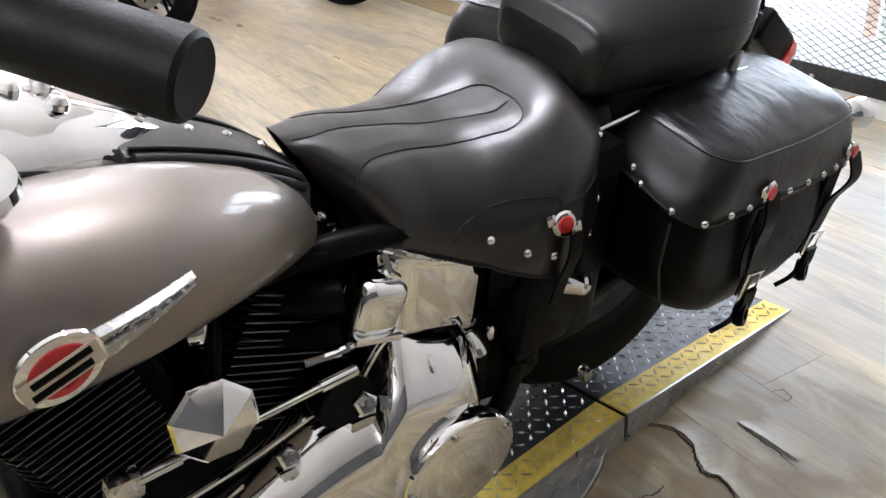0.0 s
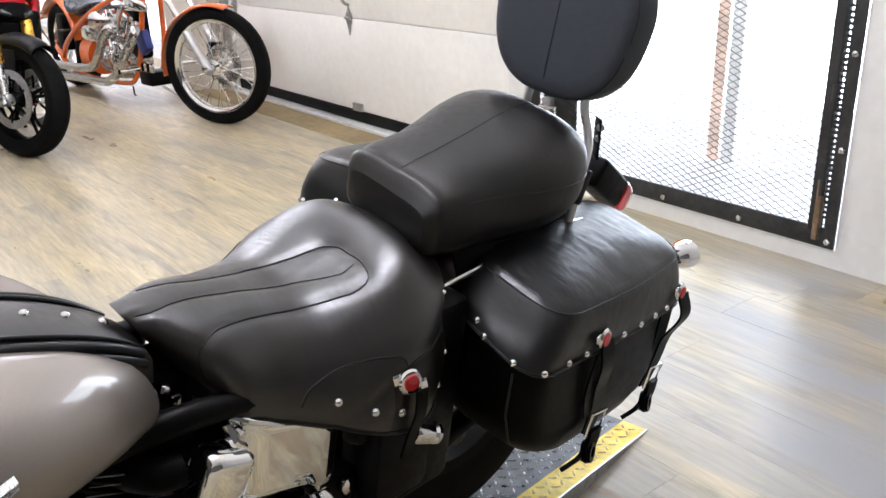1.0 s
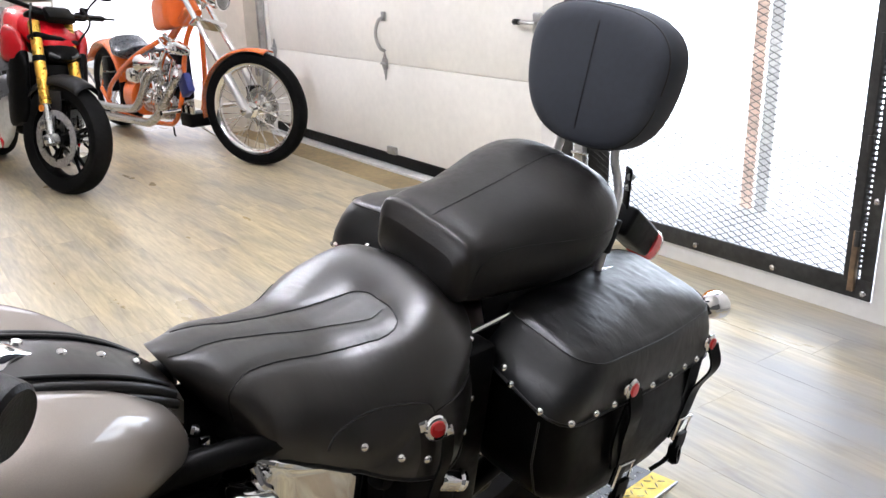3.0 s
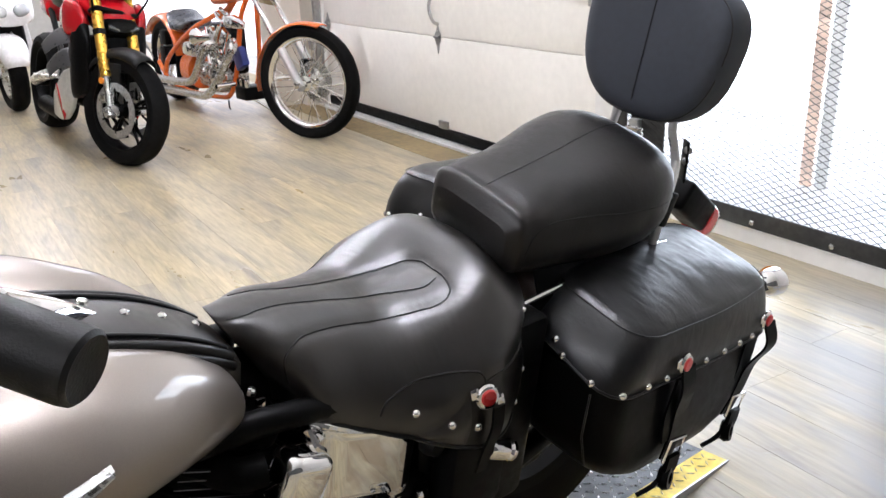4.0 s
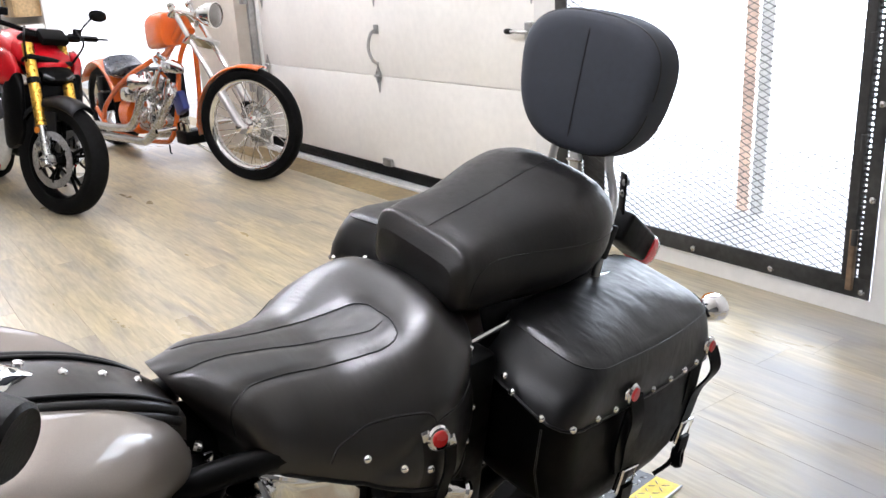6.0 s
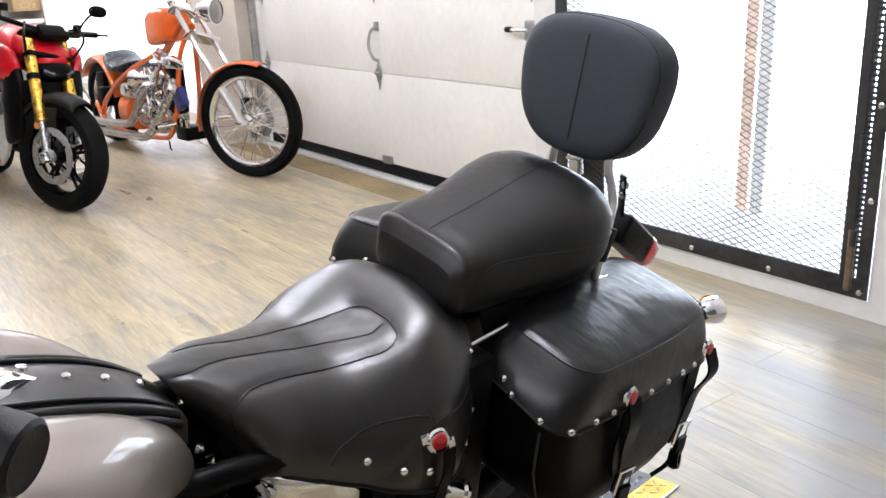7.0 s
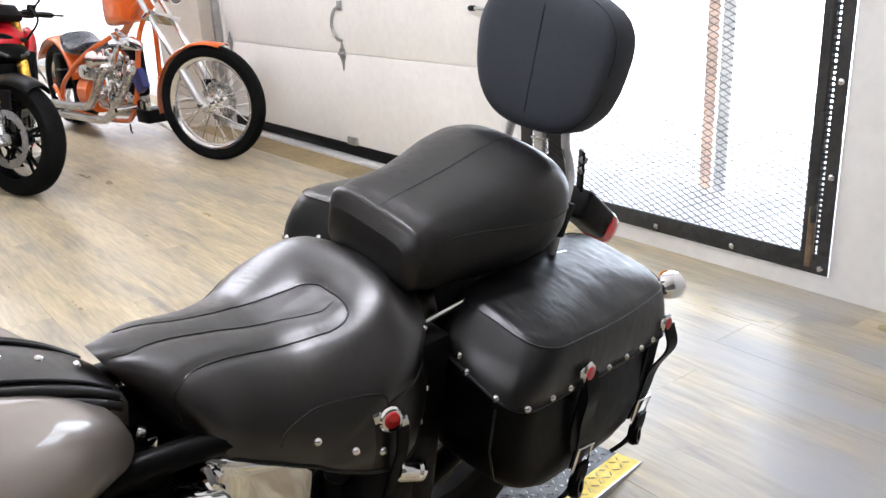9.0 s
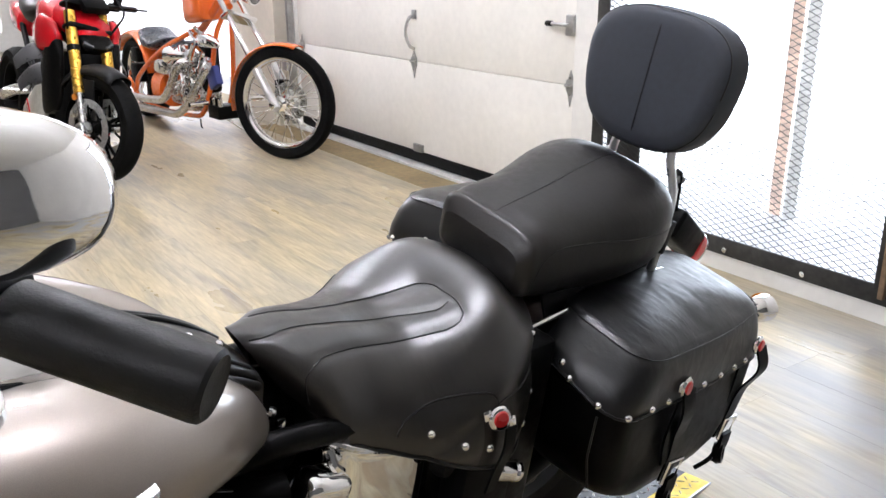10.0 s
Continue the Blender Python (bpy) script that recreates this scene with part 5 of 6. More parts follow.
def lozenges(bm, x0, x1, y0, y1, place, pitch=0.0225, length=0.0185, width=0.0056, height=0.0021, keep=None):
    """Raised treads in two directions on the patch; place maps (x, y, h) to space."""
    nx, ny = int((x1 - x0) / pitch), int((y1 - y0) / pitch)
    for i in range(nx + 1):
        for j in range(ny + 1):
            cx, cy = x0 + (i + 0.5) * pitch, y0 + (j + 0.5) * pitch
            if cx > x1 - 0.004 or cy > y1 - 0.004 or (keep and not keep(cx, cy)):
                continue
            dx, dy = (0.7071, 0.7071) if (i + j) % 2 else (0.7071, -0.7071)
            l, w = length / 2 * 1.15, width / 2
            pts = [(cx - dx * l, cy - dy * l, 0), (cx + dy * w, cy - dx * w, 0), (cx + dx * l, cy + dy * l, 0), (cx - dy * w, cy + dx * w, 0)]
            base = [bm.verts.new(place(*p)) for p in pts]
            top = [bm.verts.new(place(cx + s * dx * l * 0.55, cy + s * dy * l * 0.55, height)) for s in (-1, 1)]
            for f in ((base[0], base[1], top[0]), (base[1], base[2], top[1]), (base[1], top[1], top[0]), (base[2], base[3], top[1]), (base[3], base[0], top[0]), (base[3], top[0], top[1])):
                bm.faces.new(f)


def flat(x, y, h):
    return Vector((x, y, PH + h))


def slope(x, y, h):
    return Vector((x, y, PH * (1 - y / RL) + 0.001 + h))


def quad(bm, pts, thick=Vector((0, 0, -0.004))):
    a = [bm.verts.new(p) for p in pts]
    b2 = [bm.verts.new(Vector(p) + thick) for p in pts]
    bm.faces.new(a)
    bm.faces.new(b2[::-1])
    n = len(pts)
    for i in range(n):
        bm.faces.new((a[i], b2[i], b2[(i + 1) % n], a[(i + 1) % n]))


for place, y0, y1 in ((flat, -1.50, -0.006), (slope, 0.004, RL - 0.002)):
    for nm, x0, x1, mt in (("tread_plate", -0.094, 0.094, M_BLKPLATE), ("edge_stripe", 0.094, 0.155, M_YELLOW), ("edge_stripe", -0.155, -0.094, M_YELLOW)):
        b = bmesh.new()
        quad(b, [place(x0, y0, 0), place(x1, y0, 0), place(x1, y1, 0), place(x0, y1, 0)])
        bmesh.ops.recalc_face_normals(b, faces=b.faces)
        plate = part(nm, b, mt, ramp, "worn black tread plate" if nm == "tread_plate" else "worn yellow edge stripe", smooth=False)
        b = bmesh.new()
        lozenges(b, x0 + 0.002, x1, y0 + 0.004, y1, place)
        bmesh.ops.recalc_face_normals(b, faces=b.faces)
        part("treads", b, M_TIP_BLACK if mt is M_BLKPLATE else M_TIP_YELLOW, plate, "raised treads with worn tips", smooth=False)
for s in (1, -1):
    b = bmesh.new()
    quad(b, [(s * 0.157, -1.5, 0), (s * 0.157, -0.006, 0), (s * 0.157, -0.006, PH + 0.001), (s * 0.157, -1.5, PH + 0.001)], Vector((-s * 0.0035, 0, 0)))
    lozenges(b, -1.49, -0.01, 0.004, PH, lambda x, y, h: Vector((s * (0.157 + h), x, y)))
    bmesh.ops.recalc_face_normals(b, faces=b.faces)
    part("side_skirt", b, M_PLATE, ramp, "bare aluminium side skirt", smooth=False)
    b = bmesh.new()
    quad(b, [(s * 0.157, 0.004, 0), (s * 0.157, RL, 0), (s * 0.157, RL, 0.002), (s * 0.157, 0.004, PH + 0.001)], Vector((-s * 0.0035, 0, 0)))
    lozenges(b, 0.01, RL, 0.004, PH, lambda x, y, h: Vector((s * (0.157 + h), x, y)), keep=lambda x, y: y < PH * (1 - x / RL) - 0.006)
    bmesh.ops.recalc_face_normals(b, faces=b.faces)
    part("side_skirt", b, M_PLATE, ramp, "bare aluminium side skirt", smooth=False)
part("joint_rail", box(0.30, 0.018, 0.05, Matrix.Translation((0, -0.001, 0.028))), M_BLACK, ramp, "dark joint between the plates")

disc = thing("turntable_base", Matrix.Translation((-0.47, 0.05, 0)), "round bare diamond-plate turntable base on the floor", "turntable")
DR = 0.405
part("rim", lathe([(DR, 0.0), (DR, 0.010), (DR - 0.002, 0.012), (0.0, 0.012)], 72), M_PLATE, disc, "aluminium disc")
b = bmesh.new()
lozenges(b, -DR, DR, -DR, DR, lambda x, y, h: Vector((x, y, 0.012 + h)), keep=lambda x, y: x * x + y * y < (DR - 0.01) ** 2)
bmesh.ops.recalc_face_normals(b, faces=b.faces)
part("treads", b, M_PLATE, disc, "raised aluminium treads", smooth=False)

# ---- orange chopper, its own axes are forward, left, up from the front wheel's contact ----
def heading(x, y, dx, dy):
    f = Vector((dx, dy, 0)).normalized()
    m = Matrix((f, Vector((-f.y, f.x, 0)), Vector((0, 0, 1)))).transposed().to_4x4()
    m.translation = (x, y, 0)
    return m


def ring_tyre(m, r, rim, w, parent, n=56):
    """A tyre about m's z axis, with tread grooves at its shoulders."""
    t = part("tyre", lathe([(rim, -w * 0.36), (rim + (r - rim) * 0.35, -w * 0.49), (rim + (r - rim) * 0.7, -w * 0.47), (r * 0.985, -w * 0.28), (r * 0.998, -w * 0.1), (r, 0), (r * 0.998, w * 0.1), (r * 0.985, w * 0.28), (rim + (r - rim) * 0.7, w * 0.47), (rim + (r - rim) * 0.35, w * 0.49), (rim, w * 0.36)], n, m, hollow=True), M_RUBBER, parent, "black rubber tyre")
    return t


def open_rim(m, r0, r1, w, mat, parent, label):
    b = bmesh.new()
    prof = [(r1, -w / 2), (r1, w / 2), (r1 - 0.012, w / 2), (r0 + 0.006, w * 0.3), (r0, 0), (r0 + 0.006, -w * 0.3), (r1 - 0.012, -w / 2)]
    n, rings = 56, []
    for k in range(n):
        a = 2 * math.pi * k / n
        rings.append([m @ Vector((r * math.cos(a), r * math.sin(a), h)) for r, h in prof])
    vs = [[b.verts.new(p) for p in rr] for rr in rings]
    for i in range(n):
        for j in range(len(prof)):
            b.faces.new((vs[i][j], vs[i][(j + 1) % len(prof)], vs[(i + 1) % n][(j + 1) % len(prof)], vs[(i + 1) % n][j]))
    bmesh.ops.recalc_face_normals(b, faces=b.faces)
    return part("rim", b, mat, parent, label)


def tapered(pts, halves, mat, name, parent, label="", e=2.6, n=28, ups=None):
    """A body lofted along x through stations (x, z, half width, half height) with y offset."""
    rings = []
    for (x, y, z), (a, b2) in zip(pts, halves):
        rings.append([Vector((x, y + p.x, z + p.y)) for p in superring(0, 0, a, b2, e, 0, n)])
    return part(name, loft(rings), mat, parent, label)


chop = thing("chopper", heading(-4.02, 1.58, 0.9947, 0.103) @ Matrix.Scale(0.985, 4), "orange chopper with a raked chrome fork and spoked front wheel", "motorcycle")
M_ALLOYF = material("satin_alloy", (0.62, 0.62, 0.61), 0.42, 0.7, grain=(40, 0.06))
STEER = radians(28)
ax = Vector((-math.sin(STEER), math.cos(STEER), 0))
fw = Vector((math.cos(STEER), math.sin(STEER), 0))
wm = aim((0, 0, 0.345), ax, (0, 0, 1))
ty = ring_tyre(wm, 0.345, 0.276, 0.095, chop)
open_rim(wm, 0.248, 0.284, 0.066, M_CHROME, ty, "chrome wheel rim")
hub = part("hub", lathe([(0.020, -0.085), (0.024, -0.06), (0.045, -0.05), (0.045, -0.04), (0.022, -0.03), (0.022, 0.03), (0.045, 0.04), (0.045, 0.05), (0.024, 0.06), (0.020, 0.085)], 24, wm), M_CHROME, ty, "chrome wheel hub")
part("brake_disc", lathe([(0.075, 0.062), (0.12, 0.062), (0.12, 0.067), (0.075, 0.067)], 36, wm, hollow=True), M_STEEL, ty, "steel brake disc")
for k in range(40):
    s = 1 if k % 2 else -1
    a0, a1 = radians(9 * k), radians(9 * k + (34 if (k // 2) % 2 else -34))
    p0 = wm @ Vector((0.043 * math.cos(a1), 0.043 * math.sin(a1), s * 0.045))
    p1 = wm @ Vector((0.252 * math.cos(a0), 0.252 * math.sin(a0), s * 0.006))
    part("spoke", tube([p0, p1], 0.0027, 5), M_CHROME, ty)
# fork
top = Vector((-0.78, 0, 1.08))
for s in (1, -1):
    foot = Vector((0, 0, 0.345)) + ax * s * 0.105
    head = top + ax * s * 0.095
    d = (head - foot).normalized()
    leg = part("fork_slider", tube([foot - d * 0.03, foot + d * 0.30, foot + d * 0.305, foot + d * 0.33], [0.025, 0.028, 0.033, 0.033], 18), M_ALLOYF, chop, "polished fork slider")
    part("fork_tube", tube([foot + d * 0.30, foot + d * 1.02], 0.0175, 16), M_CHROME, chop, "chrome fork tube")
    part("axle_nut", lathe([(0.022, 0), (0.022, 0.012), (0.014, 0.016), (0, 0.016)], 6, aim(foot + ax * s * 0.025, ax * s)), M_CHROME, leg)
    part("fork_cap", lathe([(0.026, 0), (0.026, 0.02), (0, 0.024)], 14, aim(foot + d * 1.02, d)), M_CHROME, leg)
d = (top - Vector((0, 0, 0.345))).normalized()
for f in (0.70, 0.93):
    part("triple_clamp", box(0.26, 0.075, 0.03, aim(Vector((0, 0, 0.345)) + d * f, d, ax), 0.012, 2), M_CHROME, chop, "chrome triple clamp")
part("caliper", box(0.06, 0.09, 0.05, aim(Vector((-0.09, 0, 0.44)) + ax * 0.075, ax), 0.012), M_BLACK, chop)
# front fender hugging the tyre
rings = []
for i in range(21):
    t = radians(70 + 120 * i / 20)
    rings.append([Vector((0, 0, 0.345)) + fw * (0.364 - 0.018 * (1 - math.cos(a))) * math.cos(t) + Vector((0, 0, 1)) * (0.364 - 0.018 * (1 - math.cos(a))) * math.sin(t) + ax * 0.058 * math.sin(a) for a in [radians(q) for q in range(-90, 91, 18)]])
fd = part("front_fender", loft(rings, closed=False, caps=False), M_ORANGE, chop, "orange front fender")
fd.modifiers.new("thick", "SOLIDIFY").thickness = 0.004
# head lamp
hp = Vector((-0.46, 0, 0.985)) + fw * 0.10
lamp = part("head_lamp", lathe([(0.013, -0.15), (0.042, -0.12), (0.072, -0.055), (0.080, -0.01), (0.082, 0.0), (0.075, 0.004), (0.073, -0.004), (0.0, -0.02)], 32, aim(hp, fw + Vector((0, 0, -0.08)))), M_CHROME, chop, "chrome bullet head lamp")
part("lens", lathe([(0.073, -0.004), (0.05, 0.008), (0.0, 0.013)], 28, aim(hp, fw + Vector((0, 0, -0.08)))), material("clear_lamp_glass", (0.22, 0.22, 0.21), 0.08, 0.7, coat=1.0, bump=(0, 0)), lamp, "clear lamp lens")
part("lamp_mount", tube([hp - fw * 0.12, Vector((-0.56, 0, 0.93))], 0.016, 10), M_CHROME, lamp)
# handlebar
part("handlebar", tube(catmull([top + ax * 0.40 + Vector((-0.25, 0, 0.24)), top + ax * 0.34 + Vector((-0.05, 0, 0.26)), top + ax * 0.10 + Vector((0.02, 0, 0.12)), top + Vector((0.02, 0, 0.05)), top - ax * 0.10 + Vector((0.02, 0, 0.12)), top - ax * 0.34 + Vector((-0.05, 0, 0.26)), top - ax * 0.40 + Vector((-0.25, 0, 0.24))], 6), 0.0125, 12), M_CHROME, chop, "chrome handlebar")
# frame: twin downtubes, cradle, backbone, seat rails
for s in (1, -1):
    part("downtube", tube(catmull([(-0.66, s * 0.02, 0.86), (-0.74, s * 0.055, 0.72), (-0.80, s * 0.075, 0.50), (-0.86, s * 0.085, 0.32), (-0.97, s * 0.09, 0.18), (-1.12, s * 0.10, 0.14), (-1.6, s * 0.13, 0.135), (-1.98, s * 0.14, 0.18), (-2.16, s * 0.145, 0.31)], 8), 0.017, 12), M_ORANGE, chop, "orange frame downtube")
    part("seat_rail", tube(catmull([(-1.10, s * 0.03, 0.73), (-1.25, s * 0.06, 0.675), (-1.48, s * 0.10, 0.595), (-1.74, s * 0.12, 0.48), (-1.98, s * 0.135, 0.34), (-2.05, s * 0.14, 0.24)], 8), 0.018, 12), M_ORANGE, chop, "orange frame rail")
part("backbone", tube(catmull([(-0.72, 0, 0.95), (-0.84, 0, 0.88), (-1.02, 0, 0.76), (-1.2, 0, 0.68)], 8), 0.026, 12), M_ORANGE, chop, "orange frame backbone")
part("neck", tube([(-0.655, 0, 0.885), (-0.77, 0, 0.99)], 0.034, 16), M_ORANGE, chop)
# tank, seat, rear fender
tapered([(-0.895, 0, 0.905), (-0.905, 0, 0.905), (-0.95, 0, 0.903), (-1.04, 0, 0.895), (-1.12, 0, 0.88), (-1.165, 0, 0.87), (-1.175, 0, 0.868)],
        [(0.072, 0.082), (0.086, 0.104), (0.096, 0.118), (0.098, 0.120), (0.095, 0.117), (0.086, 0.106), (0.070, 0.085)], M_ORANGE, "fuel_tank", chop, "orange peanut fuel tank", e=4.2)
tapered([(-1.58, 0, 0.635), (-1.60, 0, 0.63), (-1.66, 0, 0.60), (-1.74, 0, 0.59), (-1.84, 0, 0.61), (-1.91, 0, 0.665), (-1.93, 0, 0.695)],
        [(0.06, 0.012), (0.09, 0.022), (0.13, 0.035), (0.15, 0.045), (0.15, 0.06), (0.13, 0.045), (0.09, 0.015)], material("dark_gel_seat", (0.03, 0.035, 0.045), 0.3, bump=(200, 0.1)), "seat", chop, "dark low solo seat", e=2.4)
rings = []
for i in range(19):
    t = radians(10 + 140 * i / 18)
    rings.append([Vector((-2.17 + 0.37 * math.cos(t) * (1 - 0.06 * (1 - math.cos(a))), 0.125 * math.sin(a), 0.315 + 0.37 * math.sin(t) * (1 - 0.1 * (1 - math.cos(a))))) for a in [radians(q) for q in range(-90, 91, 18)]])
fr = part("rear_fender", loft(rings, closed=False, caps=False), M_ORANGE, chop, "orange rear fender")
fr.modifiers.new("thick", "SOLIDIFY").thickness = 0.004
rwm = aim((-2.17, 0, 0.315), (0, 1, 0))
rt = ring_tyre(rwm, 0.315, 0.215, 0.20, chop)
open_rim(rwm, 0.19, 0.22, 0.15, M_CHROME, rt, "chrome wheel rim")
for k in range(6):
    part("wheel_spoke", box(0.20, 0.035, 0.03, rwm @ pose(0, 0, 0, 0, 0, 60 * k) @ Matrix.Translation((0.10, 0, 0)), 0.008), M_CHROME, rt)
tapered([(-1.60, -0.02, 0.27), (-1.601, -0.02, 0.27), (-1.76, -0.02, 0.28), (-1.761, -0.02, 0.28)], [(0.05, 0.06), (0.115, 0.13), (0.115, 0.13), (0.05, 0.06)], M_ORANGE, "oil_drum", chop, "orange oil drum", e=2.2)
part("oil_tank", box(0.24, 0.24, 0.13, pose(-1.62, 0, 0.445), 0.03, 3), M_CHROME, chop, "chrome oil tank under the seat")
part("battery_box", box(0.12, 0.20, 0.11, pose(-2.03, -0.04, 0.50), 0.012, 2), M_BLACK, chop, "black box beside the rear fender")
part("battery_box", box(0.12, 0.20, 0.14, pose(-2.07, -0.04, 0.36), 0.012, 2), M_BLACK, chop, "black box beside the rear fender")
# engine
M_ALLOY = material("bright_alloy", (0.62, 0.62, 0.61), 0.28, 0.9, grain=(40, 0.12))
part("crankcase", lathe([(0.05, -0.12), (0.115, -0.10), (0.125, -0.05), (0.125, 0.05), (0.115, 0.10), (0.05, 0.12)], 28, aim((-1.18, 0, 0.28), (0, 1, 0))), M_ALLOY, chop, "polished engine crankcase")
# added black box: imitates the shaded interior and hides the doorway behind
part("engine_core", box(0.40, 0.11, 0.34, pose(-1.17, 0.02, 0.47), 0.03, 2), M_BLACK, chop, "black backing box imitating shade inside the engine")
part("gearbox", box(0.22, 0.20, 0.17, pose(-1.40, 0, 0.27), 0.04, 3), M_ALLOY, chop, "polished gearbox")
part("timing_cover", lathe([(0.085, 0), (0.085, 0.02), (0.06, 0.035), (0, 0.04)], 24, aim((-1.12, -0.12, 0.28), (0, -1, 0))), M_CHROME, chop)
for tilt, fx in ((24, -1.22), (-22, -1.14)):
    cm = pose(fx, 0, 0.38, 0, -tilt, 0)
    cy = part("cylinder", lathe([(0.058, 0), (0.058, 0.16)], 24, cm), M_ALLOY, chop, "finned alloy cylinder")
    for k in range(9):
        part("fin", loft([superring(0, 0, 0.078, 0.085, 3, 0.012 + 0.017 * k, 24, cm), superring(0, 0, 0.078, 0.085, 3, 0.017 + 0.017 * k, 24, cm)]), M_ALLOY, cy)
    part("rocker_box", box(0.13, 0.15, 0.07, cm @ Matrix.Translation((0, 0, 0.205)), 0.02, 3), M_CHROME, cy, "chrome rocker box")
    for o in (-0.028, 0.028):
        part("pushrod_tube", tube([cm @ Vector((o, -0.09, 0.16)), Vector((-1.17 + o, -0.115, 0.33))], 0.011, 8), M_CHROME, cy)
part("air_horn", lathe([(0.026, 0.0), (0.028, 0.06), (0.036, 0.12), (0.056, 0.17), (0.060, 0.176), (0.050, 0.172), (0.030, 0.10), (0.0, 0.09)], 24, aim((-1.10, -0.13, 0.555), (-1, -0.25, -0.02))), M_CHROME, chop, "flared chrome air horn")
tapered([(-0.62, -0.10, 0.655), (-0.64, -0.10, 0.66), (-0.76, -0.10, 0.675), (-0.90, -0.10, 0.67), (-0.96, -0.10, 0.66)], [(0.008, 0.01), (0.02, 0.028), (0.035, 0.045), (0.03, 0.04), (0.01, 0.02)], M_CHROME, "head_cover", chop, "chrome wing-shaped head cover")
for x0, z0, x1, z1, rr in ((-0.92, 0.66, -1.04, 0.50, 0.013), (-0.97, 0.64, -1.12, 0.44, 0.013), (-1.20, 0.62, -1.14, 0.42, 0.012), (-0.86, 0.60, -0.96, 0.40, 0.010), (-1.02, 0.72, -0.88, 0.66, 0.009), (-1.28, 0.60, -1.36, 0.44, 0.010)):
    part("oil_line", tube([(x0, -0.12, z0), ((x0 + x1) / 2 + 0.01, -0.135, (z0 + z1) / 2), (x1, -0.125, z1)], rr, 8), M_CHROME, chop, "chrome oil line")
for x0, z0, rr in ((-1.05, 0.37, 0.05), (-1.20, 0.34, 0.035), (-0.98, 0.30, 0.03), (-1.30, 0.30, 0.04), (-1.00, 0.46, 0.025)):
    part("round_cover", lathe([(rr, 0), (rr, 0.02), (rr * 0.8, 0.032), (rr * 0.4, 0.034), (rr * 0.35, 0.042), (0, 0.044)], 18, aim((x0, -0.115, z0), (0.1, -1, 0.1))), M_CHROME, chop, "small round chrome cover")
for x0, z0 in ((-1.08, 0.70), (-1.0, 0.73), (-0.95, 0.71)):
    part("head_bolt", lathe([(0.016, 0), (0.016, 0.03), (0.008, 0.04), (0, 0.04)], 10, aim((x0, -0.07, z0), (0.1, -0.6, 0.7))), M_CHROME, chop)
part("carburettor", box(0.07, 0.08, 0.09, pose(-1.10, -0.07, 0.55), 0.015), M_ALLOY, chop)
part("blue_box", box(0.13, 0.05, 0.13, pose(-0.76, -0.085, 0.435, 0, -25, 0), 0.01), material("dark_blue_enamel", (0.02, 0.03, 0.16), 0.35), chop, "dark blue box on the frame")
part("regulator", box(0.16, 0.16, 0.09, pose(-0.80, -0.02, 0.20), 0.012), M_BLACK, chop, "black regulator box")
for k in range(4):
    part("regulator_fin", lathe([(0.016, 0), (0.018, 0.05), (0.012, 0.056), (0, 0.056)], 12, Matrix.Translation((-0.86 + 0.04 * k, -0.07, 0.24))), M_CHROME if k % 2 else M_BLACK, chop)
for s, dz in ((0, 0), (1, 0.075)):
    part("exhaust_pipe", tube(catmull(([(-0.82, -0.10, 0.54), (-0.72, -0.16, 0.50), (-0.85, -0.19, 0.35), (-0.96, -0.20, 0.25), (-1.13, -0.205, 0.165), (-1.30, -0.205, 0.150), (-1.72, -0.205, 0.135), (-2.10, -0.21, 0.12)],
                                           [(-1.04, -0.10, 0.52), (-1.06, -0.18, 0.51), (-1.12, -0.20, 0.46), (-1.20, -0.205, 0.36), (-1.32, -0.21, 0.26), (-1.46, -0.21, 0.225), (-1.81, -0.21, 0.205), (-2.20, -0.21, 0.195)])[s], 8), 0.030, 16), M_STEEL, chop, "fat polished exhaust pipe")
part("kick_stand", tube([(-1.10, 0.12, 0.11), (-1.06, 0.24, 0.012)], 0.010, 8), M_CHROME, chop, "chrome side stand")
part("foot_peg", tube([(-0.80, -0.13, 0.27), (-0.78, -0.27, 0.27)], 0.016, 10), M_CHROME, chop)
part("foot_peg", tube([(-0.80, 0.13, 0.27), (-0.78, 0.27, 0.27)], 0.016, 10), M_CHROME, chop)
part("drain_hook", tube([(-1.12, -0.05, 0.11), (-1.12, -0.05, 0.055), (-1.10, -0.05, 0.05)], 0.006, 6), M_BLACK, chop)

# ---- red streetfighter ----
red = thing("naked_sport_motorcycle", heading(-4.05, 0.475, 0.9953, 0.0968) @ pose(0, 0, 0, -8), "red and black naked sport motorcycle with gold fork tubes", "motorcycle")
RS = radians(22)
rax, rfw = Vector((-math.sin(RS), math.cos(RS), 0)), Vector((math.cos(RS), math.sin(RS), 0))


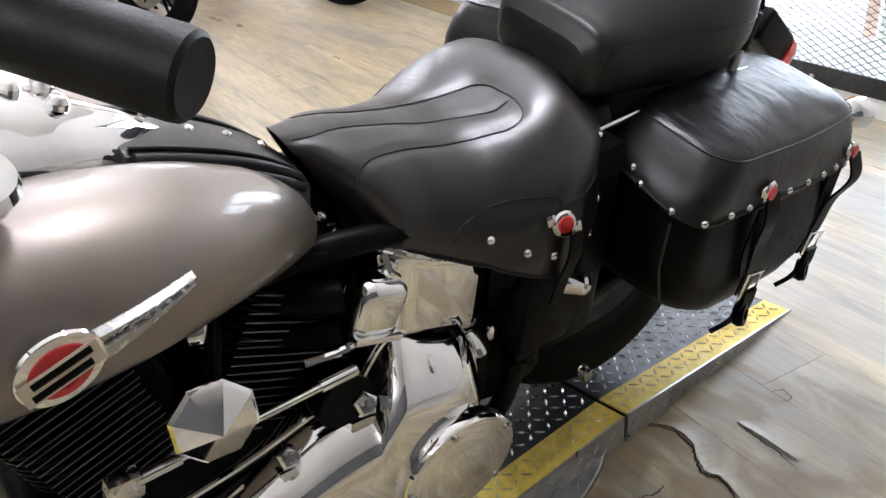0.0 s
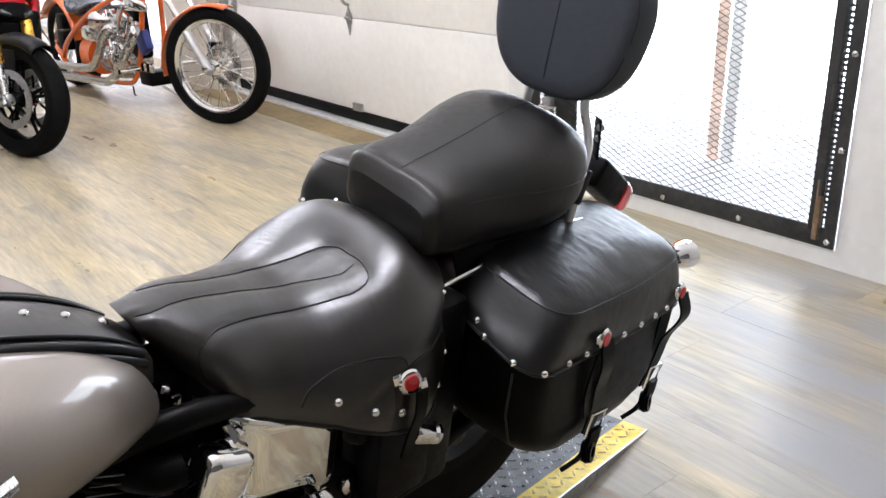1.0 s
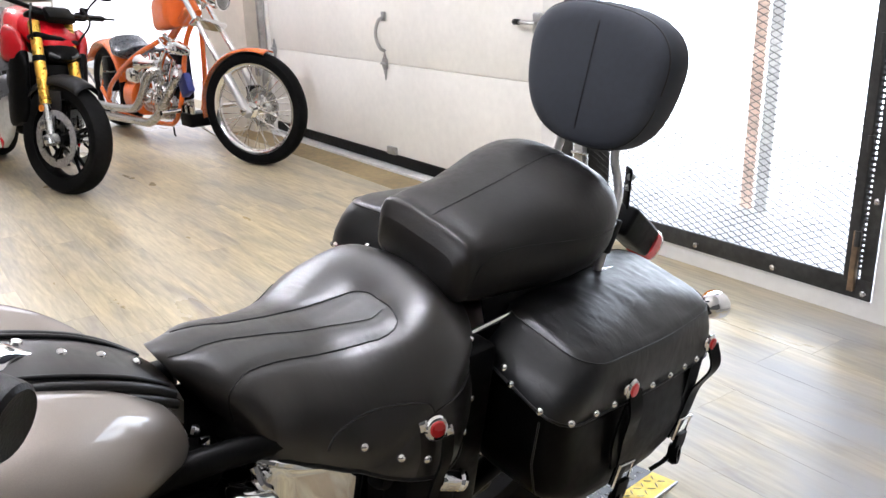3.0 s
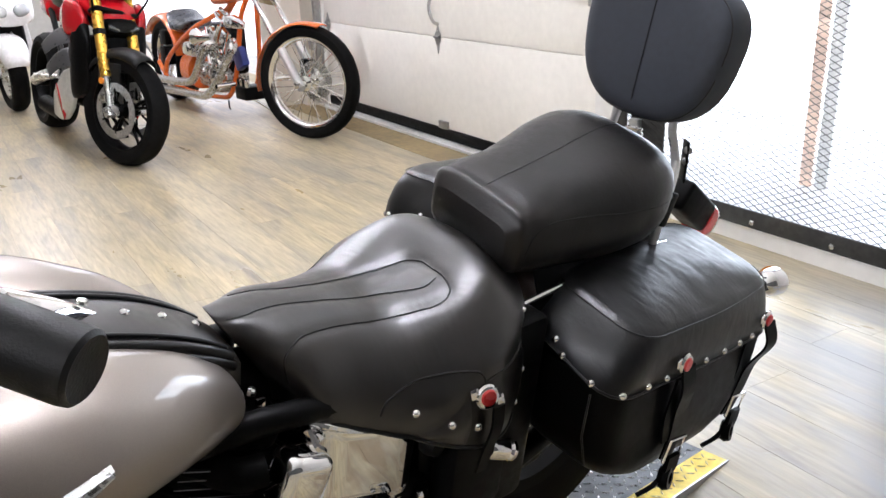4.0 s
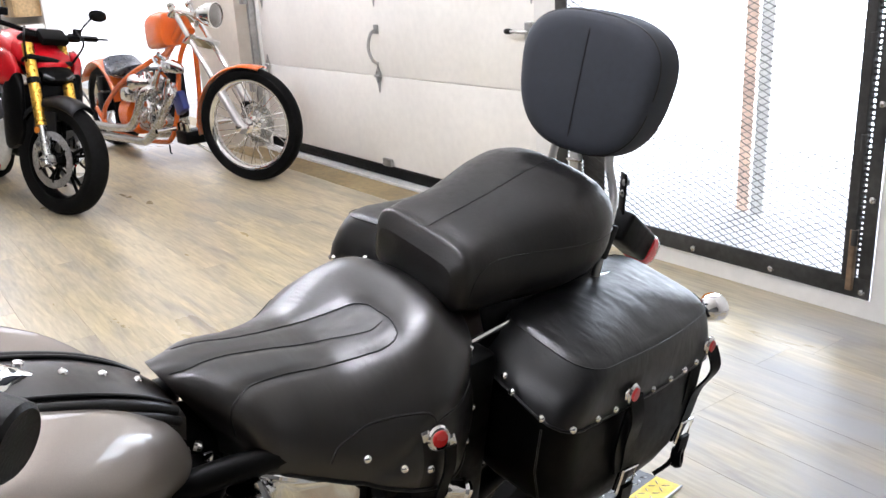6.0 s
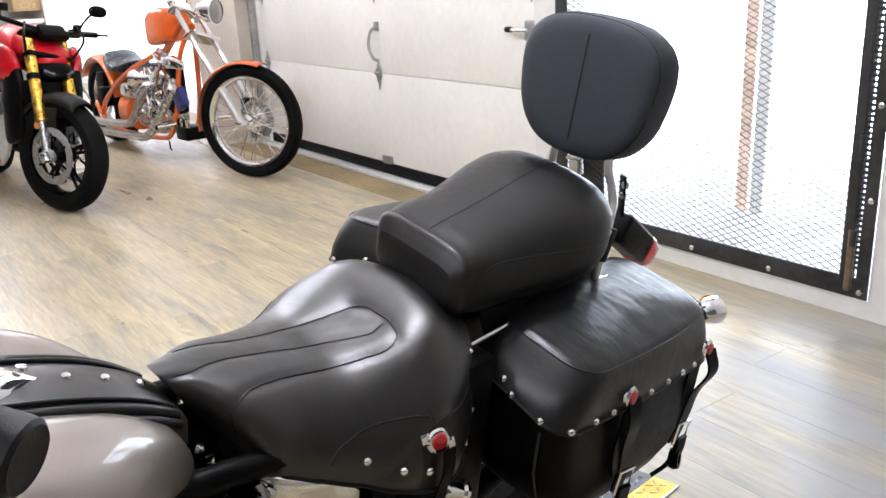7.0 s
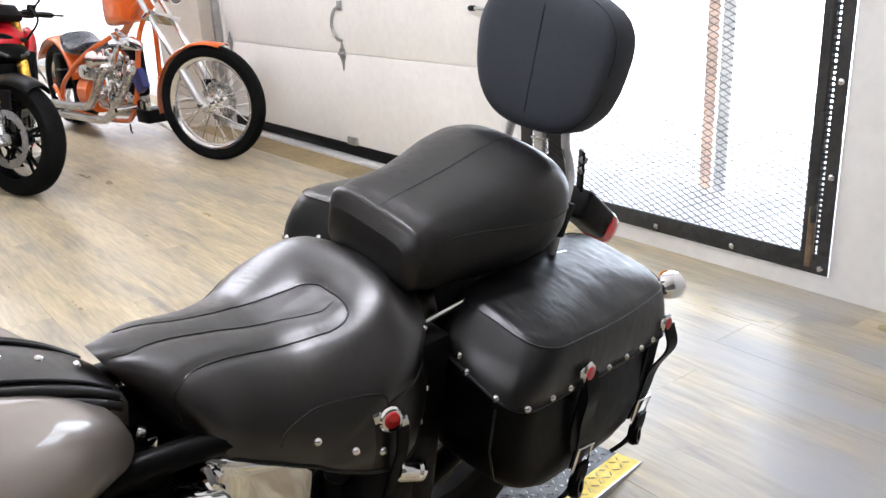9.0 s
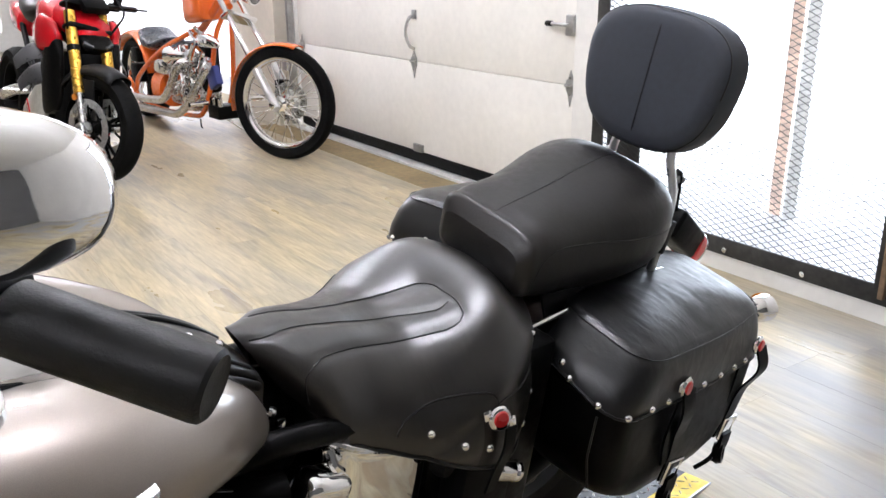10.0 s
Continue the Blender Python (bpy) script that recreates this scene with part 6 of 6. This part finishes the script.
def cast_wheel(c, axis, r, rim, w, spokes, parent, discs):
    m = aim(c, axis, (0, 0, 1))
    t = ring_tyre(m, r, rim, w, parent)
    open_rim(m, rim - 0.022, rim + 0.004, w * 0.72, M_BLACK, t, "black wheel rim")
    part("hub", lathe([(0.025, -w * 0.55), (0.04, -w * 0.4), (0.032, 0), (0.04, w * 0.4), (0.025, w * 0.55)], 20, m), M_BLACK, t)
    for k in range(spokes):
        for a in (-7, 7):
            p0, p1 = m @ pose(0, 0, 0, 0, 0, 360 / spokes * k) @ Vector((0.03, 0, 0)), m @ pose(0, 0, 0, 0, 0, 360 / spokes * k + a) @ Vector((rim - 0.015, 0, 0))
            part("wheel_spoke", tube([p0, p1], [0.012, 0.008], 6), M_BLACK, t)
    for z in discs:
        b = bmesh.new()
        n = 48
        rr = [[m @ Vector((q * math.cos(2 * math.pi * k / n), q * math.sin(2 * math.pi * k / n), z + h)) for k in range(n)] for q, h in ((0.108, 0), (0.150, 0), (0.150, 0.005), (0.108, 0.005))]
        vs = [[b.verts.new(p) for p in x] for x in rr]
        for i in range(4):
            for k in range(n):
                b.faces.new((vs[i][k], vs[i][(k + 1) % n], vs[(i + 1) % 4][(k + 1) % n], vs[(i + 1) % 4][k]))
        bmesh.ops.recalc_face_normals(b, faces=b.faces)
        ds = part("brake_disc", b, M_DISC, t, "drilled steel brake disc")
        for k in range(6):
            part("disc_arm", box(0.07, 0.014, 0.006, m @ pose(0, 0, z + 0.002, 0, 0, 60 * k) @ Matrix.Translation((0.085, 0, 0)), 0.002), M_BLACK, ds)
    return t


M_DISC = material("drilled_disc_steel", (0.5, 0.5, 0.5), 0.35, 0.8, grain=(160, 0.35), stain=(30, 0.15))
M_DKPLASTIC = material("dark_grey_plastic", (0.008, 0.008, 0.009), 0.45, spec=0.2, bump=(300, 0.15))
M_WINGLET = material("grey_winglet_plastic", (0.045, 0.045, 0.048), 0.35, spec=0.4, bump=(300, 0.1))
M_PALE = material("pale_grey_fairing", (0.55, 0.55, 0.52), 0.4, coat=0.4)
cast_wheel((0, 0, 0.30), rax, 0.30, 0.218, 0.12, 5, red, (-0.072, 0.067))
cast_wheel((-1.49, 0, 0.315), (0, 1, 0), 0.315, 0.218, 0.19, 5, red, (0.09,))
for s in (1, -1):
    foot, head = Vector((0.02, 0, 0.30)) + rax * s * 0.105, Vector((-0.245, 0, 0.915)) + rax * s * 0.105
    d = (head - foot).normalized()
    part("fork_lower", tube([foot - d * 0.02, foot + d * 0.20], 0.021, 14), M_STEEL, red, "polished fork lower")
    part("fork_tube", tube([foot + d * 0.19, foot + d * 0.64], 0.029, 16), M_GOLD, red, "gold fork tube")
    part("fork_collar", tube([foot + d * 0.42, foot + d * 0.45], 0.034, 16), M_BLACK, red)
    cal = part("caliper", box(0.05, 0.10, 0.06, aim(foot + Vector((-0.085, 0, 0.07)) - rax * s * 0.01, rax, d), 0.014, 2), M_ALLOY, red, "alloy brake caliper")
    part("axle_clamp", box(0.06, 0.05, 0.075, aim(foot, rax, d), 0.014, 2), M_ALLOY, red, "alloy axle clamp")
    part("reflector", lathe([(0.018, 0), (0.018, 0.008), (0, 0.009)], 16, aim(foot + d * 0.17 + rax * s * 0.02 - rfw * 0.01, rax * s)), M_AMBER, red, "round amber reflector")
for z, dx in ((0.80, -0.195), (0.915, -0.245)):
    part("triple_clamp", box(0.27, 0.08, 0.028, aim((dx, 0, z), (-0.4, 0, 0.92), rax), 0.012), M_BLACK, red, "black triple clamp")
rings = []
for i in range(13):
    t = radians(58 + 92 * i / 12)
    rings.append([Vector((0, 0, 0.30)) + rfw * (0.335 - 0.03 * (1 - math.cos(a))) * math.cos(t) + Vector((0, 0, 1)) * (0.335 - 0.05 * (1 - math.cos(a))) * math.sin(t) + rax * 0.070 * math.sin(a) for a in [radians(q) for q in range(-100, 101, 20)]])
ff2 = part("front_fender", loft(rings, closed=False, caps=False), M_DKPLASTIC, red, "matt dark front fender")
ff2.modifiers.new("thick", "SOLIDIFY").thickness = 0.004
for s in (1, -1):
    part("fender_stay", box(0.10, 0.01, 0.17, aim(Vector((-0.05, 0, 0.50)) + rax * s * 0.085, rax, (0, 0, 1)) @ pose(0, 0, 0, 90), 0.004), M_DKPLASTIC, red)
# tank, cowl, radiator shrouds, belly, seat, tail
tapered([(-0.30, 0, 0.80), (-0.32, 0, 0.81), (-0.40, 0, 0.83), (-0.52, 0, 0.86), (-0.64, 0, 0.85), (-0.74, 0, 0.80), (-0.80, 0, 0.76)], [(0.10, 0.06), (0.155, 0.09), (0.18, 0.11), (0.175, 0.115), (0.14, 0.105), (0.10, 0.08), (0.07, 0.05)], M_REDPAINT, "fuel_tank", red, "glossy red fuel tank", e=3)
for s in (1, -1):
    tapered([(-0.20, s * 0.15, 0.74), (-0.24, s * 0.165, 0.755), (-0.34, s * 0.185, 0.765), (-0.46, s * 0.175, 0.75), (-0.54, s * 0.15, 0.72)], [(0.012, 0.03), (0.03, 0.075), (0.04, 0.10), (0.035, 0.09), (0.015, 0.04)], M_REDPAINT, "tank_shroud", red, "red side shroud")
    tapered([(-0.17, s * 0.14, 0.55), (-0.20, s * 0.15, 0.55), (-0.28, s * 0.165, 0.53), (-0.38, s * 0.16, 0.50), (-0.44, s * 0.14, 0.48)], [(0.01, 0.12), (0.03, 0.19), (0.035, 0.20), (0.03, 0.18), (0.01, 0.12)], M_BLACK, "radiator_shroud", red, "black radiator shroud", e=4)
    tapered([(-0.32, s * 0.165, 0.40), (-0.36, s * 0.182, 0.37), (-0.46, s * 0.185, 0.33), (-0.60, s * 0.175, 0.29), (-0.78, s * 0.16, 0.25), (-0.92, s * 0.13, 0.20)], [(0.01, 0.05), (0.022, 0.12), (0.026, 0.14), (0.026, 0.12), (0.02, 0.08), (0.01, 0.03)], M_PALE, "side_fairing", red, "pale grey lower fairing", e=3.4)
    part("red_flash", box(0.24, 0.006, 0.045, pose(-0.52, s * 0.206, 0.285, 0, 42, 0), 0.002), M_REDPAINT, red, "red flash on the fairing")
    for z, w in ((0.67, 0.13), (0.55, 0.11)):
        rings = []
        for i in range(9):
            k = i / 8
            c = Vector((-0.36 - 0.10 * k, s * (0.17 + w * k), z - 0.09 * k ** 2.2))
            chord = Vector((-0.085 + 0.045 * k, 0, 0.045 - 0.02 * k))
            rings.append([c + chord * math.cos(a) + Vector((0, 0, 1)) * 0.010 * math.sin(a) for a in [2 * math.pi * q / 14 for q in range(14)]])
        part("winglet", loft(rings), M_WINGLET, red, "dark grey curved winglet")
part("radiator", box(0.04, 0.27, 0.30, pose(-0.235, 0, 0.53, 0, 12, 0), 0.006), M_BLACK, red, "black radiator")
part("engine", box(0.42, 0.26, 0.32, pose(-0.62, 0, 0.42), 0.05, 3), M_DKPLASTIC, red, "dark engine block")
nose = tapered([(-0.03, 0, 0.70), (-0.05, 0, 0.705), (-0.12, 0, 0.72), (-0.20, 0, 0.75), (-0.26, 0, 0.77)], [(0.05, 0.015), (0.09, 0.04), (0.115, 0.065), (0.12, 0.075), (0.10, 0.06)], M_BLACK, "head_lamp", red, "black twin head lamp nose", e=2.6)
nose.matrix_basis = pose(-0.10, 0.05, 0.02, 0, 0, 12)
for s in (1, -1):
    part("lamp_lens", box(0.05, 0.06, 0.022, pose(-0.05, s * 0.055, 0.708, s * 20, 35, s * 25), 0.008), material("smoked_lens", (0.05, 0.055, 0.06), 0.08, coat=1.0, bump=(0, 0)), nose, "smoked lamp lens")
cowl = tapered([(-0.08, 0, 0.775), (-0.10, 0, 0.782), (-0.18, 0, 0.815), (-0.26, 0, 0.85), (-0.29, 0, 0.86)], [(0.05, 0.02), (0.10, 0.052), (0.14, 0.078), (0.145, 0.085), (0.11, 0.05)], M_REDPAINT, "nose_cowl", red, "red nose cowl")
cowl.matrix_basis = pose(-0.09, 0.05, 0.01, 0, 0, 12)
tapered([(-0.72, 0, 0.86), (-0.76, 0, 0.865), (-0.92, 0, 0.86), (-1.06, 0, 0.90), (-1.14, 0, 0.93)], [(0.08, 0.03), (0.12, 0.06), (0.14, 0.07), (0.13, 0.06), (0.09, 0.03)], M_PILLION, "seat", red, "black rider seat")
tapered([(-1.08, 0, 0.78), (-1.14, 0, 0.79), (-1.28, 0, 0.82), (-1.50, 0, 0.88), (-1.60, 0, 0.91)], [(0.06, 0.03), (0.12, 0.08), (0.12, 0.09), (0.08, 0.05), (0.02, 0.01)], M_REDPAINT, "tail_unit", red, "red tail unit")
part("swingarm", tube(catmull([(-0.85, -0.10, 0.42), (-1.15, -0.13, 0.38), (-1.49, -0.12, 0.315)], 6), 0.035, 12), M_ALLOY, red, "alloy swingarm")
part("subframe", tube([(-0.80, -0.11, 0.50), (-1.15, -0.09, 0.80)], 0.018, 10), M_DKPLASTIC, red)
part("foot_rest", tube([(-0.86, -0.12, 0.40), (-0.90, -0.26, 0.40)], 0.012, 8), M_ALLOY, red)
part("exhaust_can", tube([(-0.78, -0.12, 0.18), (-1.02, -0.17, 0.22)], 0.05, 16), M_BLACK, red, "black exhaust can")
hb = part("handlebar", tube(catmull([Vector((-0.36, 0, 0.935)) + rax * 0.38 + Vector((-0.04, 0, 0)), Vector((-0.30, 0, 0.935)) + rax * 0.2, Vector((-0.25, 0, 0.94)), Vector((-0.30, 0, 0.985)) - rax * 0.2, Vector((-0.36, 0, 1.035)) - rax * 0.38 + Vector((-0.04, 0, 0))], 6), 0.013, 12), M_BLACK, red, "black handlebar")
for s in (1, -1):
    e = Vector((-0.37, 0, 0.935 if s > 0 else 1.02)) + rax * s * 0.33
    part("grip", tube([e - rax * s * 0.03, e + rax * s * 0.09 + Vector((-0.03, 0, 0))], 0.017, 12), M_GRIP, hb)
    part("switch_cluster", box(0.06, 0.05, 0.05, pose(*(e - rax * s * 0.08), 0, 0, 22), 0.012), M_BLACK, hb)
    part("lever", tube(catmull([e - rax * s * 0.06 + rfw * 0.03, e + rfw * 0.065, e + rax * s * 0.11 + rfw * 0.06], 6), 0.006, 8), M_BLACK, hb)
    part("reservoir", lathe([(0.022, 0), (0.024, 0.035), (0.018, 0.04), (0, 0.04)], 16, Matrix.Translation(e - rax * s * 0.10 + rfw * 0.05 + Vector((0, 0, 0.01)))), M_BLACK, hb)
    part("mirror_stem", tube(catmull([e - rax * s * 0.05, e - rax * s * 0.02 + Vector((0.01, 0, 0.06)), e + rax * s * 0.05 + Vector((0, 0, 0.12))], 6), 0.006, 8), M_BLACK, hb)
    mm = aim(e + rax * s * 0.10 + Vector((-0.01, 0, 0.135)), rfw, rax)
    part("mirror", loft([superring(0, 0, 0.065 * q, 0.034 * q, 2.3, z, 28, mm) for z, q in ((-0.008, 0.96), (0.0, 1.0), (0.010, 0.85), (0.016, 0.5), (0.018, 0.05))]), M_BLACK, hb, "black oval mirror back")
part("instrument_panel", box(0.05, 0.15, 0.09, pose(-0.20, 0.03, 0.93, 0, -50, 12), 0.014), M_BLACK, red, "black instrument panel")
part("cable", tube(catmull([(-0.22, -0.10, 0.98), (-0.10, -0.14, 0.92), (-0.14, -0.12, 0.80)], 6), 0.006, 6), M_BLACK, red)
part("cable", tube(catmull([(-0.22, 0.16, 0.98), (-0.10, 0.16, 0.90), (-0.16, 0.12, 0.80)], 6), 0.006, 6), M_BLACK, red)
part("side_stand", tube([(-0.72, 0.12, 0.20), (-0.76, 0.26, 0.012)], 0.011, 8), M_BLACK, red)

# ---- white scooter beyond the red motorcycle ----
scoot = thing("scooter", heading(-6.44, 0.20, 0.99, 0.12), "white scooter with a broad front apron and clear twin head lamps", "scooter")
M_WHITEGLOSS = material("white_gloss_plastic", (0.80, 0.80, 0.80), 0.25, coat=0.6, grain=(40, 0.03), stain=(3, 0.05), bump=(0, 0))
M_CLEARLAMP = material("clear_lamp_plastic", (0.45, 0.47, 0.48), 0.12, 0.3, coat=1.0, bump=(0, 0))
fwm, rwm2 = aim((0, 0, 0.26), (0, 1, 0)), aim((-1.30, 0, 0.25), (0, 1, 0))
for wmx, rad, wid in ((fwm, 0.26, 0.13), (rwm2, 0.25, 0.15)):
    tt = ring_tyre(wmx, rad, rad * 0.64, wid, scoot, 40)
    open_rim(wmx, rad * 0.54, rad * 0.66, wid * 0.7, M_ALLOY, tt, "alloy wheel rim")
    part("hub", lathe([(0.03, -0.06), (0.05, -0.03), (0.05, 0.03), (0.03, 0.06)], 18, wmx), M_ALLOY, tt)
    for k in range(5):
        part("wheel_spoke", box(rad * 0.5, 0.03, 0.02, wmx @ pose(0, 0, 0, 0, 0, 72 * k) @ Matrix.Translation((rad * 0.3, 0, 0)), 0.006), M_ALLOY, tt)
rings = []
for i in range(15):
    t = radians(18 + 125 * i / 14)
    hw = 0.075 + 0.045 * math.sin(radians(180 * i / 14)) ** 0.7
    rings.append([Vector((0, 0, 0.26)) + Vector((math.cos(t), 0, math.sin(t))) * (0.315 - 0.07 * (1 - math.cos(a))) + Vector((0, hw * math.sin(a), 0)) for a in [radians(q) for q in range(-95, 96, 19)]])
sf = part("front_fender", loft(rings, closed=False, caps=False), M_WHITEGLOSS, scoot, "white front fender")
sf.modifiers.new("thick", "SOLIDIFY").thickness = 0.004
for s in (1, -1):
    part("fork_leg", tube([(0.0, s * 0.085, 0.26), (-0.16, s * 0.075, 0.62)], 0.020, 12), M_ALLOY, scoot, "alloy fork leg")
apron = tapered([(0.06, 0.06, 0.67), (0.05, 0.06, 0.68), (0.0, 0.06, 0.71), (-0.08, 0.05, 0.75), (-0.18, 0.04, 0.80), (-0.28, 0.03, 0.85), (-0.34, 0.02, 0.90), (-0.36, 0.02, 0.92)],
                [(0.07, 0.04), (0.12, 0.06), (0.175, 0.09), (0.205, 0.115), (0.21, 0.125), (0.18, 0.11), (0.13, 0.08), (0.07, 0.04)], M_WHITEGLOSS, "front_apron", scoot, "white front apron", e=2.8)
for s in (1, -1):
    part("head_lamp", loft([superring(0, 0, 0.062 * q, 0.046 * q, 2.2, z, 26, aim((0.045, 0.06 + s * 0.082, 0.735), (0.85, s * 0.25, 0.45), (0, s, 0.5))) for z, q in ((-0.03, 1.0), (0.004, 1.0), (0.014, 0.85), (0.020, 0.5), (0.022, 0.05))]), M_CLEARLAMP, apron, "clear swept head lamp")
    part("leg_shield", box(0.05, 0.10, 0.42, pose(-0.30, s * 0.20, 0.52, 0, -14, s * 12), 0.02, 3), M_WHITEGLOSS, scoot, "white leg shield")
part("dark_inner_panel", box(0.10, 0.30, 0.24, pose(-0.16, 0.03, 0.53, 0, -12, 0), 0.03, 3), M_BLACK, scoot, "black panel under the apron")
part("floorboard", box(0.60, 0.34, 0.06, pose(-0.62, 0, 0.27), 0.02, 2), M_BLACK, scoot)
tapered([(-0.78, 0, 0.50), (-0.82, 0, 0.52), (-1.0, 0, 0.58), (-1.30, 0, 0.62), (-1.60, 0, 0.66), (-1.68, 0, 0.68)], [(0.10, 0.14), (0.15, 0.19), (0.18, 0.18), (0.17, 0.14), (0.10, 0.07), (0.04, 0.03)], M_WHITEGLOSS, "rear_body", scoot, "white rear body")
tapered([(-0.74, 0, 0.74), (-0.78, 0, 0.75), (-1.05, 0, 0.77), (-1.30, 0, 0.82), (-1.55, 0, 0.83)], [(0.08, 0.02), (0.13, 0.04), (0.15, 0.05), (0.14, 0.05), (0.08, 0.02)], M_PILLION, "seat", scoot, "black scooter seat")
sb = part("handlebar", tube(catmull([(-0.46, 0.34, 0.98), (-0.38, 0.18, 1.0), (-0.36, 0, 0.97), (-0.38, -0.18, 1.0), (-0.46, -0.34, 0.98)], 6), 0.013, 10), M_BLACK, scoot, "black handlebar")
for s in (1, -1):
    part("grip", tube([(-0.44, s * 0.28, 0.985), (-0.47, s * 0.38, 0.978)], 0.017, 10), M_GRIP, sb)
part("centre_stand", tube(catmull([(-0.95, 0.16, 0.01), (-0.90, 0.10, 0.22), (-0.90, -0.10, 0.22), (-0.95, -0.16, 0.01)], 6), 0.012, 8), M_BLACK, scoot)

# ---- floor planks, nearest as pieces of their own ----
PW, PL = 0.178, 1.22


def plank_rows(x0, x1, y0, y1):
    rng = random.Random(5)
    y, out = y1, []
    while y > y0:
        x = x0 - rng.random() * PL
        while x < x1:
            out.append((max(x, WEST), min(x + PL, 3.5), y - PW, y))
            x += PL
        y -= PW
    return out


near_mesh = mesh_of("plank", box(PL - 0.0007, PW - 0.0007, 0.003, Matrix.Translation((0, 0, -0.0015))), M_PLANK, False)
far = []
for x0, x1, y0, y1 in plank_rows(WEST, 3.5, -6.2, WALL_Y):
    if x1 - x0 > PL - 0.01 and -7.6 < x0 and x1 < 2.6 and y0 > -2.2:
        o = new("plank", near_mesh)
        o.parent = floor
        o.location = ((x0 + x1) / 2, (y0 + y1) / 2, 0)
    elif x1 > x0 + 0.02:
        far.append((x0 + 0.0006, x1 - 0.0006, max(y0, -6.2) + 0.0006, y1 - 0.0006))
verts, faces = [], []
for x0, x1, y0, y1 in far:
    n = len(verts)
    verts += [(x0, y0, -0.0005), (x1, y0, -0.0005), (x1, y1, -0.0005), (x0, y1, -0.0005)]
    faces.append((n, n + 1, n + 2, n + 3))
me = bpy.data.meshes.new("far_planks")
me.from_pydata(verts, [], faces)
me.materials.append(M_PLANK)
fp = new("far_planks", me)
fp.parent = floor
tagged(fp, "further vinyl planks", kind="stuff")

# torn edges and cracks in the vinyl beside the ramp
M_CRACK = material("dark_torn_edge", (0.05, 0.042, 0.035), 0.8)
for pts, r in ((((-0.19, 0.418), (-0.17, 0.440), (-0.142, 0.453), (-0.10, 0.449), (-0.069, 0.431), (-0.038, 0.417), (-0.014, 0.430), (0.026, 0.420), (0.07, 0.40)), 0.0022),
               (((-0.098, 0.559), (-0.052, 0.559), (-0.009, 0.558), (0.037, 0.552)), 0.0016), (((-0.056, 0.290), (-0.050, 0.325), (-0.056, 0.343)), 0.0018), (((-0.125, 0.677), (-0.119, 0.701), (-0.093, 0.693), (-0.10, 0.663)), 0.0012)):
    line = catmull([Vector((x, y, 0.0)) for x, y in pts], 8) if len(pts) > 2 else [Vector((x, y, 0.0)) for x, y in pts]
    rng = random.Random(3)
    line = [q + Vector((rng.uniform(-1, 1), rng.uniform(-1, 1), 0)) * 0.0025 for q in line]
    rad = [r * (0.35 + 0.65 * math.sin(math.pi * min(1, max(0.05, i / (len(line) - 1))))) for i in range(len(line))]
    b = tube(line, rad, 6)
    b.transform(Matrix.Diagonal((1, 1, 0.35, 1)))
    solid("floor_crack", b, M_CRACK, "dark torn crack in the vinyl floor", "floor crack", "structure")

# lifted vinyl flaps along the torn edges, curling up a few millimetres

def vinyl_flap(edge, reach, high):
    """A strip that rises from the floor towards its torn edge."""
    rng = random.Random(8)
    line = catmull([Vector((x, y, 0.0)) for x, y in edge], 8)
    line = [q + Vector((rng.uniform(-1, 1), rng.uniform(-1, 1), 0)) * 0.0016 for q in line]
    b, rows, steps = bmesh.new(), [], 9
    for i, q in enumerate(line):
        k = math.sin(math.pi * i / (len(line) - 1)) ** 0.5
        row = []
        for j in range(steps):
            s = j / (steps - 1)
            row.append(b.verts.new((q.x + 0.25 * reach * k * s, q.y + reach * k * s, 0.0006 + high * k * (1 - s) ** 2.2 - 0.0004 * s)))
        low = b.verts.new((q.x, q.y + 0.0008, max(0.0, high * k - 0.0018)))
        rows.append([low] + row)
    for a, c in zip(rows, rows[1:]):
        for j in range(steps):
            b.faces.new((a[j], c[j], c[j + 1], a[j + 1]))
    bmesh.ops.recalc_face_normals(b, faces=b.faces)
    solid("floor_flap", b, M_PLANK, "worn vinyl flap lifting along a torn floor edge", "floor flap", "structure")


vinyl_flap(((-0.19, 0.420), (-0.172, 0.440), (-0.142, 0.457), (-0.10, 0.452), (-0.069, 0.434), (-0.038, 0.421), (-0.014, 0.432), (0.026, 0.424), (0.07, 0.404)), 0.055, 0.0055)
vinyl_flap(((-0.100, 0.561), (-0.052, 0.562), (-0.009, 0.563), (0.030, 0.566)), 0.06, 0.006)
